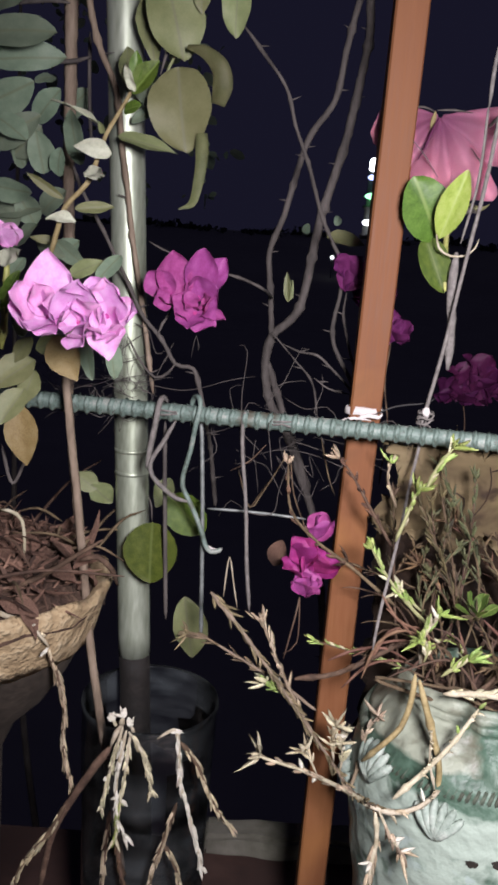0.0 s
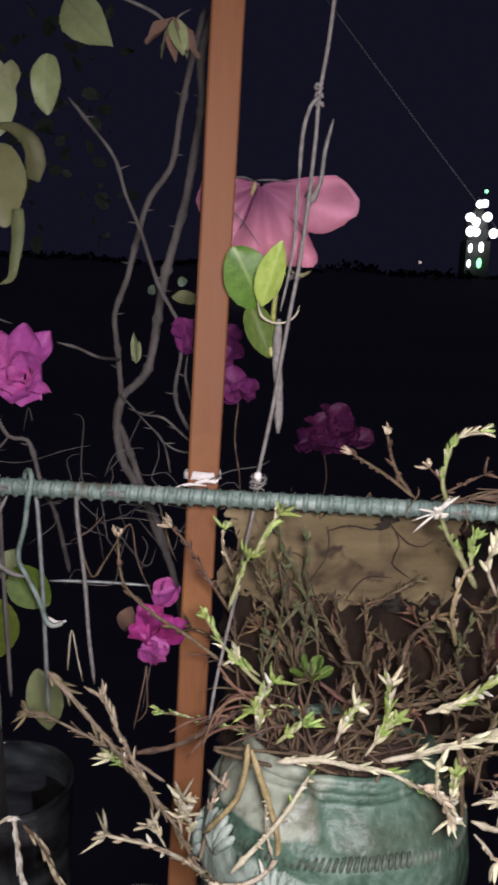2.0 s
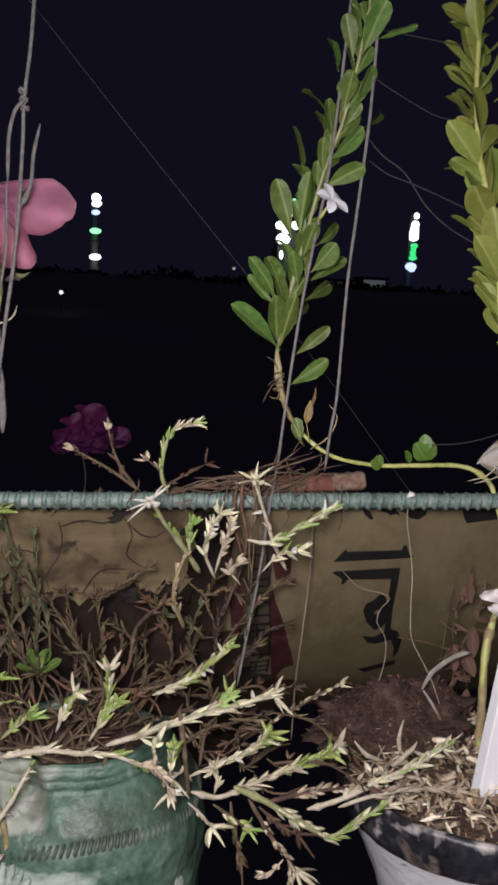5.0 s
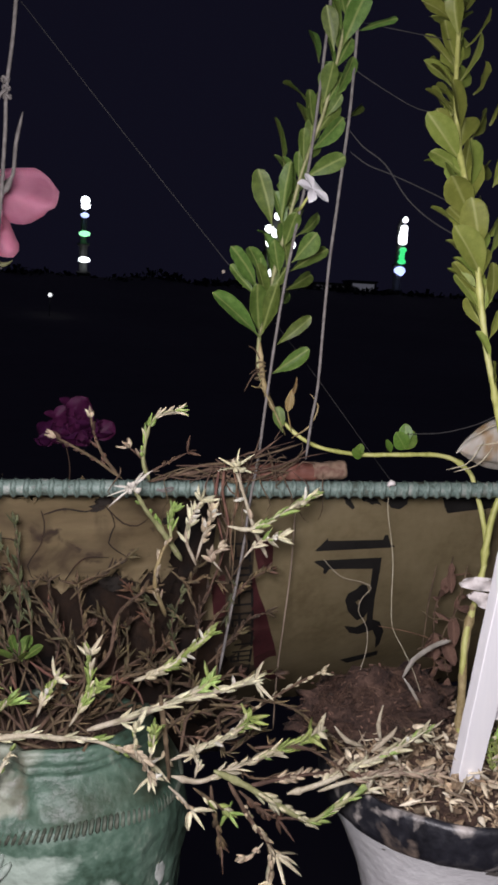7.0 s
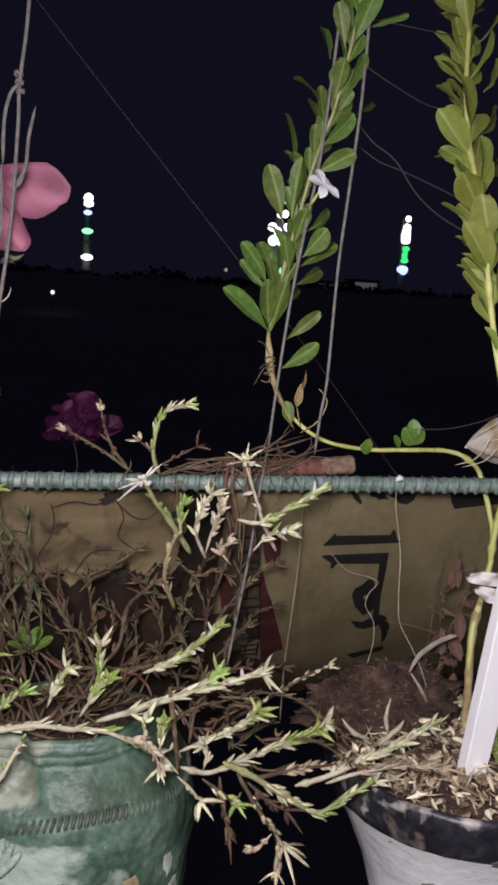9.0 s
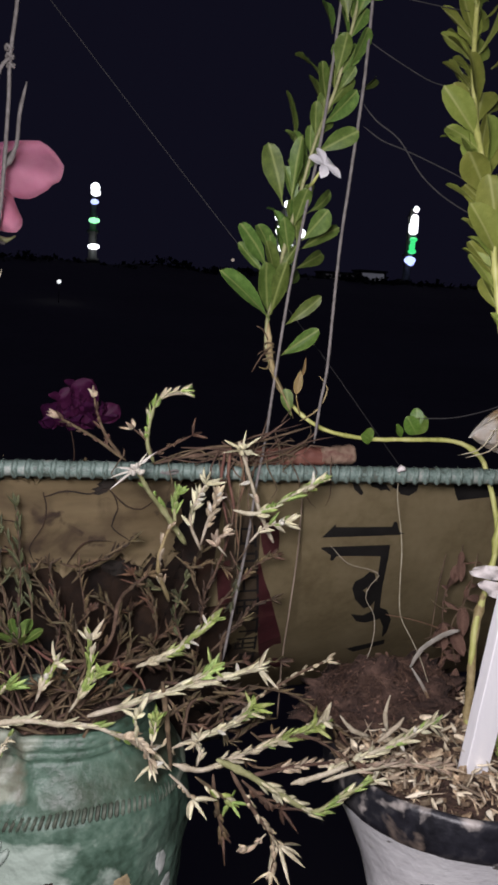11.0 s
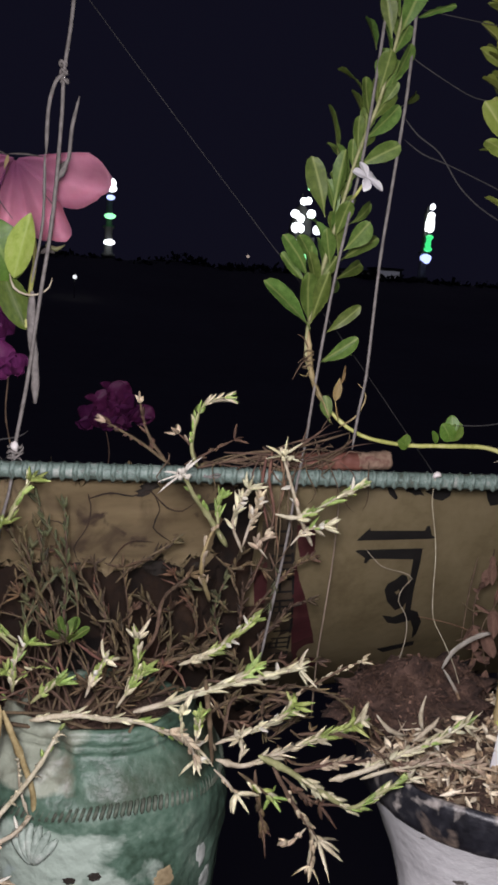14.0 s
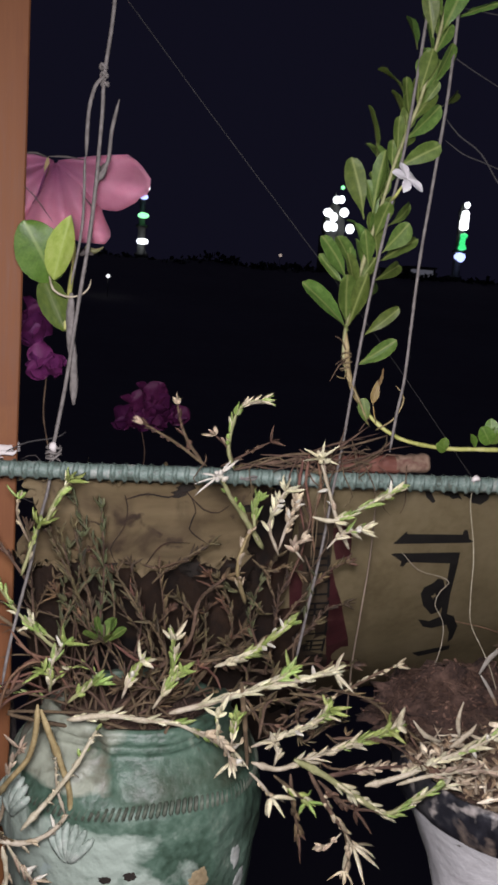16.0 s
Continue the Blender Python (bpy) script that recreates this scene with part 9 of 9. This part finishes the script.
    leaf("leaf", kind, b, e, boug, eye_side(b, e, rnd.uniform(-0.3, 0.3)), w, 0.12)


def curled_leaf(pts, widths, cup):
    """A withered leaf bent along its own curve, hollow across."""
    at, unit = Vector(pts[0]), 0.05
    line = curve(pts, 0.003)
    bm, rows = bmesh.new(), []
    for i, c in enumerate(line):
        f = i / (len(line) - 1) * (len(widths) - 1)
        k = min(int(f), len(widths) - 2)
        wide = widths[k] + (widths[k + 1] - widths[k]) * (f - k)
        d = (line[min(i + 1, len(line) - 1)] - line[max(i - 1, 0)]).normalized()
        across = d.cross(Vector((0, 1, 0))).normalized()
        rows.append([bm.verts.new((c - at + across * wide * u + Vector((0, cup * wide * (u * u * 4 - 1) + 0.0012 * noise.noise(c * 90 + across * u), 0))) / unit + Vector((2, 0, 0))) for u in (-0.5, -0.3, -0.1, 0.1, 0.3, 0.5)])
    for a, b in zip(rows, rows[1:]):
        for k in range(5):
            bm.faces.new((a[k], a[k + 1], b[k + 1], b[k]))
    bmesh.ops.solidify(bm, geom=bm.faces[:], thickness=0.012)
    put("leaf", mesh_of(bm, M["olive"], "leaf"), Matrix.Translation(at - Vector((2 * unit, 0, 0))) @ Matrix.Scale(unit, 4), boug, "curled withered olive leaf")


curled_leaf([(-0.054, 0.652, 1.348), (-0.041, 0.650, 1.345), (-0.030, 0.648, 1.336), (-0.027, 0.650, 1.325), (-0.030, 0.656, 1.311)], (0.003, 0.009, 0.013, 0.015, 0.010), 0.12)
curled_leaf([(-0.040, 0.652, 1.290), (-0.039, 0.648, 1.271), (-0.040, 0.646, 1.258), (-0.042, 0.646, 1.246), (-0.045, 0.648, 1.239), (-0.054, 0.648, 1.235)], (0.008, 0.010, 0.0085, 0.0075, 0.006, 0.001), 0.12)
stem("green_shoot", [(-0.147, 0.640, 1.193), (-0.139, 0.630, 1.214), (-0.134, 0.630, 1.230), (-0.119, 0.630, 1.247), (-0.112, 0.630, 1.264), (-0.106, 0.630, 1.282), (-0.097, 0.630, 1.298), (-0.090, 0.630, 1.311), (-0.087, 0.630, 1.325)], 0.0022, 0.0013, M["woody_stem"], boug, nodes=0.018)
stem("green_shoot", [(-0.170, 0.600, 1.128), (-0.168, 0.600, 1.152), (-0.167, 0.600, 1.176), (-0.167, 0.600, 1.203)], 0.0028, 0.0018, M["green_stem"], boug, nodes=0.018)
stem("leaf_stalk", [(-0.062, 0.672, 1.393), (-0.067, 0.672, 1.370), (-0.071, 0.672, 1.348), (-0.075, 0.672, 1.332)], 0.0015, 0.0013, M["bark"], boug)
stem("leaf_stalk", [(-0.071, 0.692, 1.001), (-0.068, 0.692, 0.992), (-0.067, 0.692, 0.979)], 0.0009, 0.0009, M["bark"], boug), stem("leaf_stalk", [(-0.073, 0.672, 1.326), (-0.063, 0.672, 1.349), (-0.052, 0.672, 1.351)], 0.0013, 0.0012, M["olive"], boug)
for k in range(3):
    b = Vector((0.039, 0.850, 1.174))
    leaf("dry_bud", OLIVE[k], b + Vector((0.001, 0, -0.010)), b + Vector((0.004 * (k - 1), -0.004, 0.020 - 0.004 * k)), boug, TO_EYE, 0.38, 0.9)
husk = Vector((0.069, 0.672, 1.422))
for k in range(7):
    a = math.tau * k / 7
    leaf("dry_husk", SCRAP[k % 3] if k % 3 else OLIVE[0], husk + Vector((0, 0, 0.012)), husk + Vector((math.cos(a) * 0.014, math.sin(a) * 0.012, -0.014)), boug, Vector((math.cos(a), math.sin(a) - 0.5, 0.2)), 0.8, 0.3)
branch([(0.026, 0.672, 1.446), (0.043, 0.672, 1.441), (0.057, 0.672, 1.435), (0.065, 0.672, 1.428)], 0.0018, 0.0022), branch([(0.068, 0.690, 1.433), (0.073, 0.690, 1.441), (0.081, 0.690, 1.446)], 0.0014, 0.0014)
blossom((0.037, 0.660, 1.451), 0.016, 2, 19, BRACT)

# dim leaves behind, at the left
q = random.Random(17)
dim = thing("leafy_shrub", (-0.217, 0.800, 0.949), "dim leafy shrub behind the poles, haze put into its oval dusty leaves' colour", "shrub")
stem("trunk", [(-0.161, 0.760, 1.454), (-0.162, 0.760, 1.403), (-0.161, 0.760, 1.337), (-0.161, 0.760, 1.269), (-0.159, 0.760, 1.212), (-0.158, 0.765, 1.144), (-0.157, 0.780, 1.030), (-0.145, 0.800, 0.880)], 0.0062, 0.0034, M["stick"], dim, rough=0.25, freq=200)
stem("twig", [(-0.241, 0.740, 1.341), (-0.195, 0.740, 1.348), (-0.158, 0.740, 1.350), (-0.140, 0.740, 1.355)], 0.0022, 0.0018, M["bark"], dim), stem("twig", [(-0.241, 0.740, 1.387), (-0.200, 0.740, 1.392), (-0.173, 0.740, 1.395), (-0.159, 0.740, 1.394)], 0.0022, 0.0018, M["bark"], dim), stem("twig", [(-0.144, 0.750, 1.376), (-0.143, 0.750, 1.328), (-0.140, 0.750, 1.287)], 0.0018, 0.0014, M["bark"], dim)
for i, (b, e, w) in enumerate((
    ((-0.218, 0.710, 1.361), (-0.162, 0.695, 1.366), 0.93),
    ((-0.220, 0.730, 1.345), (-0.161, 0.715, 1.350), 0.75),
    ((-0.218, 0.710, 1.307), (-0.176, 0.695, 1.324), 1.05),
    ((-0.182, 0.730, 1.300), (-0.163, 0.715, 1.324), 1.20),
    ((-0.213, 0.710, 1.277), (-0.173, 0.695, 1.301), 0.90),
    ((-0.198, 0.720, 1.271), (-0.175, 0.705, 1.292), 1.35),
    ((-0.172, 0.720, 1.259), (-0.176, 0.705, 1.290), 1.20),
    ((-0.206, 0.700, 1.298), (-0.179, 0.685, 1.285), 1.20),
    ((-0.136, 0.690, 1.265), (-0.146, 0.675, 1.302), 0.98),
    ((-0.158, 0.710, 1.257), (-0.157, 0.695, 1.275), 1.20),
    ((-0.210, 0.700, 1.246), (-0.174, 0.685, 1.241), 0.90),
    ((-0.213, 0.710, 1.225), (-0.172, 0.695, 1.235), 0.90),
    ((-0.176, 0.710, 1.218), (-0.186, 0.695, 1.239), 1.35),
    ((-0.176, 0.730, 1.228), (-0.159, 0.715, 1.247), 1.35),
    ((-0.191, 0.730, 1.264), (-0.196, 0.715, 1.279), 1.35),
    ((-0.174, 0.760, 1.341), (-0.187, 0.745, 1.337), 1.20),
    ((-0.173, 0.790, 1.314), (-0.151, 0.775, 1.336), 1.20),
    ((-0.170, 0.690, 1.205), (-0.149, 0.675, 1.193), 0.90),
    ((-0.194, 0.710, 1.199), (-0.172, 0.695, 1.218), 1.05),
    ((-0.208, 0.710, 1.212), (-0.186, 0.695, 1.226), 1.20),
    ((-0.162, 0.730, 1.206), (-0.139, 0.715, 1.189), 0.90),
    ((-0.220, 0.730, 1.383), (-0.193, 0.715, 1.397), 1.20),
    ((-0.179, 0.690, 1.191), (-0.188, 0.675, 1.173), 1.05),
    ((-0.171, 0.750, 1.187), (-0.149, 0.735, 1.207), 1.20),
)):
    leaf("leaf", BACK[i % 4], b, e, dim, eye_side(b, e, q.uniform(-0.5, 0.5)), w, 0.2)

# deep shade foliage farther back
bush = thing("dark_tree", (-0.15, 1.6, -7.0), "dark sparse tree top behind the parapet, hardly lit", "tree")
for k in range(2):
    x = -0.50 + 0.09 * k
    stem("limb", [(x * 0.3, 1.8, -7.0), (x * 0.5, 1.75, -2.0), (x, 1.6, 0.2), (x + q.gauss(0, 0.03), 1.55, 0.8), (x + q.gauss(0, 0.06), 1.5 + q.gauss(0, 0.08), 1.5 + q.uniform(0, 0.3))], 0.030, 0.002, M["bark"], bush, step=0.05)
for k in range(240):
    b = Vector((q.uniform(-0.95, -0.12), 3.1 + q.uniform(-0.3, 0.5), 1.42 + 1.0 * q.random()))
    e = b + Vector((q.gauss(0, 0.024), q.gauss(0, 0.02), q.gauss(-0.008, 0.024)))
    leaf("leaf", BACK[k % 4], b, e, bush, (q.gauss(0, 0.5), -1, q.gauss(0.2, 0.5)), 1.2, 0.4)

# the stick in the sacking pot, twigs and hanging sprays before the jar
stick = thing("brown_stick", (-0.092, 0.660, 0.772), "thin brown woody stick standing in front of the jar", "stick")
stem("shaft", [(-0.134, 0.640, 1.112), (-0.131, 0.640, 1.092), (-0.127, 0.640, 1.057), (-0.121, 0.640, 1.012), (-0.117, 0.640, 0.975), (-0.112, 0.640, 0.933), (-0.107, 0.640, 0.889), (-0.100, 0.640, 0.844), (-0.092, 0.645, 0.790), (-0.085, 0.660, 0.731), (-0.077, 0.680, 0.635)], 0.0034, 0.0040, M["stick"], stick, rough=0.12, freq=180)
spray = thing("hanging_sprays", (-0.083, 0.600, 0.814), "bleached hanging sprays of scale leaves on a dry twig", "plant")
stem("twig", [(-0.076, 0.570, 0.840), (-0.090, 0.570, 0.818), (-0.107, 0.570, 0.788), (-0.119, 0.570, 0.758), (-0.127, 0.570, 0.712)], 0.0034, 0.0022, M["twig"], spray, rough=0.3)
stem("twig", [(-0.076, 0.568, 0.841), (-0.072, 0.568, 0.853), (-0.067, 0.568, 0.861)], 0.0024, 0.0020, M["pale"], spray)
for k, (pts, lv, br) in enumerate((
    ([(-0.067, 0.565, 0.860), (-0.072, 0.565, 0.837), (-0.077, 0.565, 0.813), (-0.081, 0.565, 0.793)], W, "pale"), ([(-0.064, 0.562, 0.859), (-0.068, 0.562, 0.834), (-0.070, 0.562, 0.806), (-0.068, 0.562, 0.787), (-0.062, 0.562, 0.772)], W, "pale"), ([(-0.061, 0.562, 0.856), (-0.063, 0.562, 0.830), (-0.066, 0.562, 0.801), (-0.069, 0.562, 0.768)], W, "pale"), ([(-0.062, 0.560, 0.859), (-0.052, 0.560, 0.844), (-0.046, 0.560, 0.828), (-0.043, 0.560, 0.813)], W, "pale"),
    ([(-0.041, 0.560, 0.855), (-0.032, 0.560, 0.862), (-0.027, 0.560, 0.862), (-0.024, 0.560, 0.841), (-0.022, 0.560, 0.820), (-0.015, 0.560, 0.797), (-0.008, 0.560, 0.774), (-0.002, 0.560, 0.750)], W, "pale"),
    ([(-0.027, 0.600, 0.830), (-0.014, 0.600, 0.814), (-0.003, 0.600, 0.790), (0.007, 0.600, 0.770), (0.019, 0.600, 0.756)], N, "twig"), ([(-0.026, 0.600, 0.775), (-0.033, 0.600, 0.747), (-0.042, 0.600, 0.712), (-0.045, 0.600, 0.688)], N, "twig"), ([(-0.075, 0.610, 0.736), (-0.070, 0.610, 0.704), (-0.065, 0.610, 0.672)], B, "twig"), ([(-0.079, 0.600, 0.764), (-0.082, 0.600, 0.727), (-0.084, 0.600, 0.685)], N, "twig"), ([(-0.034, 0.600, 0.736), (-0.024, 0.600, 0.716), (-0.017, 0.600, 0.690)], N, "twig"),
    ([(-0.132, 0.590, 0.906), (-0.122, 0.590, 0.884), (-0.116, 0.590, 0.856), (-0.116, 0.590, 0.827), (-0.109, 0.590, 0.791)], "needle", "twig"), ([(-0.107, 0.560, 0.795), (-0.119, 0.560, 0.770), (-0.138, 0.560, 0.742), (-0.146, 0.560, 0.719)], N, "twig"),
)):
    sprig(spray, pts, 0.0016, ("bleached" if k in (1, 4) else "white_needle") if lv == W else lv, br, 0.0024, 0.011, 0.0014, lean=0.2, start=0.08, star=3, star_size=0.010, droop=0.25)
for pt in ([(-0.072, 0.564, 0.861), (-0.074, 0.564, 0.865)], [(-0.068, 0.564, 0.863), (-0.067, 0.564, 0.869)], [(-0.059, 0.564, 0.857), (-0.061, 0.564, 0.862)]):
    sprig(spray, pt, 0.0018, "bleached", "pale", 0.0012, 0.006, 0.0016, start=0, star=5, star_size=0.007, bud=True)
sprig(spray, [(-0.169, 0.575, 0.940), (-0.149, 0.575, 0.934), (-0.136, 0.575, 0.927), (-0.125, 0.575, 0.914)], 0.0026, N, "pale", 0.02, 0.01)

# litter in the sacking pot
lit2 = thing("dry_litter", (LP.x, LP.y, 0.95), "heap of brown leaf scraps and twigs on the sacking pot", "litter", "", "stuff")
hp = Heap()
for k in range(800):
    a, rr = q.uniform(0, math.tau), 0.096 * math.sqrt(q.random())
    z = 0.928 + 0.040 * (1 - (rr / 0.108) ** 2)
    at = Vector((LP.x + math.cos(a) * rr, LP.y + math.sin(a) * rr, z + q.uniform(0, 0.012)))
    if k % 2:
        hp.spindle(at, Vector((q.gauss(0, 1), q.gauss(0, 1), q.gauss(0.1, 0.35))), q.uniform(0.010, 0.030), q.uniform(0.0006, 0.0020), Vector((q.gauss(0, 1), q.gauss(0, 1), q.gauss(0, 1))) * 0.006, flat=0.3)
    else:
        hp.chip(at, q.uniform(0.004, 0.013), q)
hp.done("scraps", M["soil_scrap"], lit2, "", False)
for k in range(120):
    a, rr = q.uniform(0, math.tau), 0.095 * math.sqrt(q.random())
    b = Vector((LP.x + math.cos(a) * rr, LP.y + math.sin(a) * rr, 0.942 + 0.03 * (1 - (rr / 0.108) ** 2)))
    leaf("curled_leaf", SCRAP[k % 3], b, b + Vector((q.gauss(0, 0.020), q.gauss(0, 0.014), q.gauss(0.003, 0.010))), lit2, TO_EYE + Vector((0, 0, 0.8)), q.uniform(0.5, 1.1), 1.6)
for k in range(26):
    a, rr = q.uniform(0, math.tau), 0.10 * math.sqrt(q.random())
    b = Vector((LP.x + math.cos(a) * rr, LP.y + math.sin(a) * rr, 0.95 + q.uniform(0, 0.015)))
    e = b + Vector((q.gauss(0, 0.05), q.gauss(0, 0.04), q.uniform(-0.005, 0.03)))
    stem("dry_twig", [b, b.lerp(e, 0.5) + Vector((0, 0, 0.008)), e], 0.0016, 0.0008, M["twig"], lit2)
stem("curled_stalk", [(-0.181, 0.640, 0.996), (-0.172, 0.640, 0.995), (-0.164, 0.640, 0.988), (-0.162, 0.640, 0.972), (-0.162, 0.640, 0.953)], 0.0018, 0.0012, M["pale"], lit2)
stem("curled_stalk", [(-0.113, 0.620, 0.966), (-0.100, 0.620, 0.970), (-0.089, 0.620, 0.961), (-0.086, 0.640, 0.939)], 0.0030, 0.0016, M["twig"], lit2), stem("curled_stalk", [(-0.178, 0.630, 1.051), (-0.169, 0.630, 1.021), (-0.157, 0.630, 1.049), (-0.153, 0.630, 1.062)], 0.0016, 0.0012, M["bark"], lit2)
stem("curled_stalk", [(-0.181, 0.600, 0.939), (-0.143, 0.600, 0.956), (-0.114, 0.600, 0.976), (-0.093, 0.600, 0.991)], 0.0024, 0.0016, M["twig"], lit2)

# ---- pink hibiscus on the cord ----
hib = thing("pink_hibiscus", (0.158, 0.690, 1.224), "drooping pink hibiscus bloom with lime-green leaves on a stalk", "flower")
bloom2 = put("bloom", mesh_of(blade(0.5, seed=3), M["woody_stem"], "bloom_heart"), leaf_frame((0.137, 0.700, 1.326), (0.135, 0.699, 1.310), TO_EYE, 0.5), hib, "pink five-petalled bloom")
eye_of_petal(M["pink"], (0.141, 0.705, 1.318), 0.050, (0.30, 0.10, 0.22))
eye_of_petal(M["pink"], (0.181, 0.700, 1.312), 0.019, (0.60, 0.20, 0.31))
# the corolla is a pleated fan round the throat, cut into five petals
HC, HX, HZ = Vector((0.143, 0.712, 1.325)), Vector((0.184, 0.700, 1.326)), Vector((0.145, 0.700, 1.281))
HX, HZ = (HX - HC) / 100, (HZ - HC) / 100
RIM = ((-6, 140), (0, 168), (9, 186), (17, 184), (26, 168), (34, 154), (40, 142), (44, 118), (48, 140), (53, 170), (59, 176), (70, 160), (80, 146), (92, 158), (104, 160), (116, 152), (126, 158), (140, 144), (152, 132), (166, 132), (180, 119), (190, 104))


def rim_at(g):
    for (a, ra), (b, rb) in zip(RIM, RIM[1:]):
        if a <= g <= b:
            f = (g - a) / (b - a)
            f = f * f * (3 - 2 * f)
            return ra + (rb - ra) * f
    return RIM[0][1] if g < RIM[0][0] else RIM[-1][1]


for n0, (g0, g1) in enumerate(((-6, 45), (43, 82), (80, 120), (118, 152), (150, 190))):
    bm = bmesh.new()
    grid = []
    for i in range(15):
        g = g0 + (g1 - g0) * i / 14
        row = []
        for k in range(13):
            v = 0.03 + 0.97 * k / 12
            rr = rim_at(g) * v * (1 + 0.02 * noise.noise(Vector((g * 0.25, 3, 0))) * v)
            pleat = 0.0085 * math.sin(math.radians(g) * 9 + 1.2) * v + 0.003 * noise.noise(Vector((g * 0.08, v * 3, 1))) * v
            q3 = HC + HX * (rr * math.cos(math.radians(g))) + HZ * (rr * math.sin(math.radians(g)))
            row.append(bm.verts.new(q3 + Vector((0, -0.016 * math.sin(v * 1.9) + pleat + 0.010 * v ** 4 + 0.0006 * (n0 % 2), 0))))
        grid.append(row)
    for a, b in zip(grid, grid[1:]):
        for k in range(12):
            bm.faces.new((a[k], b[k], b[k + 1], a[k + 1]))
    bmesh.ops.solidify(bm, geom=bm.faces[:], thickness=0.0005)
    part("petal", bm, M["pink"], bloom2)
stem("pistil", [(0.138, 0.690, 1.319), (0.134, 0.690, 1.309), (0.130, 0.690, 1.296), (0.125, 0.690, 1.287)], 0.0012, 0.0006, M["deep_bract"], bloom2)
for b, e, w, kind in (((0.144, 0.672, 1.227), (0.121, 0.650, 1.269), 1.25, LIME[1]), ((0.142, 0.655, 1.228), (0.152, 0.632, 1.275), 0.66, FRESH[0]), ((0.135, 0.672, 1.229), (0.152, 0.660, 1.189), 0.55, ROUND[1])):
    leaf("leaf", kind, b, e, hib, TO_EYE, w, 0.12)
stem("stalk", [(0.148, 0.716, 1.324), (0.156, 0.716, 1.284), (0.160, 0.716, 1.247), (0.157, 0.700, 1.224), (0.152, 0.660, 1.190)], 0.0020, 0.0022, M["green_stem"], hib)
stem("calyx", [(0.117, 0.700, 1.327), (0.128, 0.700, 1.328), (0.137, 0.700, 1.325)], 0.0011, 0.0008, M["bark"], hib), stem("calyx", [(0.138, 0.698, 1.326), (0.151, 0.698, 1.327), (0.166, 0.698, 1.326)], 0.0011, 0.0007, M["bark"], hib)
stem("dry_thread", [(0.118, 0.680, 1.300), (0.127, 0.680, 1.292), (0.141, 0.680, 1.274)], 0.0005, 0.0004, M["bark"], hib), stem("dry_thread", [(0.163, 0.680, 1.298), (0.170, 0.680, 1.290), (0.177, 0.680, 1.282)], 0.0005, 0.0004, M["bark"], hib), stem("dry_thread", [(0.173, 0.672, 1.312), (0.177, 0.672, 1.317), (0.180, 0.672, 1.321)], 0.0018, 0.0014, M["bark"], hib)
stem("calyx", [(0.167, 0.678, 1.256), (0.175, 0.678, 1.253), (0.182, 0.678, 1.257)], 0.0030, 0.0012, M["olive"], hib), stem("calyx", [(0.163, 0.678, 1.249), (0.168, 0.678, 1.252), (0.174, 0.678, 1.250)], 0.0030, 0.0018, M["bark"], hib)


# fresh tips and small buds of all the stalks of each plant
for heaps, name, mat, label in ((TIPS, "fresh_growth", "green_needle", "fresh green leaf tips"), (BUDS, "bud_growth", "bleached", "small whitish buds")):
    for plant_name, heap in heaps.items():
        if heap.v:
            tagged(heap.done(name, M[mat], bpy.data.objects[plant_name], label), label, "", "", "stuff")
